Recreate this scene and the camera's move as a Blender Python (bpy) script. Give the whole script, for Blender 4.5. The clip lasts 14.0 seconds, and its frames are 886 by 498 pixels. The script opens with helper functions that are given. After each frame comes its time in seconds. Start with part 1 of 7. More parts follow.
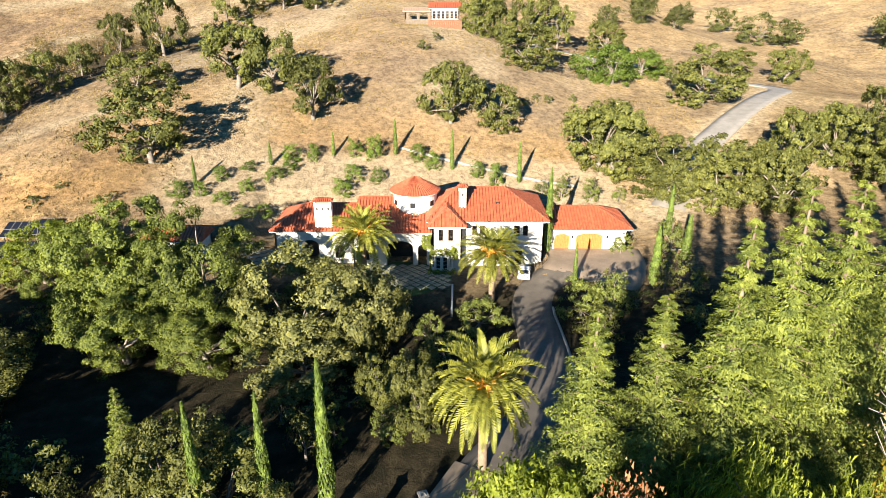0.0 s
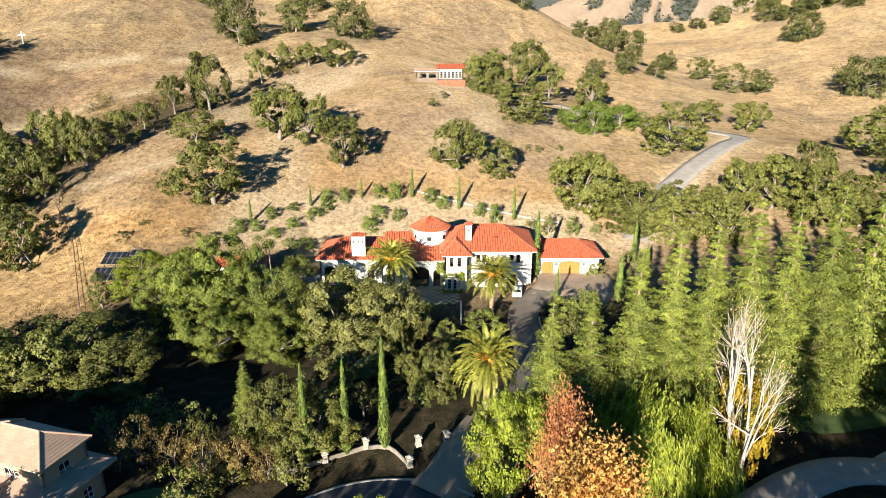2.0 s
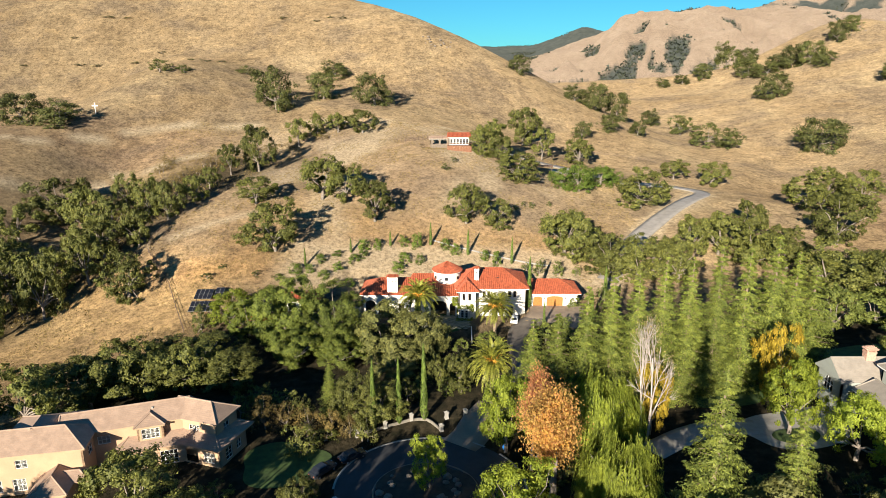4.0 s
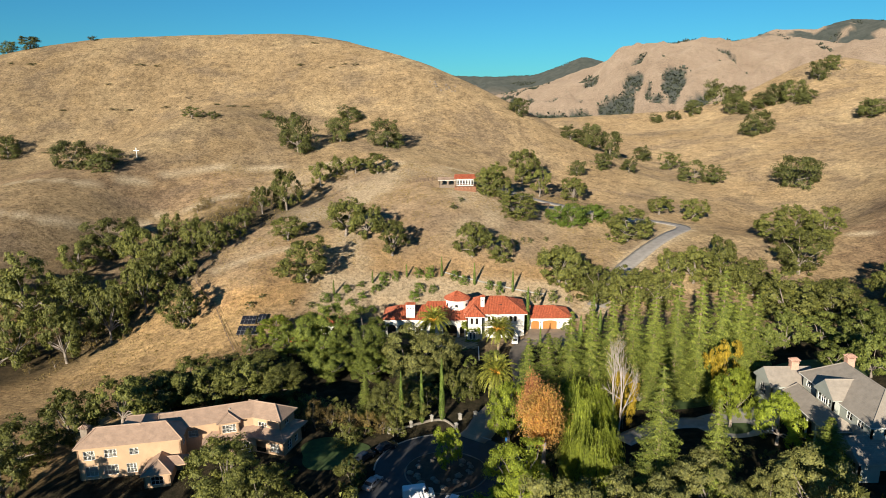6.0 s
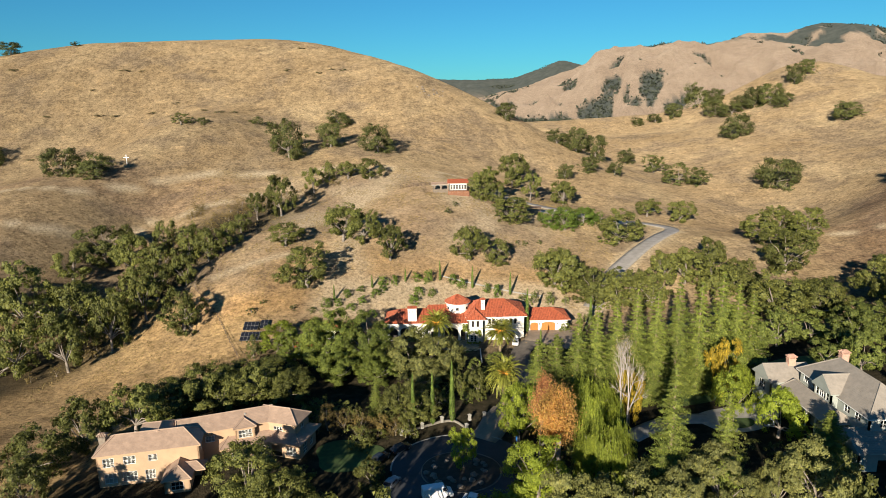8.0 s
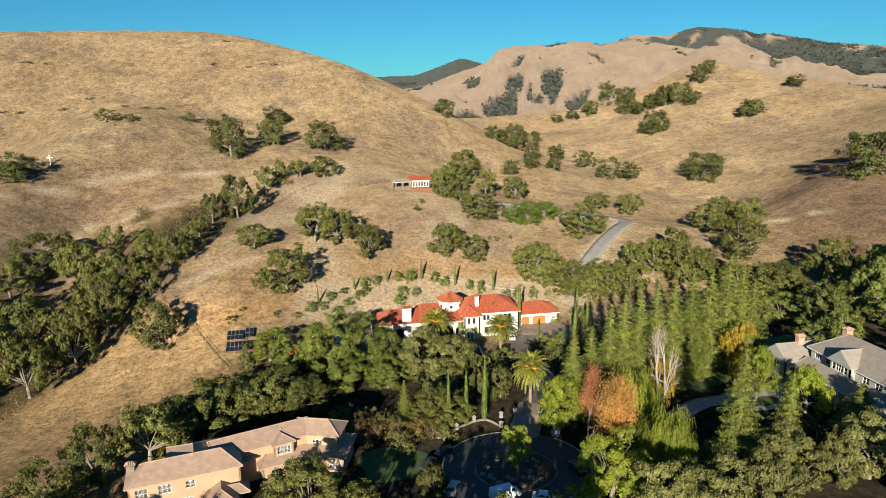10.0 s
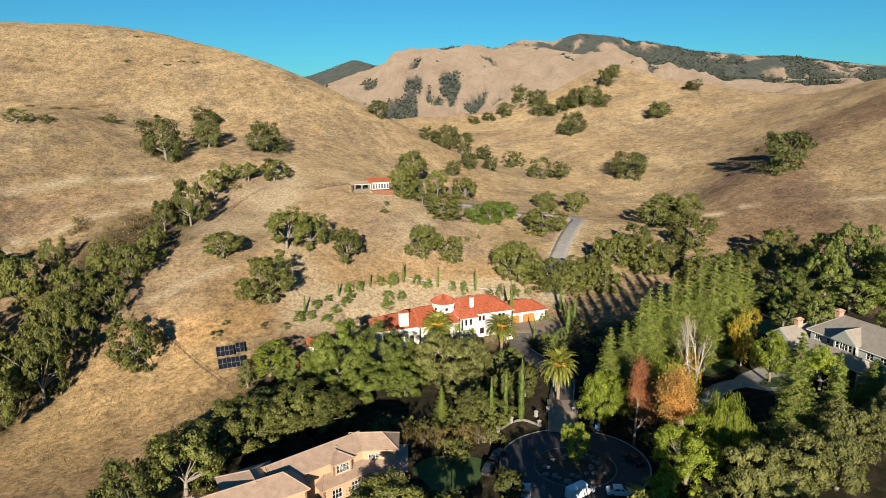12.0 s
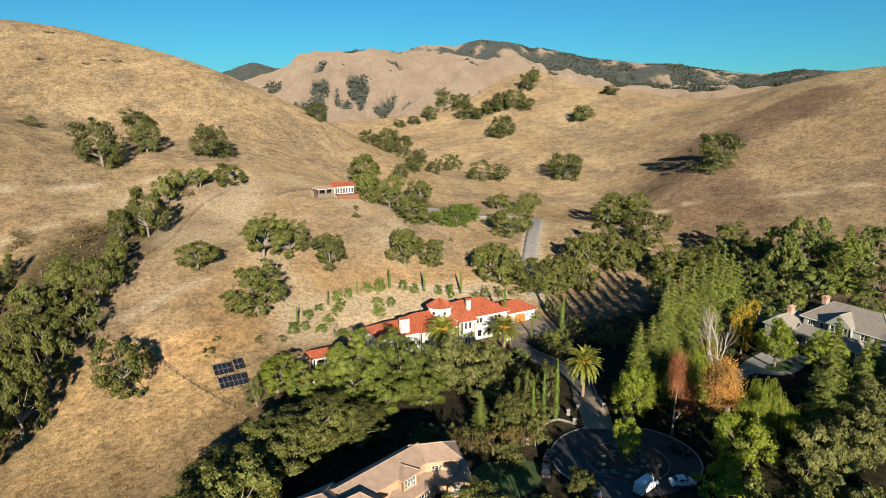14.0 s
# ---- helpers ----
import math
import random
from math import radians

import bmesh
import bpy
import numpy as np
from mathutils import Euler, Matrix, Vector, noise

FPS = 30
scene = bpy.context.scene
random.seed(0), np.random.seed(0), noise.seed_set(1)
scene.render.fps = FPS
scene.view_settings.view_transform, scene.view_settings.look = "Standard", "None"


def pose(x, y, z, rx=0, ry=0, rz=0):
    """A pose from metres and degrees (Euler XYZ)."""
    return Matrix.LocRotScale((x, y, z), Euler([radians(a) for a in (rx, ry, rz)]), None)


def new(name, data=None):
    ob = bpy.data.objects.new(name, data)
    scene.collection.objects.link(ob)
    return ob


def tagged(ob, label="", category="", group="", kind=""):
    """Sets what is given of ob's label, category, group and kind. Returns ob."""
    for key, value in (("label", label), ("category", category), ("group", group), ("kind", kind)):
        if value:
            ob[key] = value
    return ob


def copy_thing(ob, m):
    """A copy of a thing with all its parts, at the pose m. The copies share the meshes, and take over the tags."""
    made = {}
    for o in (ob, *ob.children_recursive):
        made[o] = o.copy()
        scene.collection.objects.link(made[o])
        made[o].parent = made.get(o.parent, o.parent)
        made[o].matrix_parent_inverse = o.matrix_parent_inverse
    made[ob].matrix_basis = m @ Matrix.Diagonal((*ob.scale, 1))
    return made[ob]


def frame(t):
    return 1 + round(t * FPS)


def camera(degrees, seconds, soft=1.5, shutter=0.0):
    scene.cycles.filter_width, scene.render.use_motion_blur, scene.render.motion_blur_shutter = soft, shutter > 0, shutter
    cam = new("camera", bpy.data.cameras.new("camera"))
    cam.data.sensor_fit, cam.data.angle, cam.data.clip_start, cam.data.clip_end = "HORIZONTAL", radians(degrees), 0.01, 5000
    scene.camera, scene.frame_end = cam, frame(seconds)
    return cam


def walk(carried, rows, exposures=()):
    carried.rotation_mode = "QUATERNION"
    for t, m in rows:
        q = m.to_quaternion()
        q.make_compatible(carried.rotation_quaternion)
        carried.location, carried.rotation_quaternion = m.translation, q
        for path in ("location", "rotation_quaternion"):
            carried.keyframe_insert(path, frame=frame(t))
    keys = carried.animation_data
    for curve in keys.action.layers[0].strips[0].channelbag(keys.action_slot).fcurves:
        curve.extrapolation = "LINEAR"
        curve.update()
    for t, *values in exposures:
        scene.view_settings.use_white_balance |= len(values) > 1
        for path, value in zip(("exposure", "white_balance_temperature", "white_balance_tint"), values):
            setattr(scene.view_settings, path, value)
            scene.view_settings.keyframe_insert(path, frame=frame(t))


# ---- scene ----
cam = camera(70.3, 14.0, soft=0.5)
METRES, EYE, TILT, LEAN, TURN = 190.0, 42.0, -22.0, 0.0, 0.0
EXPOSURES = [(0.0, 1.81), (2.0, 1.65), (3.0, 1.56), (3.7, 1.36), (6.0, 0.98), (14.0, 0.97)]
ROWS = [
    (0.0, 0.0, 0.0, 0.0, 0.0, 0.0, -0.0),
    (0.5, -0.002, -0.0264, -0.0015, -0.02, 0.6, 0.02),
    (1.0, -0.0044, -0.0581, -0.0032, -0.02, 1.25, 0.02),
    (1.5, -0.0075, -0.0951, -0.0051, -0.03, 2.01, 0.01),
    (2.0, -0.0106, -0.1389, -0.0074, 0.01, 2.85, 0.03),
    (2.5, -0.0153, -0.189, -0.0105, -0.01, 3.75, -0.02),
    (3.0, -0.0197, -0.2411, -0.0135, 0.0, 4.65, -0.04),
    (3.5, -0.0239, -0.293, -0.016, 0.07, 5.53, 0.01),
    (6.0, -0.0402, -0.493, -0.0269, 0.43, 8.75, 0.29),
    (6.5, -0.0418, -0.5074, -0.0279, 0.49, 9.04, 0.41),
    (7.0, -0.0419, -0.5115, -0.0278, 0.53, 9.13, 0.51),
    (7.5, -0.0511, -0.5125, -0.0279, 0.02, 9.09, 0.72),
    (8.0, -0.0735, -0.51, -0.027, -1.26, 9.0, 1.21),
    (10.5, -0.257, -0.4703, -0.0139, -12.13, 8.16, 5.27),
    (11.0, -0.2948, -0.458, -0.0095, -14.44, 7.97, 6.08),
    (11.5, -0.3306, -0.4445, -0.0049, -16.68, 7.79, 6.86),
    (12.0, -0.3672, -0.429, 0.0007, -18.99, 7.57, 7.7),
    (12.5, -0.4031, -0.4119, 0.0066, -21.31, 7.33, 8.49),
    (13.0, -0.4384, -0.3934, 0.0129, -23.65, 7.04, 9.29),
    (13.5, -0.4729, -0.3736, 0.0199, -25.99, 6.71, 10.08),
    (14.0, -0.4943, -0.3591, 0.0246, -27.49, 6.58, 10.59),
]
walk(cam, [(t, pose(0, 0, EYE, TILT, LEAN, TURN) @ pose(METRES * x, METRES * y, METRES * z, 90 + pitch, roll, yaw)) for t, x, y, z, yaw, pitch, roll in ROWS], EXPOSURES)


# ---- light ----
SUN_FROM, SUN_UP = 201.0, 17.5          # bearing from +y clockwise, elevation
world = bpy.data.worlds.new("sky")
scene.world = world
world.use_nodes = True
wn, wl = world.node_tree.nodes, world.node_tree.links
sky = wn.new("ShaderNodeTexSky")
sky.sky_type, sky.sun_disc = "NISHITA", False
sky.sun_elevation, sky.sun_rotation = radians(SUN_UP), radians(SUN_FROM)
sky.air_density, sky.dust_density, sky.ozone_density = 1.0, 0.0, 2.0
clear = wn.new("ShaderNodeMix")                   # the clear, dry autumn air
clear.data_type, clear.blend_type = "RGBA", "MULTIPLY"
clear.inputs[0].default_value, clear.inputs[7].default_value = 1.0, (0.29, 1.05, 1.52, 1)
wl.new(sky.outputs[0], clear.inputs[6])
wl.new(clear.outputs[2], wn["Background"].inputs[0])
wn["Background"].inputs[1].default_value = 0.0325
sun = new("sun", bpy.data.lights.new("sun", "SUN"))
sun.data.energy, sun.data.angle, sun.data.color = 5.0, radians(0.53), (1.0, 0.90, 0.74)
SUN_WAY = Vector((-math.sin(radians(SUN_FROM)) * math.cos(radians(SUN_UP)), -math.cos(radians(SUN_FROM)) * math.cos(radians(SUN_UP)), -math.sin(radians(SUN_UP))))
sun.matrix_world = SUN_WAY.to_track_quat("-Z", "Y").to_matrix().to_4x4()


# ---- materials ----
def nodes_of(name):
    m = bpy.data.materials.new(name)
    m.use_nodes = True
    t = m.node_tree
    return m, t.nodes, t.links, t.nodes["Principled BSDF"]


def noise_ramp(n, l, vec, scale, stops, detail=5.0, rough=0.6):
    """Noise of a size in metres, sent through a colour ramp."""
    tx = n.new("ShaderNodeTexNoise")
    tx.inputs["Scale"].default_value, tx.inputs["Detail"].default_value, tx.inputs["Roughness"].default_value = scale, detail, rough
    if vec is not None:
        l.new(vec, tx.inputs["Vector"])
    rp = n.new("ShaderNodeValToRGB")
    while len(rp.color_ramp.elements) < len(stops):
        rp.color_ramp.elements.new(0.5)
    for e, (p, c) in zip(rp.color_ramp.elements, stops):
        e.position, e.color = p, (*c, 1)
    l.new(tx.outputs[0], rp.inputs[0])
    return tx, rp


def mixed(n, l, kind, fac, a, b):
    mx = n.new("ShaderNodeMix")
    mx.data_type, mx.blend_type = "RGBA", kind
    if isinstance(fac, float):
        mx.inputs[0].default_value = fac
    else:
        l.new(fac, mx.inputs[0])
    for sock, v in ((mx.inputs[6], a), (mx.inputs[7], b)):
        if isinstance(v, tuple):
            sock.default_value = (*v, 1)
        else:
            l.new(v, sock)
    return mx.outputs[2]


def plain(name, col, rough=0.8, metal=0.0, var=0.25, scale=1.5, bump=0.1, fine=12.0):
    """A surface of one colour with stains at one scale and grain at another."""
    m, n, l, b = nodes_of(name)
    geo = n.new("ShaderNodeTexCoord").outputs["Object"]
    lo, hi = tuple(c * (1 - var) for c in col), tuple(min(1, c * (1 + var)) for c in col)
    _, r1 = noise_ramp(n, l, geo, scale, [(0.3, lo), (0.7, hi)])
    t2, r2 = noise_ramp(n, l, geo, fine, [(0.25, (0.8, 0.8, 0.8)), (0.75, (1.0, 1.0, 1.0))])
    oi = n.new("ShaderNodeObjectInfo")
    vr = n.new("ShaderNodeMapRange")
    vr.inputs[3].default_value, vr.inputs[4].default_value = 0.92, 1.06
    l.new(oi.outputs["Random"], vr.inputs[0])
    c = mixed(n, l, "MULTIPLY", 1.0, r1.outputs[0], r2.outputs[0])
    c = mixed(n, l, "MULTIPLY", 1.0, c, vr.outputs[0])
    l.new(c, b.inputs["Base Color"])
    b.inputs["Roughness"].default_value, b.inputs["Metallic"].default_value = rough, metal
    if bump:
        bp = n.new("ShaderNodeBump")
        bp.inputs["Strength"].default_value, bp.inputs["Distance"].default_value = bump, 0.05
        l.new(t2.outputs[0], bp.inputs["Height"])
        l.new(bp.outputs[0], b.inputs["Normal"])
    return m


def foliage(name, dark, light, through_col, var=0.5, trans=0.16, rough=0.6):
    """Leaves: each clump of its own tone, light passing through."""
    mid = [(d + g) / 2 for d, g in zip(dark, light)]
    dark, light = [tuple(max(0.004, m + (c - m) * 0.5) * k for m, c, k in zip(mid, e, (1.0, 1.0, 0.78))) for e in (dark, light)]
    m, n, l, b = nodes_of(name)
    geo = n.new("ShaderNodeNewGeometry")
    oi = n.new("ShaderNodeObjectInfo")
    rp = n.new("ShaderNodeValToRGB")
    rp.color_ramp.elements[0].color, rp.color_ramp.elements[1].color = (*dark, 1), (*light, 1)
    l.new(geo.outputs["Random Per Island"], rp.inputs[0])
    vr = n.new("ShaderNodeMapRange")
    vr.inputs[3].default_value, vr.inputs[4].default_value = 1 - var * 0.5, 1 + var * 0.5
    l.new(oi.outputs["Random"], vr.inputs[0])
    tc = n.new("ShaderNodeTexCoord").outputs["Object"]
    _, patch = noise_ramp(n, l, tc, 0.5, [(0.3, (0.80, 0.82, 0.76)), (0.7, (1.18, 1.14, 1.05))], detail=2.0)
    c = mixed(n, l, "MULTIPLY", 1.0, rp.outputs[0], vr.outputs[0])
    _, sprig = noise_ramp(n, l, tc, 1.5, [(0.34, (0.50, 0.54, 0.52)), (0.52, (1.0, 1.0, 1.0)), (0.68, (1.32, 1.28, 1.10))], detail=2.0)
    c = mixed(n, l, "MULTIPLY", 1.0, c, patch.outputs[0])
    c = mixed(n, l, "MULTIPLY", 1.0, c, sprig.outputs[0])
    l.new(c, b.inputs["Base Color"])
    b.inputs["Roughness"].default_value = rough
    b.inputs["Specular IOR Level"].default_value = 0.25
    tr = n.new("ShaderNodeBsdfTranslucent")
    l.new(mixed(n, l, "MULTIPLY", 1.0, c, through_col), tr.inputs[0])
    ms = n.new("ShaderNodeMixShader")
    ms.inputs[0].default_value = trans
    l.new(b.outputs[0], ms.inputs[1])
    l.new(tr.outputs[0], ms.inputs[2])
    l.new(ms.outputs[0], n["Material Output"].inputs[0])
    return m


LEAF = {
    "oak": foliage("oak_leaves", (0.044, 0.052, 0.017), (0.190, 0.194, 0.064), (1.3, 1.3, 0.6), var=0.55),
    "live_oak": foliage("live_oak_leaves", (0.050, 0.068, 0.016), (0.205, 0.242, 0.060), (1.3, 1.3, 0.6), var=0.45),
    "hill_oak": foliage("hill_oak_leaves", (0.036, 0.044, 0.018), (0.148, 0.154, 0.058), (1.2, 1.2, 0.6), var=0.5),
    "pale_oak": foliage("pale_oak_leaves", (0.080, 0.084, 0.034), (0.250, 0.250, 0.105), (1.2, 1.2, 0.7), var=0.4),
    "bush": foliage("scrub_leaves", (0.040, 0.050, 0.020), (0.150, 0.158, 0.056), (1.2, 1.2, 0.6)),
    "shrub": foliage("shrub_leaves", (0.050, 0.090, 0.018), (0.170, 0.225, 0.045), (1.4, 1.4, 0.5)),
    "olive": foliage("olive_leaves", (0.066, 0.088, 0.025), (0.200, 0.225, 0.070), (1.3, 1.3, 0.5)),
    "maple": foliage("bright_leaves", (0.120, 0.168, 0.026), (0.360, 0.410, 0.075), (1.6, 1.5, 0.5), trans=0.4),
    "gold": foliage("gold_leaves", (0.270, 0.195, 0.026), (0.560, 0.425, 0.075), (1.4, 1.3, 0.5), trans=0.4),
    "rust": foliage("red_leaves", (0.340, 0.125, 0.080), (0.600, 0.300, 0.190), (1.4, 1.0, 0.7), trans=0.35),
    "orange": foliage("orange_leaves", (0.430, 0.165, 0.110), (0.560, 0.420, 0.130), (1.4, 1.1, 0.6), trans=0.35),
    "redwood": foliage("redwood_needles", (0.050, 0.074, 0.019), (0.270, 0.305, 0.078), (1.3, 1.3, 0.5), var=0.35),
    "cypress": foliage("cypress_sprays", (0.080, 0.125, 0.032), (0.205, 0.275, 0.078), (1.2, 1.3, 0.5), var=0.3),
    "willow": foliage("willow_leaves", (0.150, 0.195, 0.032), (0.430, 0.480, 0.105), (1.5, 1.5, 0.5), trans=0.4),
    "palm": foliage("palm_leaflets", (0.105, 0.128, 0.028), (0.375, 0.362, 0.092), (1.4, 1.3, 0.5), trans=0.25, rough=0.45),
    # blue-grey of distance haze mixed into the leaf colour
    "woods": foliage("hazy_wood_leaves", (0.036, 0.043, 0.042), (0.072, 0.082, 0.078), (1.0, 1.0, 0.6), trans=0.15),
    "brush": foliage("brush_leaves", (0.050, 0.044, 0.022), (0.270, 0.190, 0.080), (1.2, 1.0, 0.8), var=0.6),
    "bare": foliage("dry_leaves", (0.220, 0.165, 0.099), (0.374, 0.297, 0.198), (1.2, 1.0, 0.8)),
}
BARK = plain("bark", (0.24, 0.20, 0.165), 0.95, var=0.4, scale=3.0, bump=0.6, fine=20)
BARK_PALE = plain("pale_bark", (0.40, 0.345, 0.30), 0.85, var=0.2, scale=2.0, bump=0.3)
BARK_RED = plain("redwood_bark", (0.24, 0.175, 0.13), 0.95, var=0.35, scale=2.0, bump=0.6)
PALM_TRUNK = plain("palm_trunk", (0.25, 0.18, 0.12), 0.95, var=0.4, scale=4.0, bump=0.7)
PALM_FRUIT = plain("palm_fruit_stalks", (0.72, 0.36, 0.05), 0.7, var=0.3, scale=4.0)
STUCCO = plain("white_stucco", (0.80, 0.76, 0.68), 0.9, var=0.07, scale=0.7, bump=0.15, fine=18)
STUCCO_TAN = plain("tan_stucco", (0.47, 0.315, 0.195), 0.9, var=0.10, scale=0.5, bump=0.15, fine=18)
SIDING_GREY = plain("grey_green_siding", (0.34, 0.36, 0.32), 0.8, var=0.08, scale=0.8, bump=0.1)
TILE_RED = plain("red_clay_tile", (0.39, 0.098, 0.042), 0.75, var=0.38, scale=1.6, bump=0.2, fine=6)
TILE_TAN = plain("tan_roof_tile", (0.36, 0.25, 0.18), 0.85, var=0.16, scale=1.0, bump=0.2, fine=6)
SHINGLE_GREY = plain("grey_shingle", (0.30, 0.26, 0.215), 0.9, var=0.14, scale=1.0, bump=0.25, fine=9)
TRIM_WHITE = plain("white_paint", (0.80, 0.79, 0.75), 0.5, var=0.04, bump=0.02)
WOOD_DOOR = plain("honey_wood", (0.44, 0.185, 0.048), 0.5, var=0.22, scale=2.5, bump=0.15, fine=25)
WOOD_DARK = plain("dark_wood", (0.10, 0.06, 0.04), 0.7, var=0.3)
WOOD_DECK = plain("red_wood", (0.23, 0.10, 0.05), 0.75, var=0.3, scale=2.0)
WOOD_GREY = plain("weathered_wood", (0.20, 0.155, 0.115), 0.9, var=0.3, scale=2.0)
BRICK = plain("chimney_brick", (0.50, 0.30, 0.22), 0.9, var=0.25, scale=4.0, bump=0.4)
METAL_DARK = plain("dark_iron", (0.035, 0.035, 0.038), 0.5, metal=0.6, var=0.2)
ASPHALT = plain("asphalt", (0.055, 0.056, 0.060), 0.9, var=0.22, scale=0.35, bump=0.2, fine=14)
PAVER = plain("warm_pavers", (0.31, 0.235, 0.165), 0.9, var=0.18, scale=0.5, bump=0.2, fine=8)
DRIVEWAY = plain("dark_driveway", (0.125, 0.105, 0.085), 0.9, var=0.2, scale=0.5, bump=0.2, fine=8)
CONCRETE = plain("pale_concrete", (0.36, 0.335, 0.295), 0.85, var=0.15, scale=0.7, bump=0.1)
GRAVEL = plain("grey_gravel", (0.36, 0.325, 0.285), 0.95, var=0.18, scale=0.4, bump=0.3, fine=10)
LAWN = plain("lawn", (0.055, 0.095, 0.020), 0.95, var=0.35, scale=0.8, bump=0.5, fine=9)
ROCK = plain("boulder_stone", (0.22, 0.18, 0.14), 0.9, var=0.25, scale=1.5, bump=0.5)
CAR_WHITE = plain("white_car_paint", (0.80, 0.80, 0.80), 0.25, var=0.02, bump=0.0)
CAR_DARK = plain("dark_car_paint", (0.03, 0.034, 0.04), 0.25, var=0.1, bump=0.0)
CAR_SILVER = plain("silver_car_paint", (0.30, 0.31, 0.33), 0.3, metal=0.5, var=0.05, bump=0.0)
RUBBER = plain("tyre_rubber", (0.02, 0.02, 0.02), 0.9, var=0.2)
BIN_BLUE = plain("blue_plastic", (0.02, 0.20, 0.62), 0.45, var=0.08, bump=0.02)
PANEL_BLACK = plain("solar_cells", (0.010, 0.012, 0.018), 0.42, var=0.3, bump=0.0)
GLASS, _n, _l, _b = nodes_of("window_glass")
_b.inputs["Base Color"].default_value = (0.9, 0.95, 0.95, 1)
_b.inputs["Roughness"].default_value, _b.inputs["Transmission Weight"].default_value, _b.inputs["IOR"].default_value = 0.03, 1.0, 1.45
# dark colour put in for the shade of rooms, loggia and vents
UNLIT_DARK = plain("unlit_dark", (0.06, 0.05, 0.045), 0.9, var=0.2)
CURTAIN = plain("pale_curtain", (0.55, 0.52, 0.47), 0.9, var=0.1)

# ---- the lie of the land ----
def lattice(ix, iy, seed):
    h = (ix * 374761393 + iy * 668265263 + seed * 974634757) & 0xFFFFFFFF
    h = ((h ^ (h >> 13)) * 1274126177) & 0xFFFFFFFF
    return ((h ^ (h >> 16)) & 0xFFFF) / 65535.0


def vnoise(x, y, seed=0):
    x, y = np.asarray(x, float), np.asarray(y, float)
    ix, iy = np.floor(x).astype(np.int64), np.floor(y).astype(np.int64)
    fx, fy = x - ix, y - iy
    fx, fy = fx * fx * (3 - 2 * fx), fy * fy * (3 - 2 * fy)
    a, b = lattice(ix, iy, seed), lattice(ix + 1, iy, seed)
    c, d = lattice(ix, iy + 1, seed), lattice(ix + 1, iy + 1, seed)
    return (a * (1 - fx) + b * fx) * (1 - fy) + (c * (1 - fx) + d * fx) * fy


def fbm(x, y, octaves=4, seed=0, ridged=False):
    total, amp, norm = 0.0, 1.0, 0.0
    for k in range(octaves):
        v = vnoise(x * 2 ** k, y * 2 ** k, seed + k)
        v = 1 - abs(2 * v - 1) if ridged else v
        total, norm, amp = total + amp * v, norm + amp, amp * 0.5
    return total / norm


def smooth(a, b, v):
    t = np.clip((v - a) / (b - a), 0, 1)
    return t * t * (3 - 2 * t)


PLANE = (1.5491, 0.0000, 0.0694)
# Landforms: x, y, height, half length, half width, turn
LANDFORMS = [
    (-4, 176, 17.7, 45, 80, -3),
    (-126, 571, 47.2, 96, 130, 22),
    (-201, 416, 53.0, 244, 74, 10),
    (-23, 369, 47.4, 112, 70, -10),
    (-334, 557, 82.3, 223, 184, 11),
    (406, 622, 51.8, 206, 72, 55),
    (449, 179, 87.4, 171, 230, -34),
    (-140, 156, -17.0, 56, 23, 92),
    (-64, 118, 16.4, 43, 56, 0),
    (29, -14, 9.5, 116, 36, 30),
    (157, 184, -13.4, 116, 43, 63),
    (-148, 289, 32.1, 55, 55, 2),
    (150, 362, -11.6, 133, 58, 97),
    (-48, 99, -19.7, 111, 49, 11),
    (-52, 258, 19.3, 56, 54, -1),
    (158, 170, 10.5, 110, 34, 18),
    (-182, 196, 22.6, 85, 77, 0),
    (417, 465, 40.4, 80, 116, -25),
    (283, 601, 16.1, 212, 47, -15),
    (58, 196, 3.5, 22, 20, 0),
]


def gullies(x, y, rough, seed):
    """Spurs that run down the far faces, large and small, high along their crests."""
    u, v = np.arctan2(x, y + 60) * 2900, np.hypot(x, y + 60) * 0.62
    w = (fbm(u / 520, v / 520, 3, seed + 20) - 0.5) * 300
    return fbm((u + w) / rough, (v + w * 0.5) / rough, 2, seed, ridged=True), fbm((u + w) / (rough * 0.36), (v + w * 0.5) / (rough * 0.42), 2, seed + 7, ridged=True)


def wooded(x, y):
    """How thick the woods stand on the far mountain: in the gully beds, and all over its shoulder to the east."""
    g, k = gullies(x, y, 230.0, 3)
    east = smooth(31, 40, np.degrees(np.arctan2(x, y + 60)))
    return 0.46 * (1.2 - g) + 0.54 * (1.2 - k) + 0.30 * (fbm(x / 300, y / 300, 4, 41) - 0.5) + 0.20 * east * smooth(2300, 3000, np.hypot(x, y + 60))


WOODS = 0.665


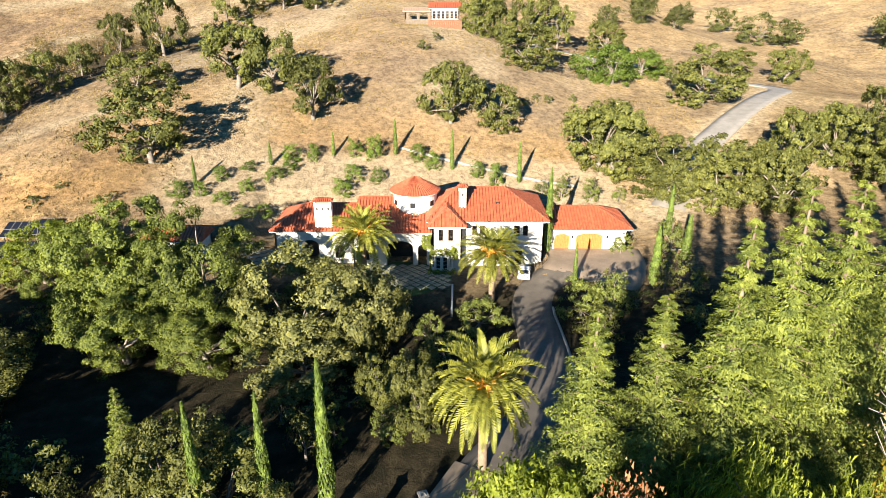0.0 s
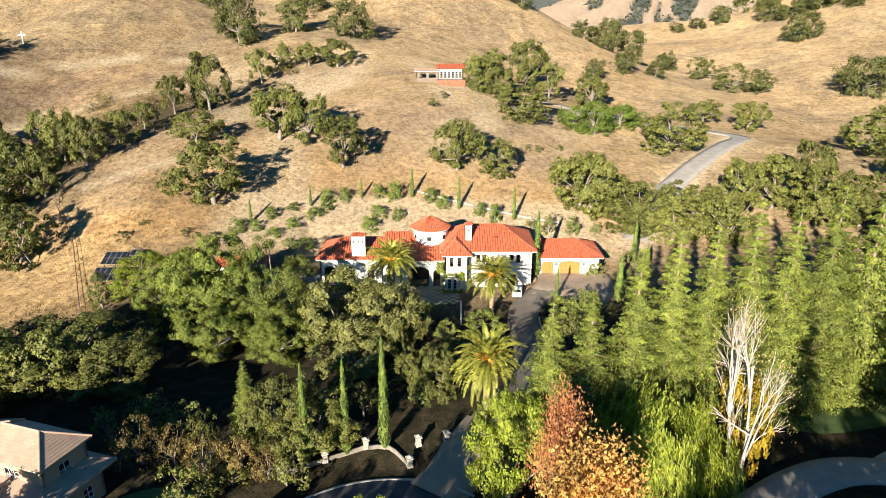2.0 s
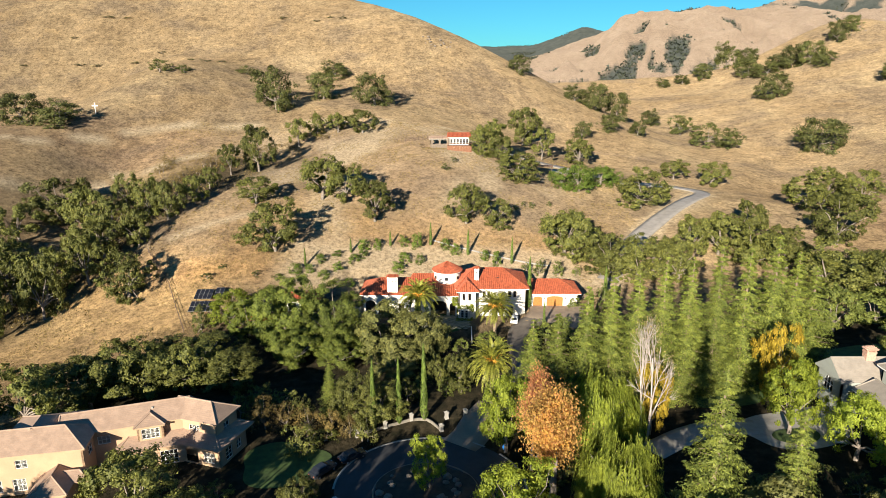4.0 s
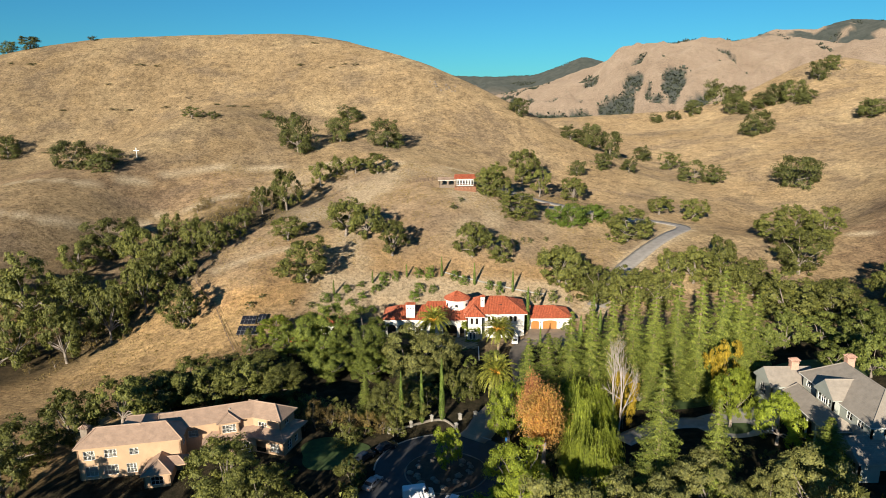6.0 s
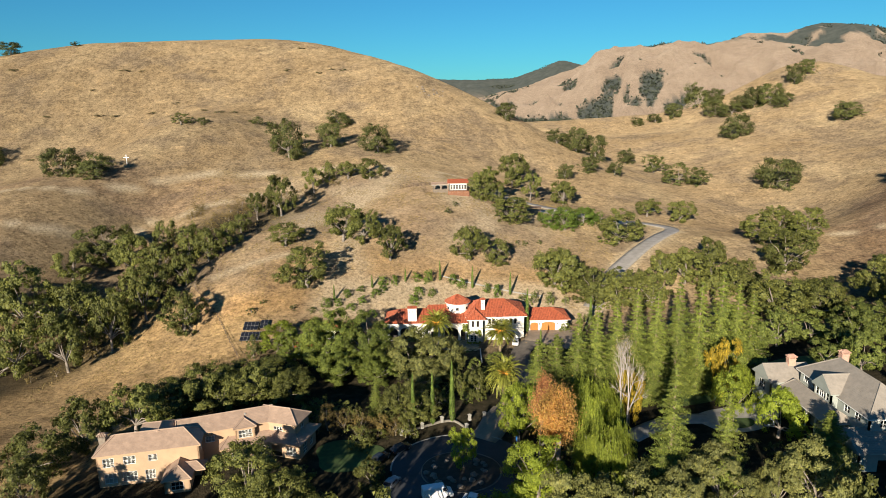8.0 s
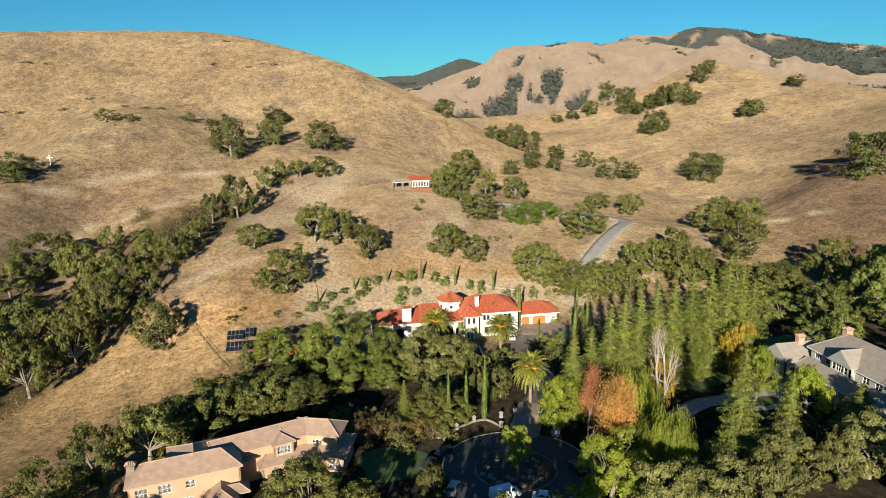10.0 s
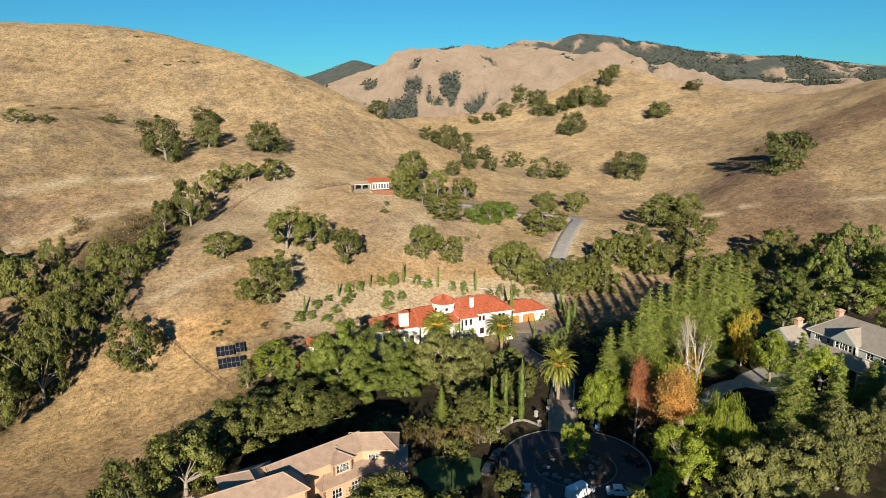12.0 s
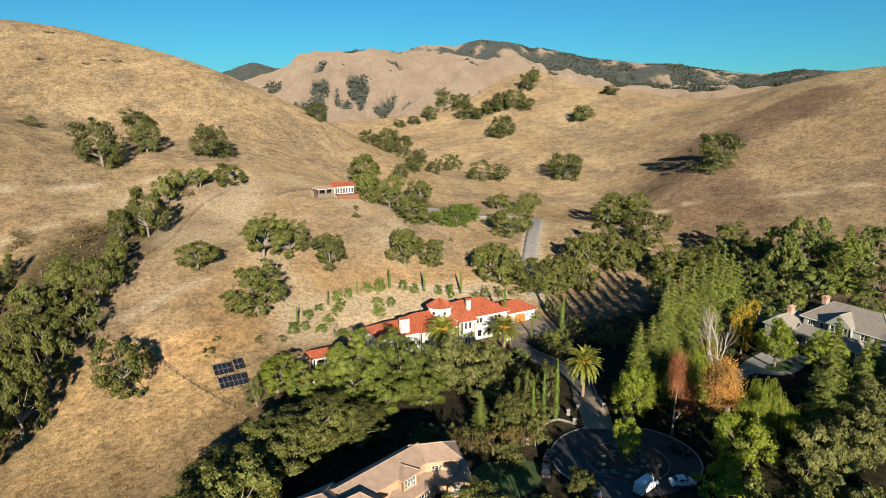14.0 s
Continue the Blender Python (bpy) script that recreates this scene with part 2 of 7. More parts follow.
def far_hills(x, y):
    """The mountain behind the valley: a wooded ridge, a bare massif and the summit ridge."""
    az, r = np.degrees(np.arctan2(x, y + 60)), np.hypot(x, y + 60)
    g, k = gullies(x, y, 230.0, 3)
    rill = 0.55 - fbm(x / 34, y / 34, 3, 9, ridged=True)
    def layer(r0, r1, r2, bearings, heights, rough, seed):
        crest = np.interp(az, bearings, heights)
        s = smooth(r0, r1, r)
        broad = 0.55 - fbm(x / (rough * 3.1), y / (rough * 3.1), 2, seed + 5, ridged=True)
        face = smooth(0.0, 0.2, s) * (1 - 0.86 * s ** 7)
        return crest * s * (1 - 0.6 * smooth(r1, r2, r)) + face * (broad * 0.5 * np.minimum(crest, 210) + np.minimum(1, crest / 230) * ((g - 0.60) * 95 + (k - 0.60) * 46 + rill * 8)) + s * (broad * 10 + (g - 0.60) * 6 + (k - 0.60) * 6 + rill * 3)
    a = layer(1300, 2900, 3600, (-40, 0, 5, 10, 13, 15.5, 18.6, 21.3, 24, 27, 30, 35, 40, 47, 60), (40, 60, 95, 150, 195, 250, 296, 312, 292, 300, 285, 230, 190, 160, 150), 210.0, 3)
    b = layer(2600, 4100, 4600, (-40, 0.6, 4, 7.4, 9.2, 11.6, 13.8, 15.6, 19, 24, 26.5, 29.2, 31.4, 33.8, 36.9, 38.8, 41.3, 43.6, 48.2, 52.6, 54.7, 57.4, 60), (40, 210, 214, 227, 262, 319, 298, 325, 350, 388, 442, 424, 466, 450, 403, 367, 348, 329, 307, 253, 240, 269, 256), 260.0, 11)
    c = layer(760, 1250, 1700, (-60, 20, 30, 38, 44, 48, 52, 60, 75), (20, 20, 30, 60, 80, 100, 105, 110, 100), 170.0, 23)
    return np.maximum(np.maximum(a, b), c)


def hills(x, y):
    z = PLANE[0] + PLANE[1] * np.clip(x, -500, 500) + PLANE[2] * np.clip(y, -200, 600)
    for hx, hy, h, along, across, turn in LANDFORMS:
        c, s = math.cos(radians(turn)), math.sin(radians(turn))
        dx, dy = x - hx, y - hy
        z = z + h * np.exp(-((dx * c + dy * s) / along) ** 2 - ((dy * c - dx * s) / across) ** 2)
    return z


def pad(z, x, y, x0, x1, y0, y1, level, soft):
    """Grade a building platform into the slope."""
    d = np.maximum(np.maximum(x0 - x, x - x1), np.maximum(y0 - y, y - y1))
    k = 1 - smooth(0.0, soft, d)
    return z * (1 - k) + level * k


def ground_z(x, y, fine=True):
    x, y = np.asarray(x, float), np.asarray(y, float)
    z = hills(x, y)
    r = np.hypot(x, y + 60)
    z = z * (1 - smooth(700, 1500, r)) + 20 * smooth(700, 1500, r)
    z = np.where(r > 650, np.maximum(z, far_hills(x, y) * smooth(650, 1300, r)), z)
    if fine:
        amp = smooth(40, 260, np.hypot(x, y - 60))
        z = z + (fbm(x / 34, y / 34, 4, 5) - 0.5) * 2.2 * amp
        z = z + (fbm(x / 7, y / 7, 3, 9) - 0.5) * 0.35 * smooth(104, 118, y)
    z = pad(z, x, y, -29, 17, 86, 108, 1.5, 6)
    z = pad(z, x, y, 17.5, 34, 90, 108, 2.6, 5)
    z = pad(z, x, y, -82, -36, 12, 36, 3.4, 7)
    z = pad(z, x, y, 57, 76, -8, 36, 10.6, 8)
    z = pad(z, x, y, -13, 5, 191.5, 200, 34.0, 3)
    d = np.hypot(x + 7.5, y - 19)
    k = 1 - smooth(15, 21, d)
    return z * (1 - k) + (3.9 + (18 - y) * 0.07) * k


def height(x, y):
    return float(ground_z(np.array([x]), np.array([y]))[0])


def mesh_np(name, v, f, material, mats=None):
    """A mesh from numpy arrays of points and of faces with equal corners."""
    me = bpy.data.meshes.new(name)
    n = f.shape[1]
    me.vertices.add(len(v))
    me.vertices.foreach_set("co", np.asarray(v, np.float32).ravel())
    me.loops.add(f.size)
    me.loops.foreach_set("vertex_index", f.ravel().astype(np.int32))
    me.polygons.add(len(f))
    me.polygons.foreach_set("loop_start", np.arange(0, f.size, n, dtype=np.int32))
    me.materials.append(material)
    me.update(calc_edges=True)
    return me


# Where vehicles and feet have marked the grass
def near_line(x, y, pts):
    d = np.full(np.shape(x), 1e9)
    for (ax, ay), (bx, by) in zip(pts, pts[1:]):
        t = np.clip(((x - ax) * (bx - ax) + (y - ay) * (by - ay)) / ((bx - ax) ** 2 + (by - ay) ** 2), 0, 1)
        d = np.minimum(d, np.hypot(x - ax - t * (bx - ax), y - ay - t * (by - ay)))
    return d


TRACK_LOW = [(-215, 150), (-189, 157), (-168, 160), (-150, 171), (-138, 190), (-111, 199), (-90, 215)]
TRACK_HIGH = [(-230, 180), (-212, 190), (-173, 193), (-146, 219), (-122, 231), (-65, 240), (-23, 232), (20, 240)]
TRACK_EAST = [(150, 170), (175, 160), (211, 126), (240, 100)]
FOOTPATH = [(-98, 125), (-88, 127), (-80, 131), (-70, 135), (-62, 136)]
ROAD_UP = [(42, 112), (49, 124), (57, 136), (66, 147), (76, 159), (87, 172), (96, 183), (98, 192), (90, 198), (78, 195), (66, 191), (56, 197), (45, 208), (30, 214), (14, 209)]


def build_ground():
    az = np.concatenate([np.linspace(-180, -58, 50)[:-1], np.linspace(-58, -6, 150)[:-1], np.linspace(-6, 64, 330)[:-1], np.linspace(64, 76, 24)[:-1], np.linspace(76, 180, 42)[:-1]])
    rr = [0.02, 1.0, 2.0]
    while rr[-1] < 4700:
        rr.append(rr[-1] + max(1.3, rr[-1] * (0.0165 if rr[-1] < 1300 else 0.0105)))
    rr = np.array(rr)
    a, r = np.meshgrid(np.radians(az), rr)
    x, y = r * np.sin(a), r * np.cos(a) - 60
    z = ground_z(x, y)
    nr, na = x.shape
    idx = np.arange(nr * na).reshape(nr, na)
    nxt = np.roll(idx, -1, axis=1)
    f = np.stack([idx[:-1], idx[1:], nxt[1:], nxt[:-1]], -1).reshape(-1, 4)[:, ::-1]
    me = mesh_np("ground", np.stack([x, y, z], -1).reshape(-1, 3), f, GRASS)
    me.polygons.foreach_set("use_smooth", np.ones(len(f), bool))
    # red: bare track; green: leaf litter and garden soil, darkened as tree shade; blue: woods far off; alpha: haze tint
    lanes = np.minimum(np.minimum(near_line(x, y, TRACK_LOW), near_line(x, y, TRACK_HIGH)), near_line(x, y, TRACK_EAST) + 0.4)
    bare = np.maximum(1 - smooth(0.9, 2.4, lanes), 0.8 * (1 - smooth(0.4, 1.2, near_line(x, y, FOOTPATH))))
    garden = smooth(101, 106, y) * (1 - smooth(124, 129, y - 0.05 * x)) * smooth(-58, -48, x) * (1 - smooth(32, 40, x))
    bare = np.maximum(bare, 0.75 * garden)
    bare = np.maximum(bare, 0.8 * (1 - smooth(2.6, 7.0, near_line(x, y, ROAD_UP) + (fbm(x / 6, y / 6, 3, 15) - 0.5) * 5)))
    spur = smooth(-100, -80, x) * (1 - smooth(30, 55, x)) * smooth(108, 125, y) * (1 - smooth(215, 245, y))
    bare = np.maximum(bare, spur * (0.15 + 0.5 * smooth(0.4, 0.6, fbm(x / 22, y / 22, 4, 63))))
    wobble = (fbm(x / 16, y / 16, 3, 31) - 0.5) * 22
    # litter on the valley floor; its colour also carries the trees' shade
    shaded_litter = (1 - smooth(80, 92, y + wobble * 0.5)) * smooth(-82, -66, x - 0.35 * (y - 60) + wobble) * (1 - smooth(105, 130, x))
    shaded_litter = np.maximum(shaded_litter, (1 - smooth(8, 24, y + wobble)) * (1 - smooth(-84, -60, x)) * smooth(-240, -160, x))
    shaded_litter = np.maximum(shaded_litter, 0.85 * (1 - smooth(6, 22, near_line(x, y, [(-150, 60), (-128, 100), (-112, 140), (-88, 190)]) + wobble * 0.5)))
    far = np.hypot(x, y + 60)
    woods = smooth(WOODS, WOODS + 0.05, wooded(x, y)) * smooth(1000, 1600, far)
    bearing = np.degrees(np.arctan2(x, y + 60))
    woods = np.maximum(woods, smooth(3100, 3500, far) * (1 - smooth(13.0, 15.0, bearing)))
    woods = np.maximum(woods, smooth(3200, 3500, far) * smooth(24, 27, bearing) * smooth(0.50, 0.56, fbm(x / 190, y / 190, 4, 47)))
    ca = me.color_attributes.new("wear_shade_haze", "FLOAT_COLOR", "POINT")
    ca.data.foreach_set("color", np.stack([bare, shaded_litter, woods, smooth(700, 1500, far)], -1).astype(np.float32).ravel())
    # red: thin grey turf; green: rust-coloured dry weeds; blue: a darker band on the east slope; alpha: tall golden
    # grass, tinted brighter
    spread = wobble + (fbm(x / 5, y / 5, 3, 35) - 0.5) * 9
    knoll = smooth(-100, -88, x + spread * 0.3) * (1 - smooth(20, 60, x)) * smooth(98, 110, y) * (1 - smooth(216, 230, y))
    rusty = knoll * (1 - smooth(128, 150, y + spread)) * smooth(-84, -66, x + spread * 0.6)
    bench = smooth(190, 198, y + spread * 0.2) * (1 - smooth(224, 232, y)) * (1 - smooth(-92, -78, x))
    thin = np.maximum(np.clip(knoll * 1.2 - rusty, 0, 1), bench) * (0.55 + 0.45 * smooth(0.40, 0.58, fbm(x / 17, y / 17, 4, 71)))
    dark_band = 1 - smooth(16, 34, near_line(x, y, [(345, 200), (290, 214), (245, 212), (200, 175), (172, 138)]) + spread * 0.9)
    tall = (1 - smooth(-78, -60, x + spread * 0.4)) * (1 - smooth(110, 128, y + spread * 0.4)) * smooth(-190, -160, x)
    cb = me.color_attributes.new("turf", "FLOAT_COLOR", "POINT")
    cb.data.foreach_set("color", np.stack([thin, rusty, dark_band, tall], -1).astype(np.float32).ravel())
    ob = new("ground", me)
    return tagged(ob, "dry golden grass hillsides with bare tracks and leaf litter darkened as shade", "ground", kind="structure")


GRASS, gn, gl, gb = nodes_of("dry_grass")
gpos = gn.new("ShaderNodeNewGeometry").outputs["Position"]
gmap = gn.new("ShaderNodeMapping")                # thin bands along the contours, as cattle tread them
gmap.inputs["Scale"].default_value = (0.05, 0.05, 0.25)
gl.new(gpos, gmap.inputs[0])
_, g1 = noise_ramp(gn, gl, gpos, 0.018, [(0.30, (0.209, 0.151, 0.087)), (0.50, (0.255, 0.189, 0.112)), (0.70, (0.297, 0.230, 0.140))], detail=6.0)
_, g2 = noise_ramp(gn, gl, gpos, 0.13, [(0.28, (0.58, 0.57, 0.58)), (0.52, (1.0, 1.0, 1.0)), (0.76, (1.26, 1.21, 1.12))], detail=9.0, rough=0.72)
gt3, g3 = noise_ramp(gn, gl, gpos, 0.9, [(0.34, (0.40, 0.385, 0.37)), (0.50, (0.97, 0.965, 0.95)), (0.64, (1.30, 1.28, 1.22))], detail=7.0, rough=0.8)
_, g4 = noise_ramp(gn, gl, gpos, 0.03, [(0.48, (0.0, 0.0, 0.0)), (0.60, (0.9, 0.9, 0.9))], detail=8.0, rough=0.65)
_, g8 = noise_ramp(gn, gl, gmap.outputs[0], 1.0, [(0.35, (0.88, 0.87, 0.86)), (0.60, (1.06, 1.05, 1.05))], detail=6.0, rough=0.7)
gc = mixed(gn, gl, "MULTIPLY", 1.0, g1.outputs[0], g2.outputs[0])
gc = mixed(gn, gl, "MIX", g4.outputs[0], gc, mixed(gn, gl, "MULTIPLY", 1.0, (0.182, 0.139, 0.092), g2.outputs[0]))
gat = gn.new("ShaderNodeVertexColor")
gat.layer_name = "wear_shade_haze"
# far soil: the tint of distance haze painted in beyond 700 m
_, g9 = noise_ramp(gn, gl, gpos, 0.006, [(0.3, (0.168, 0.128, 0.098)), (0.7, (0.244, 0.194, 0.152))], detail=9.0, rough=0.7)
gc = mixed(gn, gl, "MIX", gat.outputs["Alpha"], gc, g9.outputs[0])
gc = mixed(gn, gl, "MULTIPLY", 1.0, gc, g8.outputs[0])
_, g10 = noise_ramp(gn, gl, gpos, 0.33, [(0.34, (0.56, 0.55, 0.53)), (0.50, (0.98, 0.98, 0.98)), (0.66, (1.28, 1.26, 1.21))], detail=9.0, rough=0.8)
gc = mixed(gn, gl, "MULTIPLY", 1.0, gc, g10.outputs[0])
gc = mixed(gn, gl, "MULTIPLY", 1.0, gc, g3.outputs[0])
gmap2 = gn.new("ShaderNodeMapping")               # tussocks in short rows along the slope
gmap2.inputs["Scale"].default_value = (0.22, 0.6, 0.8)
gl.new(gpos, gmap2.inputs[0])
_, g11 = noise_ramp(gn, gl, gmap2.outputs[0], 1.0, [(0.40, (1.06, 1.055, 1.05)), (0.56, (1.0, 1.0, 1.0)), (0.70, (0.70, 0.68, 0.66))], detail=4.0, rough=0.65)
gc = mixed(gn, gl, "MULTIPLY", 1.0, gc, g11.outputs[0])
gtf = gn.new("ShaderNodeVertexColor")
gtf.layer_name = "turf"
gts = gn.new("ShaderNodeSeparateColor")
gl.new(gtf.outputs[0], gts.inputs[0])
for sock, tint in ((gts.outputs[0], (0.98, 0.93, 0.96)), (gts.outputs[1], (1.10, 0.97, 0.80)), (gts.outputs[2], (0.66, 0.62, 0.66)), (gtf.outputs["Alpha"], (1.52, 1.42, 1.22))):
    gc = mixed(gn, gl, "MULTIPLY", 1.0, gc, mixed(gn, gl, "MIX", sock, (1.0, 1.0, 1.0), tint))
gsep = gn.new("ShaderNodeSeparateColor")
gl.new(gat.outputs[0], gsep.inputs[0])
_, g5 = noise_ramp(gn, gl, gpos, 0.6, [(0.3, (0.297, 0.238, 0.158)), (0.7, (0.407, 0.333, 0.232))], detail=8.0)
# litter and soil taken near black, with tree shade in the colour
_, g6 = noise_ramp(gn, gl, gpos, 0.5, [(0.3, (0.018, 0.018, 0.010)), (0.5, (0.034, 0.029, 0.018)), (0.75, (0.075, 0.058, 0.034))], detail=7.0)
# ground of the far woods, greyed with painted haze
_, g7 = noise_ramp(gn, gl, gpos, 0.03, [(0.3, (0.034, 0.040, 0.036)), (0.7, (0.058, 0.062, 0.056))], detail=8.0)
gc = mixed(gn, gl, "MIX", gsep.outputs[0], gc, mixed(gn, gl, "MULTIPLY", 1.0, g5.outputs[0], g3.outputs[0]))
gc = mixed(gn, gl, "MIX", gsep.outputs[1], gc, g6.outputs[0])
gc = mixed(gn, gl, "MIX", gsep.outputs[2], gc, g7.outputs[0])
gl.new(gc, gb.inputs["Base Color"])
gb.inputs["Roughness"].default_value = 1.0
gb.inputs["Diffuse Roughness"].default_value = 1.0
gb.inputs["Specular IOR Level"].default_value = 0.05
gbp = gn.new("ShaderNodeBump")
gbp.inputs["Strength"].default_value, gbp.inputs["Distance"].default_value = 1.0, 0.8
gl.new(gt3.outputs[0], gbp.inputs["Height"])
gl.new(gbp.outputs[0], gb.inputs["Normal"])
ground = build_ground()

# ---- helpers for things and parts ----
def thing(name, label, category, group="", m=None):
    ob = new(name)
    ob.empty_display_size = 0.5
    if m is not None:
        ob.matrix_basis = m
    return tagged(ob, label, category, group)


def under(name, me, parent, label=""):
    ob = new(name, me)
    ob.parent = parent
    return tagged(ob, label)


def part(name, bm, material, parent, label=""):
    me = bpy.data.meshes.new(name)
    bm.to_mesh(me)
    bm.free()
    me.materials.append(material)
    return under(name, me, parent, label)


# ---- plants ----
def unit(v):
    return v / np.maximum(np.linalg.norm(v, axis=-1, keepdims=True), 1e-9)


def cards(rng, c, nrm, size, along=None, stretch=1.0, slim=1.0):
    """Small pointed leaf sprays at the points c, facing nrm."""
    n = len(c)
    if along is None:
        along = rng.normal(size=(n, 3))
    t = unit(along - (along * nrm).sum(1, keepdims=True) * nrm)
    b = np.cross(nrm, t)
    s = (size * rng.uniform(0.6, 1.4, n))[:, None]
    w = s * rng.uniform(0.5, 0.85, n)[:, None] * slim
    l = s * stretch
    lean = nrm * s * rng.uniform(-0.35, 0.35, n)[:, None]
    v = np.stack([c - t * l * 0.6 - b * w, c - t * l * rng.uniform(0.2, 0.7, n)[:, None] + b * w, c + t * l + lean], 1).reshape(-1, 3)
    return v, np.arange(3 * n).reshape(n, 3)


def tube(v, f, p, q, r0, r1, sides=5):
    """A tapered limb from p to q, added to lists of points and faces."""
    p, q = Vector(p), Vector(q)
    w = (q - p).normalized()
    a = w.orthogonal().normalized()
    b = w.cross(a)
    k = len(v)
    for c, r in ((p, r0), (q, r1)):
        for i in range(sides):
            g = 2 * math.pi * i / sides
            v.append(tuple(c + (a * math.cos(g) + b * math.sin(g)) * r))
    for i in range(sides):
        j = (i + 1) % sides
        f.append((k + i, k + j, k + sides + j, k + sides + i))


def limb(v, f, p, q, r0, r1, rng, bend=0.12, n=3, sides=5):
    """A crooked limb made of n tapered lengths."""
    p, q = np.array(p, float), np.array(q, float)
    last, length = p, np.linalg.norm(q - p)
    for i in range(1, n + 1):
        t = i / n
        nx = p + (q - p) * t + (rng.normal(size=3) * bend * length * (0.5 if i < n else 0))
        tube(v, f, last, nx, r0 + (r1 - r0) * (i - 1) / n, r0 + (r1 - r0) * t, sides)
        last = nx


def crown_points(rng, clumps, per, squash, low=-0.45, clump=0.24, full=1.0):
    """Leaf places and outward directions for a crown of radius 1: boughs that stand out or lie back, each a cluster of leafy clumps, with gaps between."""
    boughs = max(8, clumps // 10)
    k = np.arange(boughs) + 0.5
    z = 1 - (1 - low) * k / boughs
    g = k * 2.39996 + rng.normal(size=boughs) * 0.35
    d = unit(np.stack([np.cos(g) * np.sqrt(1 - z * z), np.sin(g) * np.sqrt(1 - z * z), z], -1) + rng.normal(size=(boughs, 3)) * 0.18)
    lobes = unit(rng.normal(size=(5, 3)))
    swell = (0.74 + 0.32 * np.max(d @ lobes.T, axis=1) ** 3) * rng.uniform(0.80, 1.10, boughs)
    size = rng.uniform(0.7, 1.25, boughs) * 1.72 * full / math.sqrt(boughs)
    c0 = d * (swell - size * 0.55)[:, None]
    each = max(3, clumps // boughs)
    o = unit(rng.normal(size=(boughs, each, 3)) * 0.85 + d[:, None, :] * 0.9 + np.array([0, 0, 0.4]))
    c = (c0[:, None, :] + o * (size[:, None, None] * rng.uniform(0.45, 1.1, (boughs, each, 1)))).reshape(-1, 3)
    c = c * np.array([1, 1, squash])
    d2 = o.reshape(-1, 3)
    cr = clump * rng.uniform(0.55, 1.3, len(c))
    o = unit(rng.normal(size=(len(c), per, 3)) + d2[:, None, :] * 0.55 + np.array([0, 0, 0.2]))
    p = c[:, None, :] + o * (cr[:, None, None] * rng.uniform(0.35, 1.08, (len(c), per, 1))) * np.array([1, 1, 0.62])
    nrm = unit(o * 0.7 + d2[:, None, :] * 0.55 + rng.normal(size=o.shape) * 0.36)
    return p.reshape(-1, 3), nrm.reshape(-1, 3), c


def broad_tree(kind, seed, clumps, per, leaf, base=0.34, squash=None, bark=BARK, bare_limbs=3, low=-0.85, name="oak_tree", label="", clump=0.24, full=1.0):
    """A broad-leaved tree 1 high and 1 in crown radius (to be scaled)."""
    rng = np.random.default_rng(seed)
    h, r = 10.0, 6.0
    mid, half = h * (1 + base) / 2, h * (1 - base) / 2
    p, nrm, c = crown_points(rng, clumps, per, half / r, low=low, clump=clump, full=full)
    tip = np.array([0, 0, 1.0])
    v, f = cards(rng, p * r + tip * mid, nrm, leaf)
    tree = thing(name, label, "tree")
    top, wide = np.percentile(v[:, 2], 99.6), np.percentile(np.hypot(v[:, 0], v[:, 1]), 98)
    under("crown", mesh_np("crown", v, f, LEAF[kind]), tree)
    tv, tf = [], []
    fork = np.array([rng.uniform(-0.4, 0.4), rng.uniform(-0.4, 0.4), h * max(base, 0.22) * 0.9])
    limb(tv, tf, (0, 0, -0.8), fork, 0.50, 0.36, rng, 0.06, 3, 8)
    for i in rng.choice(len(c), min(len(c), bare_limbs * 3), replace=False):
        e = c[i] * r * 1.0 + tip * mid
        k = fork + (e - fork) * 0.5 + np.array([0, 0, rng.uniform(-0.3, 0.9)])
        limb(tv, tf, fork, k, 0.17, 0.10, rng, 0.10, 2, 5)
        limb(tv, tf, k, e, 0.10, 0.03, rng, 0.12, 2, 4)
    under("trunk", mesh_np("trunk", np.array(tv), np.array(tf), bark), tree)
    return tree, float(top), float(wide)


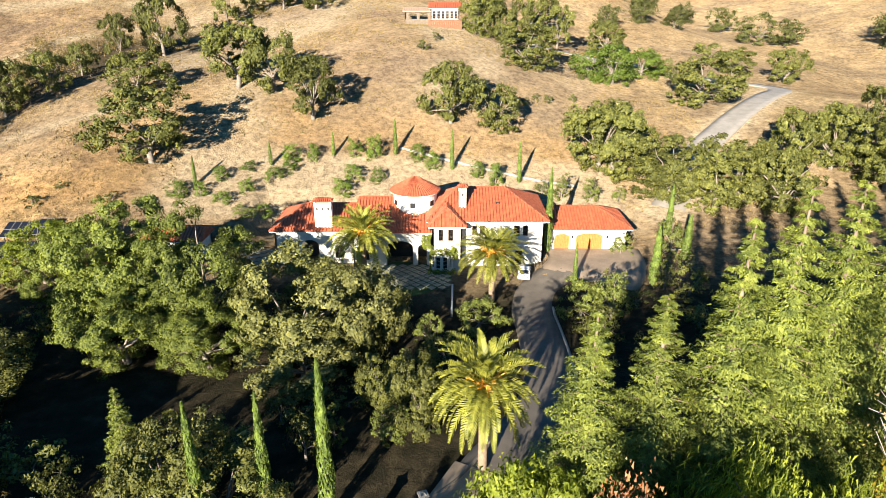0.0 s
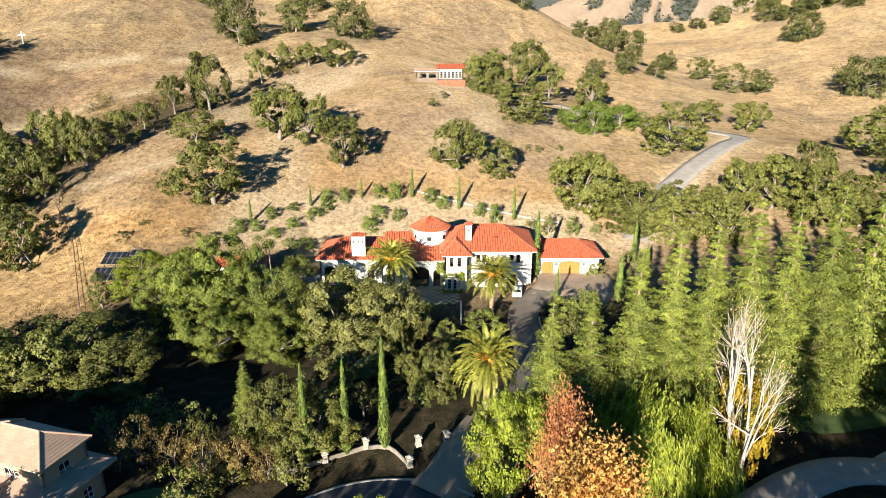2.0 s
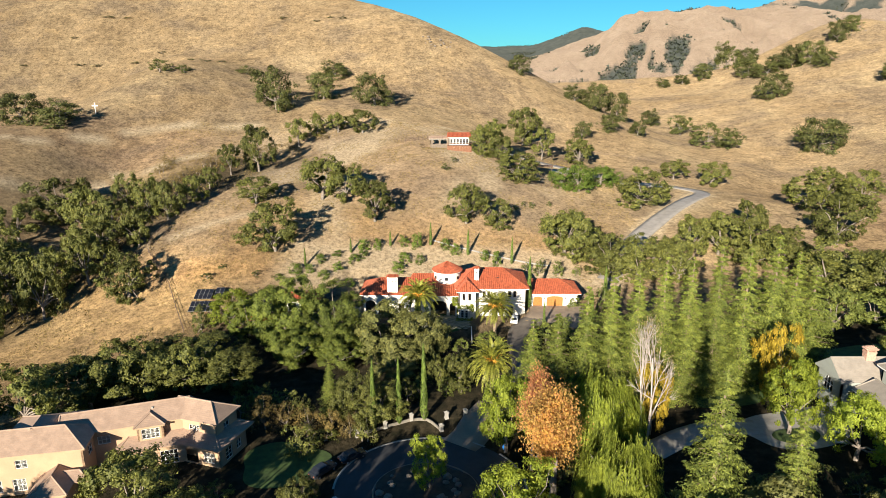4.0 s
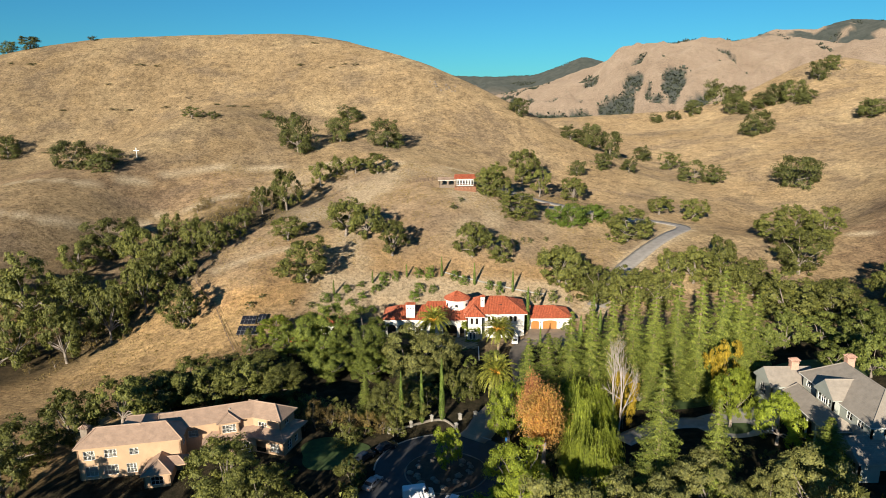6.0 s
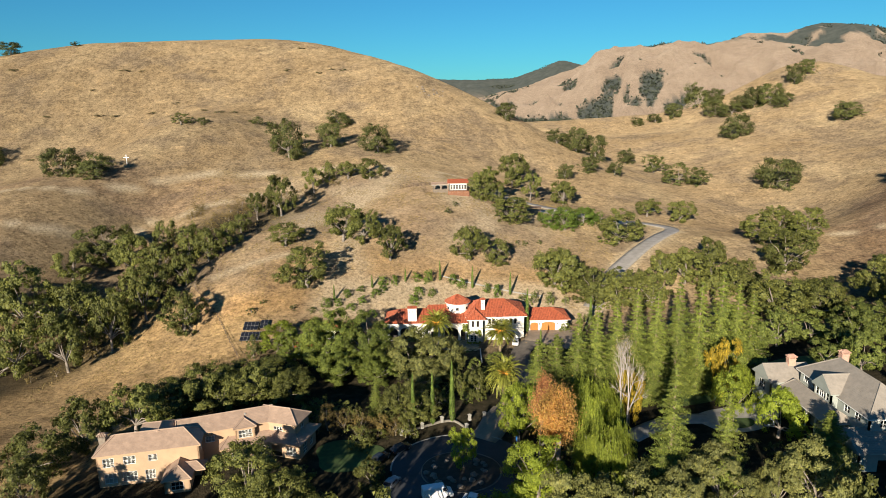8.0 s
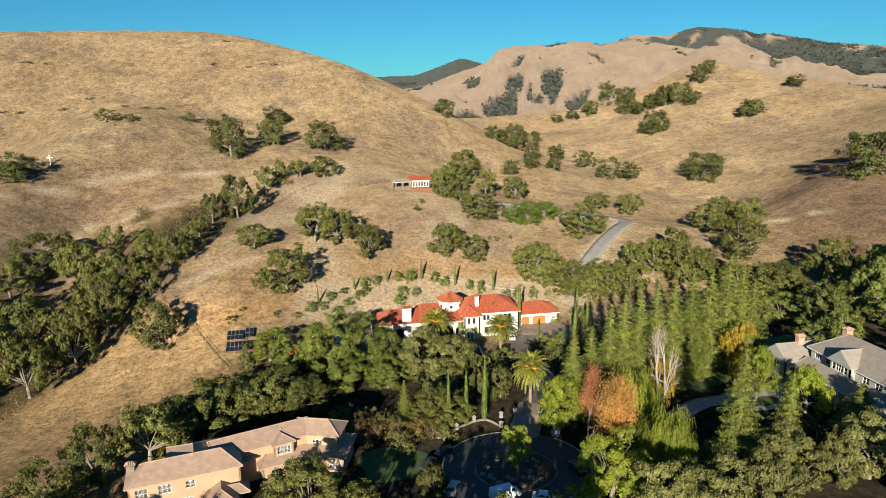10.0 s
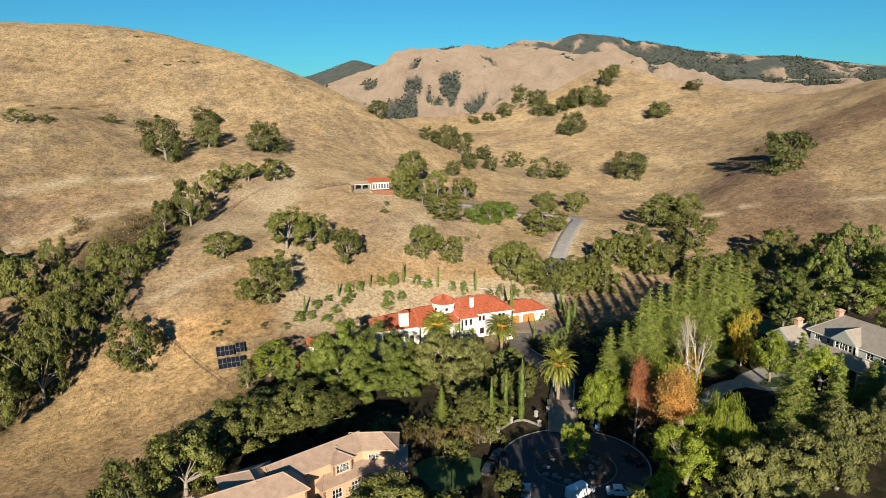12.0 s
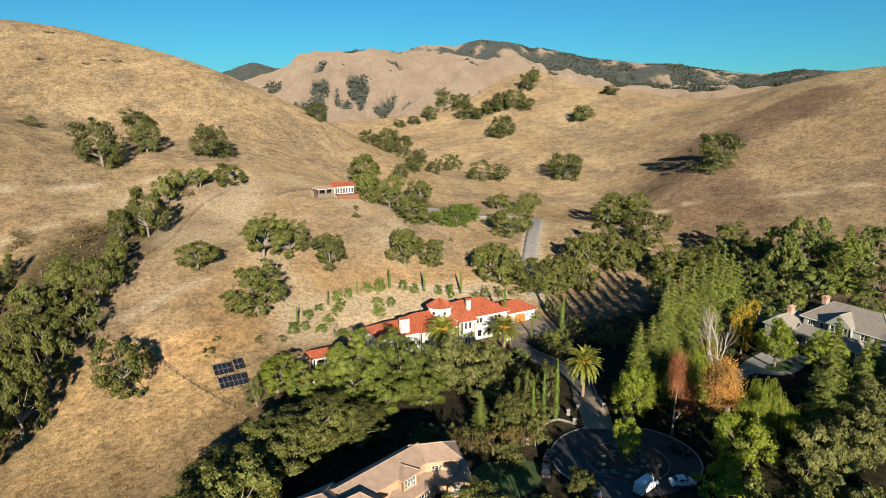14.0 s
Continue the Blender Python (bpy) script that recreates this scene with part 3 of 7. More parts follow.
def conifer(seed, whorls, per, leaf, label, slim=0.75):
    """Whorls of flat, feathery boughs with upturned tips, long below and short above, dark gaps and pale stem between them."""
    rng = np.random.default_rng(seed)
    h, r = 20.0, 4.0
    ps, ns, al, tv, tf = [], [], [], [], []
    for i in range(whorls):
        t = (i + 0.5) / whorls
        full = r * (1 - t) ** 0.92 * min(1.0, 0.80 + 1.5 * t) + 0.28
        turn0 = rng.uniform(0, 2 * math.pi)
        count = 8 if t < 0.35 else 7
        for k in range(count):
            g = turn0 + 2 * math.pi * k / count + rng.normal() * 0.22
            z = h * (0.03 + 0.95 * (t + rng.normal() * 0.22 / whorls))
            reach = full * rng.uniform(0.68, 1.16)
            w = np.array([math.cos(g), math.sin(g), 0])
            side = np.cross(w, [0, 0, 1])
            n = max(14, int(per * (0.14 + reach / r)))
            s = rng.uniform(0.06, 1, n) ** 0.8
            fan = (rng.normal(size=n) * 0.19 * (1.1 - 0.6 * s)) * reach
            q = w * (reach * s)[:, None] + side * fan[:, None]
            q[:, 2] += z + (0.10 * s - 0.34 * s ** 1.6 + 0.20 * s ** 4) * reach - np.abs(fan) * 0.35 + rng.normal(size=n) * 0.05 * reach
            ps.append(q)
            ns.append(unit(np.array([0, 0, 0.55]) + w * 0.75 + rng.normal(size=(n, 3)) * 0.33))
            al.append(unit(w * 0.9 + side * np.sign(fan)[:, None] * 0.45 + np.array([0, 0, -0.2]) + rng.normal(size=(n, 3)) * 0.35))
            if k % 2 == 0:
                tube(tv, tf, (0, 0, z), tuple(w * reach * 0.7 + np.array([0, 0, z - 0.06 * reach])), 0.05, 0.015, 3)
    p, nrm, al = np.concatenate(ps), np.concatenate(ns), np.concatenate(al)
    v, f = cards(rng, p, nrm, leaf, al, 1.5, slim)
    tree = thing("redwood_tree", label, "tree")
    under("crown", mesh_np("crown", v, f, LEAF["redwood"]), tree)
    limb(tv, tf, (0, 0, -1), (0, 0, h * 0.97), 0.34, 0.04, rng, 0.004, 6, 8)
    under("trunk", mesh_np("trunk", np.array(tv), np.array(tf), BARK_RED), tree)
    return tree, h, float(np.percentile(np.hypot(v[:, 0], v[:, 1]), 97))


def spindle(seed, n, leaf, label):
    """A pencil cypress."""
    rng = np.random.default_rng(seed)
    h, r = 10.0, 0.7
    t = rng.uniform(0, 1, n) ** 0.85
    g = rng.uniform(0, 2 * math.pi, n)
    prof = np.clip(np.minimum(t / 0.10, 1) ** 0.5 * (1 - t) ** 0.55 * 1.15, 0.02, 1) * rng.uniform(0.75, 1.1, n) * (0.9 + 0.15 * np.sin(g * 3 + t * 23))
    w = np.stack([np.cos(g), np.sin(g), np.zeros(n)], -1)
    p = w * (prof * r)[:, None]
    p[:, 2] = 0.15 + t * h * 0.99
    nrm = unit(w + rng.normal(size=(n, 3)) * 0.35)
    al = unit(np.array([0, 0, 1.0]) + w * 0.15 + rng.normal(size=(n, 3)) * 0.2)
    v, f = cards(rng, p, nrm, leaf, al, 1.6)
    tree = thing("cypress_tree", label, "tree")
    under("crown", mesh_np("crown", v, f, LEAF["cypress"]), tree)
    tv, tf = [], []
    limb(tv, tf, (0, 0, -0.5), (0, 0, h * 0.9), 0.16, 0.02, rng, 0.004, 4, 6)
    under("trunk", mesh_np("trunk", np.array(tv), np.array(tf), BARK), tree)
    return tree, h, r


def date_palm(seed, label):
    """A palm with a stout trunk and a full head of arching feather fronds."""
    rng = np.random.default_rng(seed)
    h, r = 10.0, 4.6
    heart = np.array([0, 0, 7.2])
    vs, fs, k = [], [], 0
    rv, rf = [], []
    count = 96
    for i in range(count):
        u = i / count
        lift = math.radians(80 - 112 * u ** 0.9 + rng.normal() * 5)
        g = i * 2.39996 + rng.normal() * 0.15
        w = np.array([math.cos(g), math.sin(g), 0])
        side = np.cross(w, [0, 0, 1])
        reach = 5.0 * rng.uniform(0.85, 1.08) * (0.8 if u < 0.12 else 1)
        m = 26
        s = np.linspace(0, 1, m)
        ang = lift - s ** 1.5 * math.radians(70 - 18 * u)
        step = reach / (m - 1)
        px = np.concatenate([[0], np.cumsum(np.cos(ang[:-1]) * step)])
        pz = np.concatenate([[0], np.cumsum(np.sin(ang[:-1]) * step)])
        c = heart + w * (px + 0.2)[:, None] + np.array([0, 0, 1.0]) * pz[:, None]
        for a in range(0, m - 1, 5):
            tube(rv, rf, c[a], c[min(a + 5, m - 1)], 0.06 * (1 - a / (m + 3)), 0.06 * (1 - (a + 5) / (m + 6)), 3)
        tan = unit(np.gradient(c, axis=0))
        up = np.cross(tan, side)
        up = up * np.sign(up[:, 2:3] + 1e-6)
        for sgn in (-1, 1):
            sl = np.arange(4, m)
            ln = (0.50 * np.sin(np.pi * np.clip(s[sl] * 0.86 + 0.10, 0, 1)) + 0.10)[:, None]
            w0 = 0.085
            o = unit(side * sgn * 0.8 + tan[sl] * 0.7 + up[sl] * rng.uniform(0.0, 0.5, (len(sl), 1)))
            e = c[sl] + o * ln
            q = np.stack([c[sl] - tan[sl] * w0, c[sl] + tan[sl] * w0, e + tan[sl] * w0 * 0.5, e - tan[sl] * w0 * 0.5], 1).reshape(-1, 3)
            vs.append(q)
            fs.append(np.arange(len(q)).reshape(-1, 4) + k)
            k += len(q)
    tree = thing("date_palm", label, "palm tree")
    v = np.concatenate(vs)
    crown = under("crown", mesh_np("crown", v, np.concatenate(fs), LEAF["palm"]), tree)
    under("frond_ribs", mesh_np("frond_ribs", np.array(rv), np.array(rf), LEAF["palm"]), crown)
    tv, tf = [], []
    for i in range(24):
        z0, z1 = -0.6 + i * 0.325, -0.6 + (i + 1) * 0.325
        tube(tv, tf, (0, 0, z0), (0, 0, z1), 0.46, 0.38 if i < 20 else 0.58, 10)
    under("trunk", mesh_np("trunk", np.array(tv), np.array(tf), PALM_TRUNK), tree)
    ov, of = [], []
    for i in range(60):
        g, u = rng.uniform(0, 6.28), rng.uniform(0.2, 1.2)
        m = heart + np.array([math.cos(g) * 0.6, math.sin(g) * 0.6, 0.45 * u])
        e = m + np.array([math.cos(g) * rng.uniform(0.5, 1.3), math.sin(g) * rng.uniform(0.5, 1.3), rng.uniform(-0.5, 0.8)])
        tube(ov, of, heart + np.array([math.cos(g), math.sin(g), 0]) * 0.25, m, 0.07, 0.06, 4)
        tube(ov, of, m, e, 0.11, 0.05, 4)
    under("fruit_stalks", mesh_np("fruit_stalks", np.array(ov), np.array(of), PALM_FRUIT), tree, "orange fruit stalks")
    return tree, float(np.percentile(v[:, 2], 99.5)), float(np.percentile(np.hypot(v[:, 0], v[:, 1]), 97))


def willow(seed, strands, label):
    rng = np.random.default_rng(seed)
    h, r = 12.0, 6.0
    d = unit(rng.normal(size=(strands, 3)) * np.array([1, 1, 0.75]) + np.array([0, 0, 0.55]))
    d[:, 2] = np.abs(d[:, 2])
    lob = unit(rng.normal(size=(6, 3)))
    swell = 0.8 + 0.3 * np.max(d @ lob.T, axis=1) ** 3
    bunch = rng.integers(0, 64, strands)
    heart = unit(rng.normal(size=(64, 3)) * np.array([1, 1, 0.6]) + np.array([0, 0, 0.42]))
    d = unit(heart[bunch] + rng.normal(size=(strands, 3)) * 0.10)
    d[:, 2] = np.abs(d[:, 2])
    swell = swell * rng.uniform(0.62, 1.08, 64)[bunch]
    top = d * np.array([r * 0.92, r * 0.92, h * 0.52]) * swell[:, None] * rng.uniform(0.86, 1.0, (strands, 1)) + np.array([0, 0, h * 0.44])
    ps, ns, al = [], [], []
    for c, w in zip(top, d):
        ln = min(c[2] - 0.6, rng.uniform(2.2, 6.5))
        n = int(ln / 0.13)
        s = np.linspace(0, 1, max(n, 4))
        out = np.array([w[0], w[1], 0]) * 1.25
        q = c + out * np.sqrt(s)[:, None] * 0.8 + np.array([0, 0, -ln]) * s[:, None] ** 1.25
        ps.append(q + rng.normal(size=q.shape) * 0.05)
        ns.append(unit(out + np.array([0, 0, 0.25]) + rng.normal(size=q.shape) * 0.5))
        al.append(unit(np.array([0, 0, -1.0]) + out * 0.25 + rng.normal(size=q.shape) * 0.2))
    v, f = cards(rng, np.concatenate(ps), np.concatenate(ns), 0.105, np.concatenate(al), 2.8, 0.5)
    tree = thing("willow_tree", label, "tree")
    under("crown", mesh_np("crown", v, f, LEAF["willow"]), tree)
    tv, tf = [], []
    limb(tv, tf, (0, 0, -0.6), (0.2, 0, 3.6), 0.5, 0.38, rng, 0.05, 3, 8)
    for c in top[:: max(1, strands // 14)]:
        limb(tv, tf, (0.2, 0, 3.6), c * 0.9 + np.array([0, 0, 0.4]), 0.2, 0.04, rng, 0.1, 3, 5)
    under("trunk", mesh_np("trunk", np.array(tv), np.array(tf), BARK), tree)
    return tree, h, r


def twiggy(v, f, rng, p, way, length, rad, depth, ends):
    q = p + way * length
    limb(v, f, p, q, rad, rad * 0.62, rng, 0.05, 2, 6 if depth > 2 else 3)
    if depth == 0:
        ends.append(q)
        return
    for i in range(3 if depth > 1 else 4):
        w = unit(way * 1.05 + rng.normal(size=3) * 0.42 + np.array([0, 0, 0.22]))
        twiggy(v, f, rng, p + way * length * rng.uniform(0.45, 1.0), w, length * rng.uniform(0.58, 0.78), rad * 0.56, depth - 1, ends)


def bare_tree(seed, kind, leaves, label, name="bare_tree", bark=BARK_PALE):
    """Several pale stems that fork to fine twigs, with what leaves are left."""
    rng = np.random.default_rng(seed)
    v, f, ends = [], [], []
    for i in range(2 if kind == "bare" else 1):
        g = i * 2.1 + rng.uniform(0, 0.7)
        w = unit(np.array([math.cos(g) * 0.12, math.sin(g) * 0.12, 1.0])) if kind == "bare" else np.array([0, 0, 1.0])
        twiggy(v, f, rng, np.array([math.cos(g) * 0.3, math.sin(g) * 0.3, -0.5]), w, 4.4 if kind == "bare" else 2.4, 0.17 if kind == "bare" else 0.26, 4, ends)
    tree = thing(name, label, "tree")
    under("trunk", mesh_np("trunk", np.array(v), np.array(f), bark), tree)
    e = np.array(ends)
    if leaves:
        p = (e[rng.integers(0, len(e), leaves)] + rng.normal(size=(leaves, 3)) * 0.42)
        lv, lf = cards(rng, p, unit(rng.normal(size=p.shape) + np.array([0, -0.3, 0.5])), 0.062)
        under("crown", mesh_np("crown", lv, lf, LEAF[kind]), tree)
    return tree, float(e[:, 2].max()), float(np.percentile(np.hypot(e[:, 0], e[:, 1]), 92))


OAK = "wide dark olive evergreen oak"
MODELS = {
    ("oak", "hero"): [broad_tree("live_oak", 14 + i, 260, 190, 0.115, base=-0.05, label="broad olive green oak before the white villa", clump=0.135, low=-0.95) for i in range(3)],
    ("oak", "near"): [broad_tree("oak", 10 + i, 220, 84, 0.16, base=-0.05, label=OAK + " and dense leaves", clump=0.14, low=-0.92) for i in range(4)],
    ("oak", "big"): [broad_tree("oak", 110 + i, 200, 50, 0.22, base=-0.05, label=OAK + " on the dry slope", clump=0.15, low=-0.9) for i in range(3)],
    ("pale_oak", "near"): [broad_tree("pale_oak", 17 + i, 230, 90, 0.18, base=-0.05, label="pale grey-green oak with dense small leaves", clump=0.15, low=-0.85, full=0.9) for i in range(2)],
    ("oak", "mid"): [broad_tree("oak", 20 + i, 140, 52, 0.25, base=(-0.06, 0.04, -0.02, 0.06, 0.0)[i], label=OAK + " on the dry slope", clump=(0.18, 0.165, 0.175, 0.16, 0.17)[i], low=(-0.9, -0.7, -0.85, -0.65, -0.8)[i], bare_limbs=3, full=(1.0, 0.86, 0.95, 0.82, 0.9)[i]) for i in range(5)],
    ("oak", "far"): [broad_tree("hill_oak", 30 + i, 110, 44, 0.31, base=-0.2, label=OAK + " alone on the dry hill", clump=0.27, low=-0.9, bare_limbs=2) for i in range(3)],
    ("bush", "far"): [broad_tree("bush", 40 + i, 70, 44, 0.34, base=-0.3, name="scrub_bush", label="low dark scrub oak on the dry hill") for i in range(2)],
    ("shrub", "near"): [broad_tree("shrub", 50 + i, 80, 60, 0.27, base=-0.3, name="shrub", label="round green shrub with small leaves", clump=0.30, low=-0.9, bare_limbs=1) for i in range(3)],
    ("shrub", "yard"): [broad_tree("olive", 44 + i, 84, 64, 0.21, base=-0.25, name="garden_shrub", label="large olive green shrub with small leaves", clump=0.19, low=-0.8) for i in range(3)],
    ("shrub", "mid"): [broad_tree("shrub", 54 + i, 80, 60, 0.30, base=-0.3, name="hedge_shrub", label="bright green hedge shrub on the slope", clump=0.3) for i in range(2)],
    ("shrub", "far"): [broad_tree("bush", 56 + i, 26, 24, 0.7, base=-0.4, name="dry_bush", label="small dry grey-green bush in the grass", clump=0.35) for i in range(2)],
    ("brush", "near"): [broad_tree("brush", 58 + i, 60, 50, 0.22, base=-0.2, name="dry_brush", label="tall brown dry brush with thin leaves", clump=0.26, low=-0.6) for i in range(2)],
    ("brush", "far"): [broad_tree("brush", 158 + i, 36, 26, 0.30, base=-0.25, name="dry_brush", label="low olive-brown brush in the dry gully", clump=0.3, low=-0.7, bare_limbs=1) for i in range(3)],
    ("olive", "under"): [broad_tree("oak", 150 + i, 44, 22, 0.38, base=-0.3, name="undergrowth_shrub", label="dark green shrub in the shade of the oaks", clump=0.24, low=-0.9, bare_limbs=1) for i in range(3)],
    ("maple", "near"): [broad_tree("maple", 60 + i, 170, 84, 0.17, base=0.05, name="broadleaf_tree", label="bright yellow-green broadleaf tree", clump=0.17, low=-0.7) for i in range(3)],
    ("maple", "mid"): [broad_tree("maple", 64 + i, 110, 70, 0.27, base=0.0, name="broadleaf_tree", label="tall light green broadleaf tree", clump=0.18) for i in range(2)],
    ("olive", "mid"): [broad_tree("olive", 66 + i, 110, 70, 0.27, base=0.0, name="broadleaf_tree", label="tall dull green broadleaf tree", clump=0.18) for i in range(2)],
    ("gold", "near"): [broad_tree("gold", 70, 90, 70, 0.26, base=0.05, name="golden_tree", label="small tree with golden autumn leaves", clump=0.19)],
    ("rust", "near"): [bare_tree(72, "rust", 17000, "autumn tree with thin red-brown leaves", "red_autumn_tree", BARK)],
    ("orange", "near"): [bare_tree(74, "orange", 24000, "autumn tree with orange and yellow leaves", "orange_autumn_tree", BARK)],
    ("bare", "near"): [bare_tree(76, "bare", 900, "pale leafless tree with many white stems")],
    ("redwood", "hero"): [conifer(84 + i, 27, 370, 0.076, "tall bright green redwood with feathery boughs beside the drive") for i in range(3)],
    ("redwood", "near"): [conifer(80 + i, 25, 190, 0.11, "tall green redwood with drooping branches") for i in range(4)],
    ("redwood", "mid"): [conifer(88, 22, 60, 0.28, "tall dark green conifer among broadleaf trees")],
    ("cypress", "near"): [spindle(90 + i, 3600, 0.10, "slender pencil-shaped green cypress") for i in range(2)],
    ("willow", "near"): [willow(94 + i, 1150, "weeping willow with hanging yellow-green strands") for i in range(2)],
    ("palm", "near"): [date_palm(97 + i, "date palm with arching fronds and orange stalks") for i in range(2)],
}
USED = {}


def plant(kind, x, y, tall, reach, look_from="near"):
    """Set a plant on the ground, with its height and the radius of its crown."""
    models = MODELS[(kind, look_from)]
    n = USED.get((kind, look_from), 0)
    USED[(kind, look_from)] = n + 1
    model, h, r = models[n % len(models)]
    m = pose(x, y, height(x, y), 0, 0, (n * 137.5) % 360) @ Matrix.Diagonal((reach / r, reach / r, tall / h, 1))
    if n < len(models):
        model.matrix_basis = m
        return model
    return copy_thing(model, m @ Matrix.Diagonal([1 / s for s in model.scale] + [1]))

# ---- building kit ----
def add_box(bm, x0, x1, y0, y1, z0, z1):
    vs = [bm.verts.new(p) for p in ((x0, y0, z0), (x1, y0, z0), (x1, y1, z0), (x0, y1, z0), (x0, y0, z1), (x1, y0, z1), (x1, y1, z1), (x0, y1, z1))]
    for q in ((3, 2, 1, 0), (4, 5, 6, 7), (0, 1, 5, 4), (1, 2, 6, 5), (2, 3, 7, 6), (3, 0, 4, 7)):
        bm.faces.new([vs[i] for i in q])


def box_part(name, x0, x1, y0, y1, z0, z1, material, parent, label="", bevel=0.0):
    bm = bmesh.new()
    add_box(bm, x0, x1, y0, y1, z0, z1)
    if bevel:
        bmesh.ops.bevel(bm, geom=bm.edges[:], offset=bevel, segments=2, affect="EDGES")
    return part(name, bm, material, parent, label)


def add_poly_prism(bm, pts, way):
    """A prism: the flat outline pts, pushed along way."""
    w = Vector(way)
    a = [bm.verts.new(p) for p in pts]
    b = [bm.verts.new(Vector(p) + w) for p in pts]
    bm.faces.new(a)
    bm.faces.new(b[::-1])
    for i in range(len(a)):
        j = (i + 1) % len(a)
        bm.faces.new((a[i], b[i], b[j], a[j]))


def window_in(parent, P, u0, u1, v0, v1, frame_mat, cols=2, rows=2, arch=False, curtain=False):
    """A framed, divided window; P maps along, up and in to the world."""
    win = part_frame(parent, P, u0, u1, v0, v1, frame_mat, cols, rows, arch)
    bm = bmesh.new()
    bm.faces.new([bm.verts.new(P(u, v, 0.17)) for u, v in ((u0 + 0.03, v0 + 0.03), (u1 - 0.03, v0 + 0.03), (u1 - 0.03, v1 - 0.03), (u0 + 0.03, v1 - 0.03))])
    part("pane", bm, GLASS, win, "clear glass pane")
    # sheet behind the pane: a pale blind, or dark for an unlit room
    bm = bmesh.new()
    bm.faces.new([bm.verts.new(P(u, v, 0.62)) for u, v in ((u0 - 0.2, v0 - 0.2), (u1 + 0.2, v0 - 0.2), (u1 + 0.2, v1 + 0.2), (u0 - 0.2, v1 + 0.2))])
    part("blind", bm, CURTAIN if curtain else UNLIT_DARK, win, "pale drawn blind" if curtain else "dark sheet for the unlit room behind the glass")
    return win


def part_frame(parent, P, u0, u1, v0, v1, mat, cols, rows, arch):
    bm = bmesh.new()
    t = 0.08

    def bar(a0, a1, b0, b1):
        c = [P(a0, b0, 0.06), P(a1, b0, 0.06), P(a1, b1, 0.06), P(a0, b1, 0.06)]
        d = [P(a0, b0, 0.14), P(a1, b0, 0.14), P(a1, b1, 0.14), P(a0, b1, 0.14)]
        vs = [bm.verts.new(p) for p in c + d]
        for q in ((0, 1, 2, 3), (7, 6, 5, 4), (0, 4, 5, 1), (1, 5, 6, 2), (2, 6, 7, 3), (3, 7, 4, 0)):
            bm.faces.new([vs[i] for i in q])

    bar(u0, u0 + t, v0, v1)
    bar(u1 - t, u1, v0, v1)
    bar(u0 + t, u1 - t, v0, v0 + t)
    bar(u0 + t, u1 - t, v1 - t, v1)
    for i in range(1, cols):
        c = u0 + (u1 - u0) * i / cols
        bar(c - 0.03, c + 0.03, v0 + t, v1 - t)
    for i in range(1, rows):
        c = v0 + (v1 - v0) * i / rows
        bar(u0 + t, u1 - t, c - 0.02, c + 0.02)
    return part("window", bm, mat, parent)


def plank_door(parent, P, u0, u1, v0, v1, mat, label):
    """A boarded door with rails, each board proud of its joint."""
    bm = bmesh.new()
    n = max(2, round((u1 - u0) / 0.28))
    for i in range(n):
        a, b = u0 + (u1 - u0) * i / n + 0.012, u0 + (u1 - u0) * (i + 1) / n - 0.012
        add_poly_prism(bm, [P(a, v0, 0.14), P(b, v0, 0.14), P(b, v1, 0.14), P(a, v1, 0.14)], Vector(P(a, v0, 0.2)) - Vector(P(a, v0, 0.14)))
    for v in (v0 + 0.1, (v0 + v1) / 2, v1 - 0.45):
        add_poly_prism(bm, [P(u0, v, 0.11), P(u1, v, 0.11), P(u1, v + 0.16, 0.11), P(u0, v + 0.16, 0.11)], Vector(P(u0, v, 0.14)) - Vector(P(u0, v, 0.11)))
    bmesh.ops.recalc_face_normals(bm, faces=bm.faces[:])
    return part("door", bm, mat, parent, label)


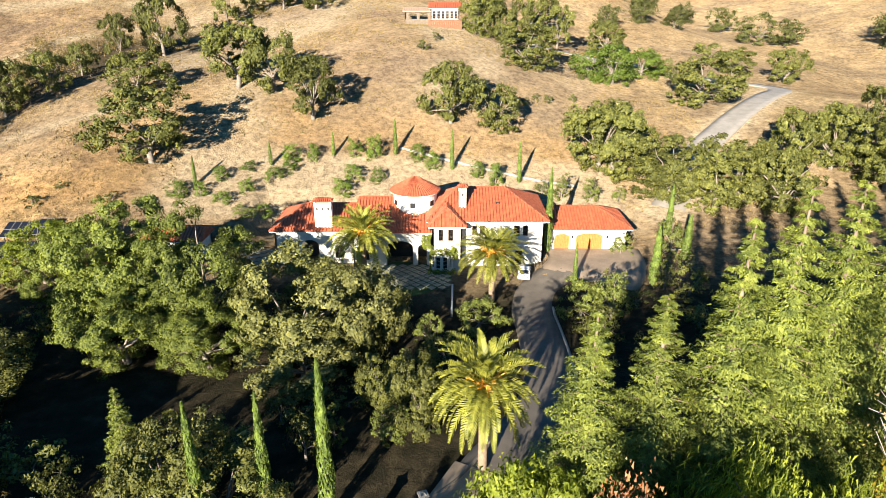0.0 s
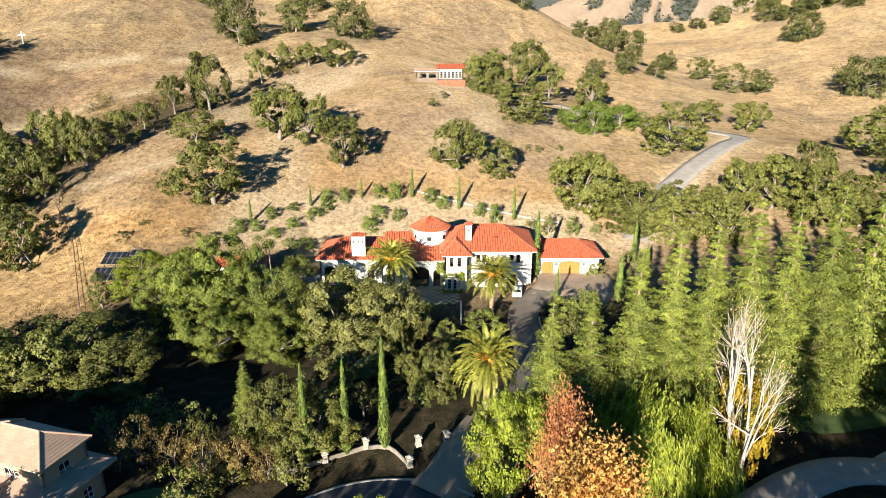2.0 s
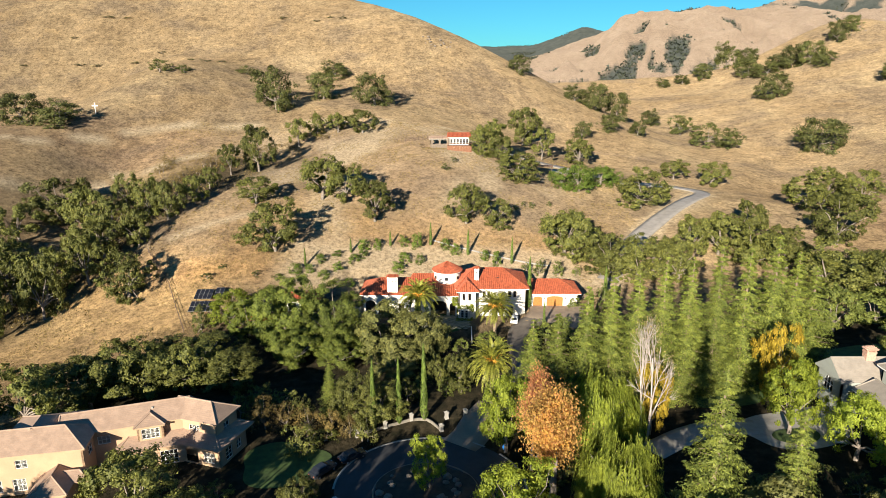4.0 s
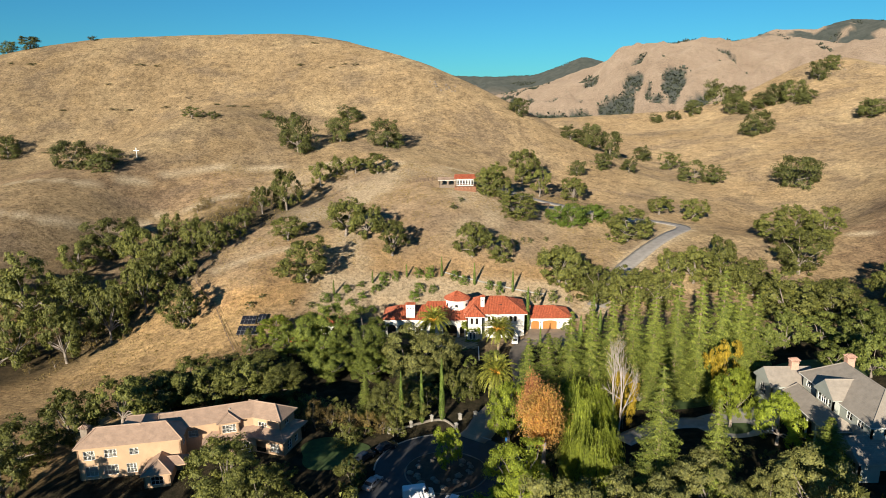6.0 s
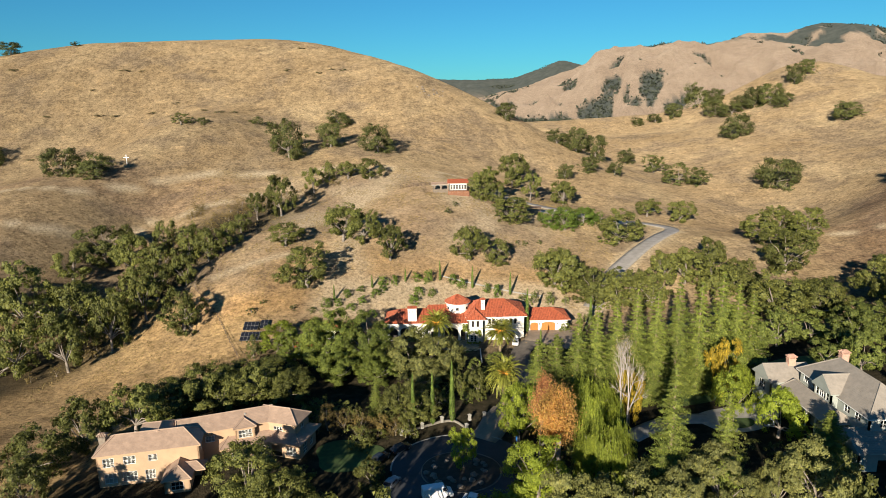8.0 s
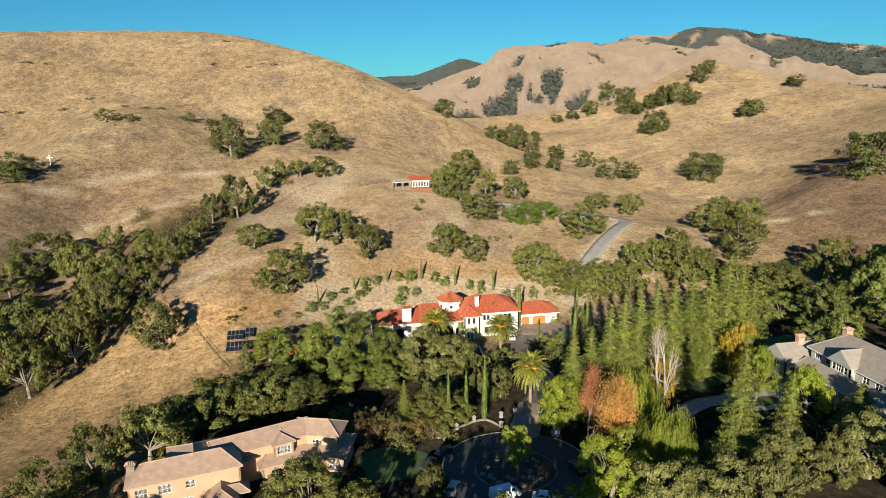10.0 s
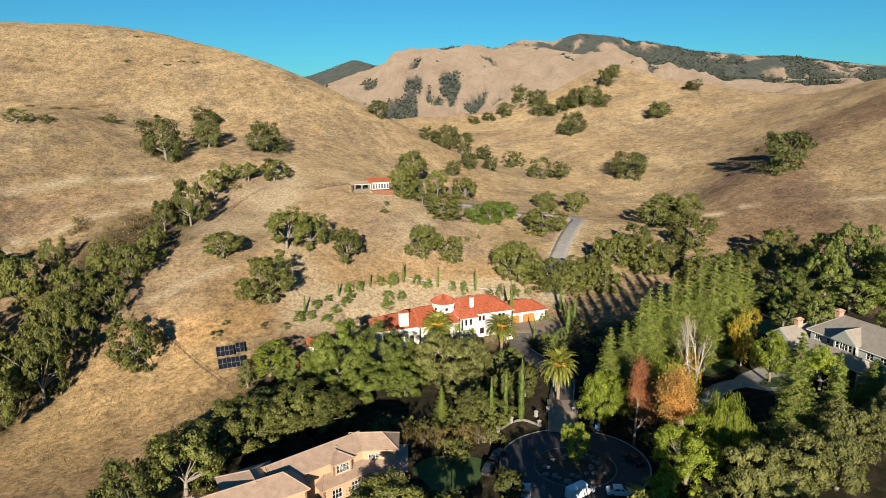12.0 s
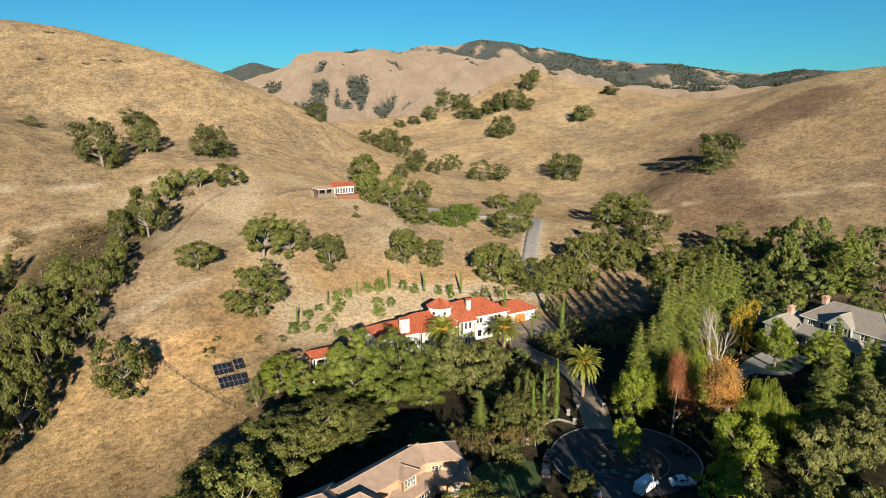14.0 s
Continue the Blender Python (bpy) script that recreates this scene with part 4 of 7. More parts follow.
def facade(parent, a, b, z0, z1, openings, mat, frame_mat=None, thick=0.3):
    """A wall from a to b (outside on the right hand), with real openings:
    (along0, along1, up0, up1, kind) of kind window, french, blind, arch, open, garage."""
    ax, ay = a
    L = math.hypot(b[0] - ax, b[1] - ay)
    ux, uy = (b[0] - ax) / L, (b[1] - ay) / L
    nx, ny = -uy, ux

    def P(u, v, w):
        return (ax + ux * u + nx * w, ay + uy * u + ny * w, z0 + v)

    H = z1 - z0
    us = sorted({0, L, *(o[0] for o in openings), *(o[1] for o in openings)})
    vs = sorted({0, H, *(o[2] for o in openings), *(o[3] for o in openings)})
    bm = bmesh.new()

    def quad(*p):
        bm.faces.new([bm.verts.new(q) for q in p])

    for u0, u1 in zip(us, us[1:]):
        for v0, v1 in zip(vs, vs[1:]):
            if any(o[0] < (u0 + u1) / 2 < o[1] and o[2] < (v0 + v1) / 2 < o[3] for o in openings):
                continue
            quad(P(u0, v0, 0), P(u1, v0, 0), P(u1, v1, 0), P(u0, v1, 0))
            quad(P(u0, v1, thick), P(u1, v1, thick), P(u1, v0, thick), P(u0, v0, thick))
    for u0, u1, v0, v1, kind in openings:
        quad(P(u0, v0, 0), P(u0, v1, 0), P(u0, v1, thick), P(u0, v0, thick))
        quad(P(u1, v0, thick), P(u1, v1, thick), P(u1, v1, 0), P(u1, v0, 0))
        quad(P(u0, v0, thick), P(u1, v0, thick), P(u1, v0, 0), P(u0, v0, 0))
        arched = kind in ("arch", "garage", "arch_window")
        if not arched:
            quad(P(u0, v1, 0), P(u1, v1, 0), P(u1, v1, thick), P(u0, v1, thick))
        else:
            rise = min((u1 - u0) / 2, 1.0) if kind != "garage" else 0.55
            arc = [((u0 + u1) / 2 - (u1 - u0) / 2 * math.cos(math.pi * i / 12), v1 - rise + rise * math.sin(math.pi * i / 12)) for i in range(13)]
            for (p, q), (r, s) in zip(arc, arc[1:]):
                quad(P(p, q, 0), P(r, s, 0), P(r, v1, 0), P(p, v1, 0))
                quad(P(p, v1, thick), P(r, v1, thick), P(r, s, thick), P(p, q, thick))
                quad(P(p, q, thick), P(r, s, thick), P(r, s, 0), P(p, q, 0))
    quad(P(0, H, 0), P(L, H, 0), P(L, H, thick), P(0, H, thick))
    quad(P(0, 0, 0), P(0, H, 0), P(0, H, thick), P(0, 0, thick))
    quad(P(L, 0, thick), P(L, H, thick), P(L, H, 0), P(L, 0, 0))
    wall = part("wall", bm, mat, parent)
    for u0, u1, v0, v1, kind in openings:
        if kind == "garage":
            plank_door(parent, P, u0, u1, v0, v1, WOOD_DOOR, "arched honey-coloured wooden garage door")
        elif kind in ("window", "french", "blind", "arch_window"):
            n = max(1, round((u1 - u0) / 0.7))
            window_in(parent, P, u0, u1, v0, v1, frame_mat or TRIM_WHITE, n, 3 if kind == "french" else 2, curtain=kind == "blind")
    return wall


def tiled(bm, pts, pitch=0.5, course=0.62, lift=0.16):
    """Barrel tiles in courses over a flat roof face; its first two corners are the eave."""
    p = [Vector(q) for q in pts]
    u = (p[1] - p[0]).normalized()
    n = u.cross(p[2] - p[0]).normalized()
    if n.z < 0:
        n = -n
    w = n.cross(u)
    if w.z < 0:
        w = -w
    flat = [((q - p[0]).dot(u), (q - p[0]).dot(w)) for q in p]
    lo, hi = min(q[0] for q in flat), max(q[0] for q in flat)
    cols = int((hi - lo) / pitch)
    for i in range(cols):
        c = lo + (i + 0.5) * (hi - lo) / cols
        cut = []
        for (a, b), (d, e) in zip(flat, flat[1:] + flat[:1]):
            if (a - c) * (d - c) < 0:
                cut.append(b + (e - b) * (c - a) / (d - a))
        if len(cut) < 2:
            continue
        w0, w1 = min(cut), max(cut)
        k = w0 - 0.06
        while k < w1 - 0.05:
            e = min(k + course * 1.05, w1)
            r, jog = pitch * 0.5, random.uniform(-0.012, 0.012)
            ring = []
            for s, up in ((k, lift + 0.035), (e, lift)):
                for du, dz in ((-r, -0.02), (-r * 0.55, up * 0.9), (r * 0.55, up * 0.9), (r, -0.02)):
                    ring.append(bm.verts.new(p[0] + u * (c + du + jog) + w * s + n * dz))
            for j in range(3):
                bm.faces.new((ring[j], ring[j + 1], ring[j + 5], ring[j + 4]))
            bm.faces.new((ring[0], ring[1], ring[2], ring[3]))
            k += course


def shingled(bm, pts, course=0.34, lift=0.035):
    """Overlapping straight courses over a flat roof face."""
    p = [Vector(q) for q in pts]
    u = (p[1] - p[0]).normalized()
    n = u.cross(p[2] - p[0]).normalized()
    if n.z < 0:
        n = -n
    w = n.cross(u)
    if w.z < 0:
        w = -w
    flat = [((q - p[0]).dot(u), (q - p[0]).dot(w)) for q in p]
    top = max(q[1] for q in flat)

    def span(v):
        cut = []
        for (a, b), (d, e) in zip(flat, flat[1:] + flat[:1]):
            if (b - v) * (e - v) < 0:
                cut.append(a + (d - a) * (v - b) / (e - b))
        return (min(cut), max(cut)) if len(cut) > 1 else None

    k, last = 0.0, None
    while k < top - 0.02:
        e = min(k + course, top)
        s0, s1 = span(k + 0.004), span(e - 0.004)
        if s0 and s1:
            v = [bm.verts.new(t) for t in (p[0] + u * s0[0] + w * k + n * lift, p[0] + u * s0[1] + w * k + n * lift, p[0] + u * s1[1] + w * e, p[0] + u * s1[0] + w * e)]
            bm.faces.new(v)
            if last:
                bm.faces.new((last[0], last[1], v[1], v[0]))
            last = (v[3], v[2])
        k += course


def hip_roof(parent, x0, x1, y0, y1, ze, zr, mat, left=None, right=None, over=0.6, barrel=True, axis="x", soffit=None, name="roof"):
    """A hipped roof over a plan; left and right are how far the ridge stops short of the ends (0: gable)."""
    x0, x1, y0, y1 = x0 - over, x1 + over, y0 - over, y1 + over
    if axis == "x":
        half = (y1 - y0) / 2
        l, r = half if left is None else left, half if right is None else right
        ym = (y0 + y1) / 2
        A, B = (x0 + l, ym, zr), (x1 - r, ym, zr)
        c = [(x0, y0, ze), (x1, y0, ze), (x1, y1, ze), (x0, y1, ze)]
        faces = [[c[0], c[1], B, A], [c[2], c[3], A, B]]
        ends = [(l, [c[3], c[0], A]), (r, [c[1], c[2], B])]
    else:
        half = (x1 - x0) / 2
        l, r = half if left is None else left, half if right is None else right
        xm = (x0 + x1) / 2
        A, B = (xm, y0 + l, zr), (xm, y1 - r, zr)
        c = [(x0, y0, ze), (x1, y0, ze), (x1, y1, ze), (x0, y1, ze)]
        faces = [[c[1], c[2], B, A], [c[3], c[0], A, B]]
        ends = [(l, [c[0], c[1], A]), (r, [c[2], c[3], B])]
    faces += [f for k, f in ends if k > 0.01]
    ridges = [(A, B, 0.15)] if (Vector(A) - Vector(B)).length > 0.1 else []
    for k, f in ends:
        if k > 0.01:
            ridges += [(f[0], f[2], 0.14), (f[1], f[2], 0.14)]
    if barrel:
        bm = bmesh.new()
        for f in faces:
            bm.faces.new([bm.verts.new(q) for q in f])
            tiled(bm, f)
        rv, rf = [], []
        for p, q, r in ridges:
            tube(rv, rf, p, q, r, r, 6)
        vs = [bm.verts.new(q) for q in rv]
        for q in rf:
            bm.faces.new([vs[i] for i in q])
        roof = part(name, bm, mat, parent)
    else:
        roof = None
        for f in faces:
            bm = bmesh.new()
            bm.faces.new([bm.verts.new(q) for q in f])
            shingled(bm, f)
            slope = part("roof_slope" if roof else name, bm, mat, roof or parent)
            roof = roof or slope
        for p, q, r in ridges:
            rv, rf = [], []
            tube(rv, rf, p, q, r, r, 6)
            under("ridge_cap", mesh_np("ridge_cap", np.array(rv), np.array(rf), mat), roof)
    bm = bmesh.new()
    add_box(bm, x0 + 0.02, x1 - 0.02, y0 + 0.02, y1 - 0.02, ze - 0.22, ze - 0.02)
    part("eave_board", bm, soffit or TRIM_WHITE, roof)
    for k, f in ends:
        if k <= 0.01:
            bm = bmesh.new()
            d = Vector((0, 0, 0))
            inner = 0.5
            ctr = (Vector(A) + Vector(B)) / 2
            q = [Vector(v) + (ctr - Vector(v)).normalized() * 0.0 for v in f]
            bm.faces.new([bm.verts.new(v) for v in q])
            part("gable", bm, soffit or mat, roof)
    return roof


def chimney(parent, x, y, w, d, z0, z1, mat, cap_mat, holes=3):
    bm = bmesh.new()
    add_box(bm, x - w / 2, x + w / 2, y - d / 2, y + d / 2, z0, z1)
    add_box(bm, x - w / 2 - 0.08, x + w / 2 + 0.08, y - d / 2 - 0.08, y + d / 2 + 0.08, z1 - 0.28, z1 - 0.12)
    stack = part("chimney", bm, mat, parent)
    for sx in (-1, 1):
        for sy in (-1, 1):
            px, py = x + sx * (w / 2 - 0.12), y + sy * (d / 2 - 0.12)
            box_part("cap_post", px - 0.1, px + 0.1, py - 0.1, py + 0.1, z1, z1 + 0.3, mat, stack)
    bm = bmesh.new()
    x0, x1, y0, y1 = x - w / 2 - 0.15, x + w / 2 + 0.15, y - d / 2 - 0.15, y + d / 2 + 0.15
    a, b = (x0 + d / 2, y, z1 + 0.75), (x1 - d / 2, y, z1 + 0.75)
    c = [(x0, y0, z1 + 0.3), (x1, y0, z1 + 0.3), (x1, y1, z1 + 0.3), (x0, y1, z1 + 0.3)]
    for f in ([c[0], c[1], b, a], [c[2], c[3], a, b], [c[3], c[0], a], [c[1], c[2], b]):
        bm.faces.new([bm.verts.new(q) for q in f])
        tiled(bm, f, 0.3)
    add_box(bm, x0, x1, y0, y1, z1 + 0.24, z1 + 0.3)
    part("cap", bm, cap_mat, stack)
    for i in range(holes):
        u = x - w / 2 + w * (i + 0.5) / holes
        bm = bmesh.new()
        add_poly_prism(bm, [(u + 0.17 * math.cos(g), y - d / 2 - 0.012, z1 - 0.85 + (0.17 if math.sin(g) > -0.2 else 0.34) * math.sin(g)) for g in [k * math.pi / 6 for k in range(12)]], (0, 0.05, 0))
        # dark plate on the stack stands in for the shaded hole
        part("vent", bm, UNLIT_DARK, stack, "dark plate for the shaded arched smoke vent")
    return stack


# ---- the villa ----
V0 = 1.5
villa = thing("villa", "white stucco villa with red clay barrel-tile roofs and a round turret", "house")
# two-storey main block
facade(villa, (-2.0, 93.0), (16.0, 93.0), V0, 9.2, [(6.6, 7.4, 5.3, 6.9, "window"), (7.8, 8.6, 5.3, 6.9, "window"), (13.2, 14.1, 5.2, 6.9, "window"), (14.6, 15.4, 5.2, 6.9, "window"), (7.0, 8.4, 1.0, 3.0, "window"), (10.6, 11.8, 0.9, 3.0, "window"), (13.5, 14.6, 0.2, 2.6, "french")], STUCCO, WOOD_DARK)
facade(villa, (16.0, 93.0), (16.0, 106.0), V0, 9.2, [(3.0, 4.2, 5.2, 6.8, "window"), (8.0, 9.2, 5.2, 6.8, "window")], STUCCO, WOOD_DARK)
facade(villa, (16.0, 106.0), (-2.0, 106.0), V0, 9.2, [(4.0, 5.5, 5.2, 6.8, "window"), (10.0, 11.5, 5.2, 6.8, "window")], STUCCO, WOOD_DARK)
facade(villa, (-2.0, 106.0), (-2.0, 93.0), V0, 9.2, [], STUCCO)
hip_roof(villa, -2.0, 16.0, 93.0, 106.0, 9.25, 12.8, TILE_RED, left=5.0, right=6.6)
# left wing, then the loggia range with its higher roof
facade(villa, (-27.0, 94.2), (-14.5, 94.2), V0, 7.1, [(0.8, 3.4, 0.05, 4.0, "arch"), (4.2, 7.0, 0.05, 4.0, "arch"), (9.6, 11.0, 0.9, 3.1, "window")], STUCCO, WOOD_DARK)
facade(villa, (-27.0, 105.0), (-27.0, 94.2), V0, 7.1, [(2.0, 3.4, 0.9, 2.8, "window"), (6.6, 9.2, 0.05, 3.8, "arch")], STUCCO, WOOD_DARK)
facade(villa, (-14.5, 105.0), (-27.0, 105.0), V0, 7.1, [(6.0, 7.5, 0.9, 2.8, "window")], STUCCO, WOOD_DARK)
hip_roof(villa, -27.0, -12.0, 94.2, 105.0, 7.15, 10.0, TILE_RED, left=5.2, right=0.1)
facade(villa, (-14.4, 93.2), (-1.75, 93.2), V0, 7.25, [(1.2, 2.6, 0.9, 3.1, "window"), (5.4, 9.6, 0.05, 4.2, "arch"), (10.4, 11.8, 0.05, 3.6, "arch")], STUCCO, WOOD_DARK)
facade(villa, (-14.4, 94.1), (-14.4, 93.2), V0, 7.25, [], STUCCO)
facade(villa, (-2.1, 106.8), (-14.4, 106.8), V0, 7.25, [(5.0, 6.5, 0.9, 2.8, "window")], STUCCO, WOOD_DARK)
facade(villa, (-14.4, 106.8), (-14.4, 105.1), V0, 7.25, [], STUCCO)
hip_roof(villa, -14.4, 0.5, 93.2, 106.8, 7.3, 11.0, TILE_RED, left=1.2, right=0.1)
# the loggia's shade is put into this wall's dark colour
box_part("loggia_back", -26.6, -2.2, 97.0, 97.2, V0, 6.9, UNLIT_DARK, villa, "rear wall of the open loggia, coloured dark for its shade")
# projecting bay with its own hipped roof
facade(villa, (-1.7, 91.2), (3.0, 91.2), V0, 8.95, [(1.0, 1.75, 5.0, 6.9, "french"), (2.5, 3.3, 5.0, 6.9, "french")], STUCCO, WOOD_DARK)
facade(villa, (3.0, 91.2), (3.0, 92.98), V0, 8.95, [], STUCCO)
facade(villa, (-1.7, 95.4), (-1.7, 91.2), V0, 8.95, [(1.2, 2.0, 5.0, 6.7, "window")], STUCCO, WOOD_DARK)
hip_roof(villa, -1.7, 3.0, 91.2, 100.0, 9.0, 11.2, TILE_RED, axis="y", right=0.1)
# round-fronted oriel below, with a ledge of vines
ring = [(-1.05 + 0.85 + 1.75 * math.sin(radians(a)), 91.18 - 1.25 * math.cos(radians(a))) for a in (-80, -40, 0, 40, 80)]
for p, q in zip(ring, ring[1:]):
    w = math.hypot(q[0] - p[0], q[1] - p[1])
    facade(villa, p, q, V0, 4.9, [(0.18, w - 0.18, 0.7, 2.7, "french")], STUCCO, TRIM_WHITE, thick=0.2)
bm = bmesh.new()
add_poly_prism(bm, [(x * 1.0, y - 0.12, 4.9) for x, y in ring], (0, 0, 0.18))
part("balcony_slab", bm, STUCCO, villa)
for p, q in zip(ring, ring[1:]):
    bm = bmesh.new()
    rv, rf = [], []
    for h in (5.15, 5.95):
        tube(rv, rf, (p[0], p[1], h), (q[0], q[1], h), 0.025, 0.025, 4)
    for k in range(6):
        t = k / 6
        x, y = p[0] + (q[0] - p[0]) * t, p[1] + (q[1] - p[1]) * t
        tube(rv, rf, (x, y, 5.08), (x, y, 5.95), 0.014, 0.014, 4)
    under("balcony_rail", mesh_np("balcony_rail", np.array(rv), np.array(rf), METAL_DARK), villa, "thin black iron railing")
    bm.free()
# turret
TX, TY, TR = -4.6, 99.7, 3.55
rngs = 28
bm = bmesh.new()
for i in range(rngs):
    a, b = 2 * math.pi * i / rngs, 2 * math.pi * (i + 1) / rngs
    bm.faces.new([bm.verts.new((TX + TR * math.sin(g), TY - TR * math.cos(g), z)) for g, z in ((a, 5.5), (b, 5.5), (b, 12.3), (a, 12.3))])
bmesh.ops.remove_doubles(bm, verts=bm.verts[:], dist=0.001)
turret = part("turret_wall", bm, STUCCO, villa)
bm = bmesh.new()
for i in range(rngs * 2):
    a, b = math.pi * i / rngs, math.pi * (i + 1) / rngs
    m = (a + b) / 2
    steps = 10
    for s in range(steps):
        t0, t1 = s / steps, (s + 1.06) / steps
        r0, r1 = (TR + 0.6) * (1 - t0), max(0.0, (TR + 0.6) * (1 - t1))
        z0, z1 = 12.3 + 2.35 * t0, 12.3 + 2.35 * min(t1, 1)
        k = min(1.0, r0 / 1.2) * 0.1
        q = [(TX + r0 * math.sin(a), TY - r0 * math.cos(a), z0), (TX + r0 * math.sin(m), TY - r0 * math.cos(m), z0 + k + 0.04), (TX + r0 * math.sin(b), TY - r0 * math.cos(b), z0)]
        if r1 > 0.05:
            q2 = [(TX + r1 * math.sin(a), TY - r1 * math.cos(a), z1), (TX + r1 * math.sin(m), TY - r1 * math.cos(m), z1 + k * 0.8), (TX + r1 * math.sin(b), TY - r1 * math.cos(b), z1)]
        else:
            q2 = [(TX, TY, z1)] * 3
        v, w = [bm.verts.new(p) for p in q], [bm.verts.new(p) for p in q2]
        bm.faces.new((v[0], v[1], w[1], w[0]))
        bm.faces.new((v[1], v[2], w[2], w[1]))
        bm.faces.new((v[0], v[2], v[1]))
part("turret_roof", bm, TILE_RED, turret, "conical red clay tile roof")
bm = bmesh.new()
bmesh.ops.create_cone(bm, cap_ends=True, segments=28, radius1=TR + 0.55, radius2=TR + 0.55, depth=0.14, matrix=Matrix.Translation((TX, TY, 12.2)))
part("turret_cornice", bm, TRIM_WHITE, turret)
for ang in (-4, 52, -60):
    g = radians(ang)
    c, s = math.cos(g), math.sin(g)
    def PT(u, v, w, c=c, s=s):
        return (TX + (TR + 0.06 - w) * s + u * c, TY - (TR + 0.06 - w) * c + u * s, 10.2 + v)
    win = part_frame(turret, PT, -0.42, 0.42, 0, 0.85, WOOD_DARK, 2, 2, False)
    bm = bmesh.new()
    bm.faces.new([bm.verts.new(PT(u, v, 0.05)) for u, v in ((-0.4, 0.02), (0.4, 0.02), (0.4, 0.83), (-0.4, 0.83))])
    part("pane", bm, PANEL_BLACK, win, "dark glass pane")
chimney(villa, -19.0, 95.0, 2.7, 1.3, 6.0, 11.6, STUCCO, TILE_RED, 3)
chimney(villa, 3.1, 95.6, 1.15, 1.0, 9.2, 13.7, STUCCO, TILE_RED, 1)
bm = bmesh.new()
add_box(bm, 8.4, 9.1, 95.9, 96.6, 10.6, 11.25)
part("skylight", bm, METAL_DARK, villa, "small dark roof vent")

# ---- the garage ----
garage = thing("garage", "white stucco garage with two arched wooden doors and red tile roof", "garage")
G0 = 2.6
facade(garage, (17.2, 97.5), (30.6, 97.5), G0, 6.2, [(1.3, 3.8, 0.02, 2.7, "garage"), (4.9, 9.3, 0.02, 2.8, "garage")], STUCCO, WOOD_DARK)
facade(garage, (30.6, 97.5), (30.6, 107.0), G0, 6.2, [(3.0, 4.2, 1.0, 2.2, "window")], STUCCO, WOOD_DARK)
facade(garage, (30.6, 107.0), (17.2, 107.0), G0, 6.2, [], STUCCO)
facade(garage, (17.2, 107.0), (17.2, 97.5), G0, 6.2, [], STUCCO)
hip_roof(garage, 17.2, 30.6, 97.5, 107.0, 6.25, 8.7, TILE_RED, left=1.5, right=5.3)
for x in (21.4, 27.2):
    lamp = box_part("wall_lantern", x - 0.12, x + 0.12, 97.22, 97.49, 4.6, 5.05, METAL_DARK, garage, "black iron wall lantern", 0.02)


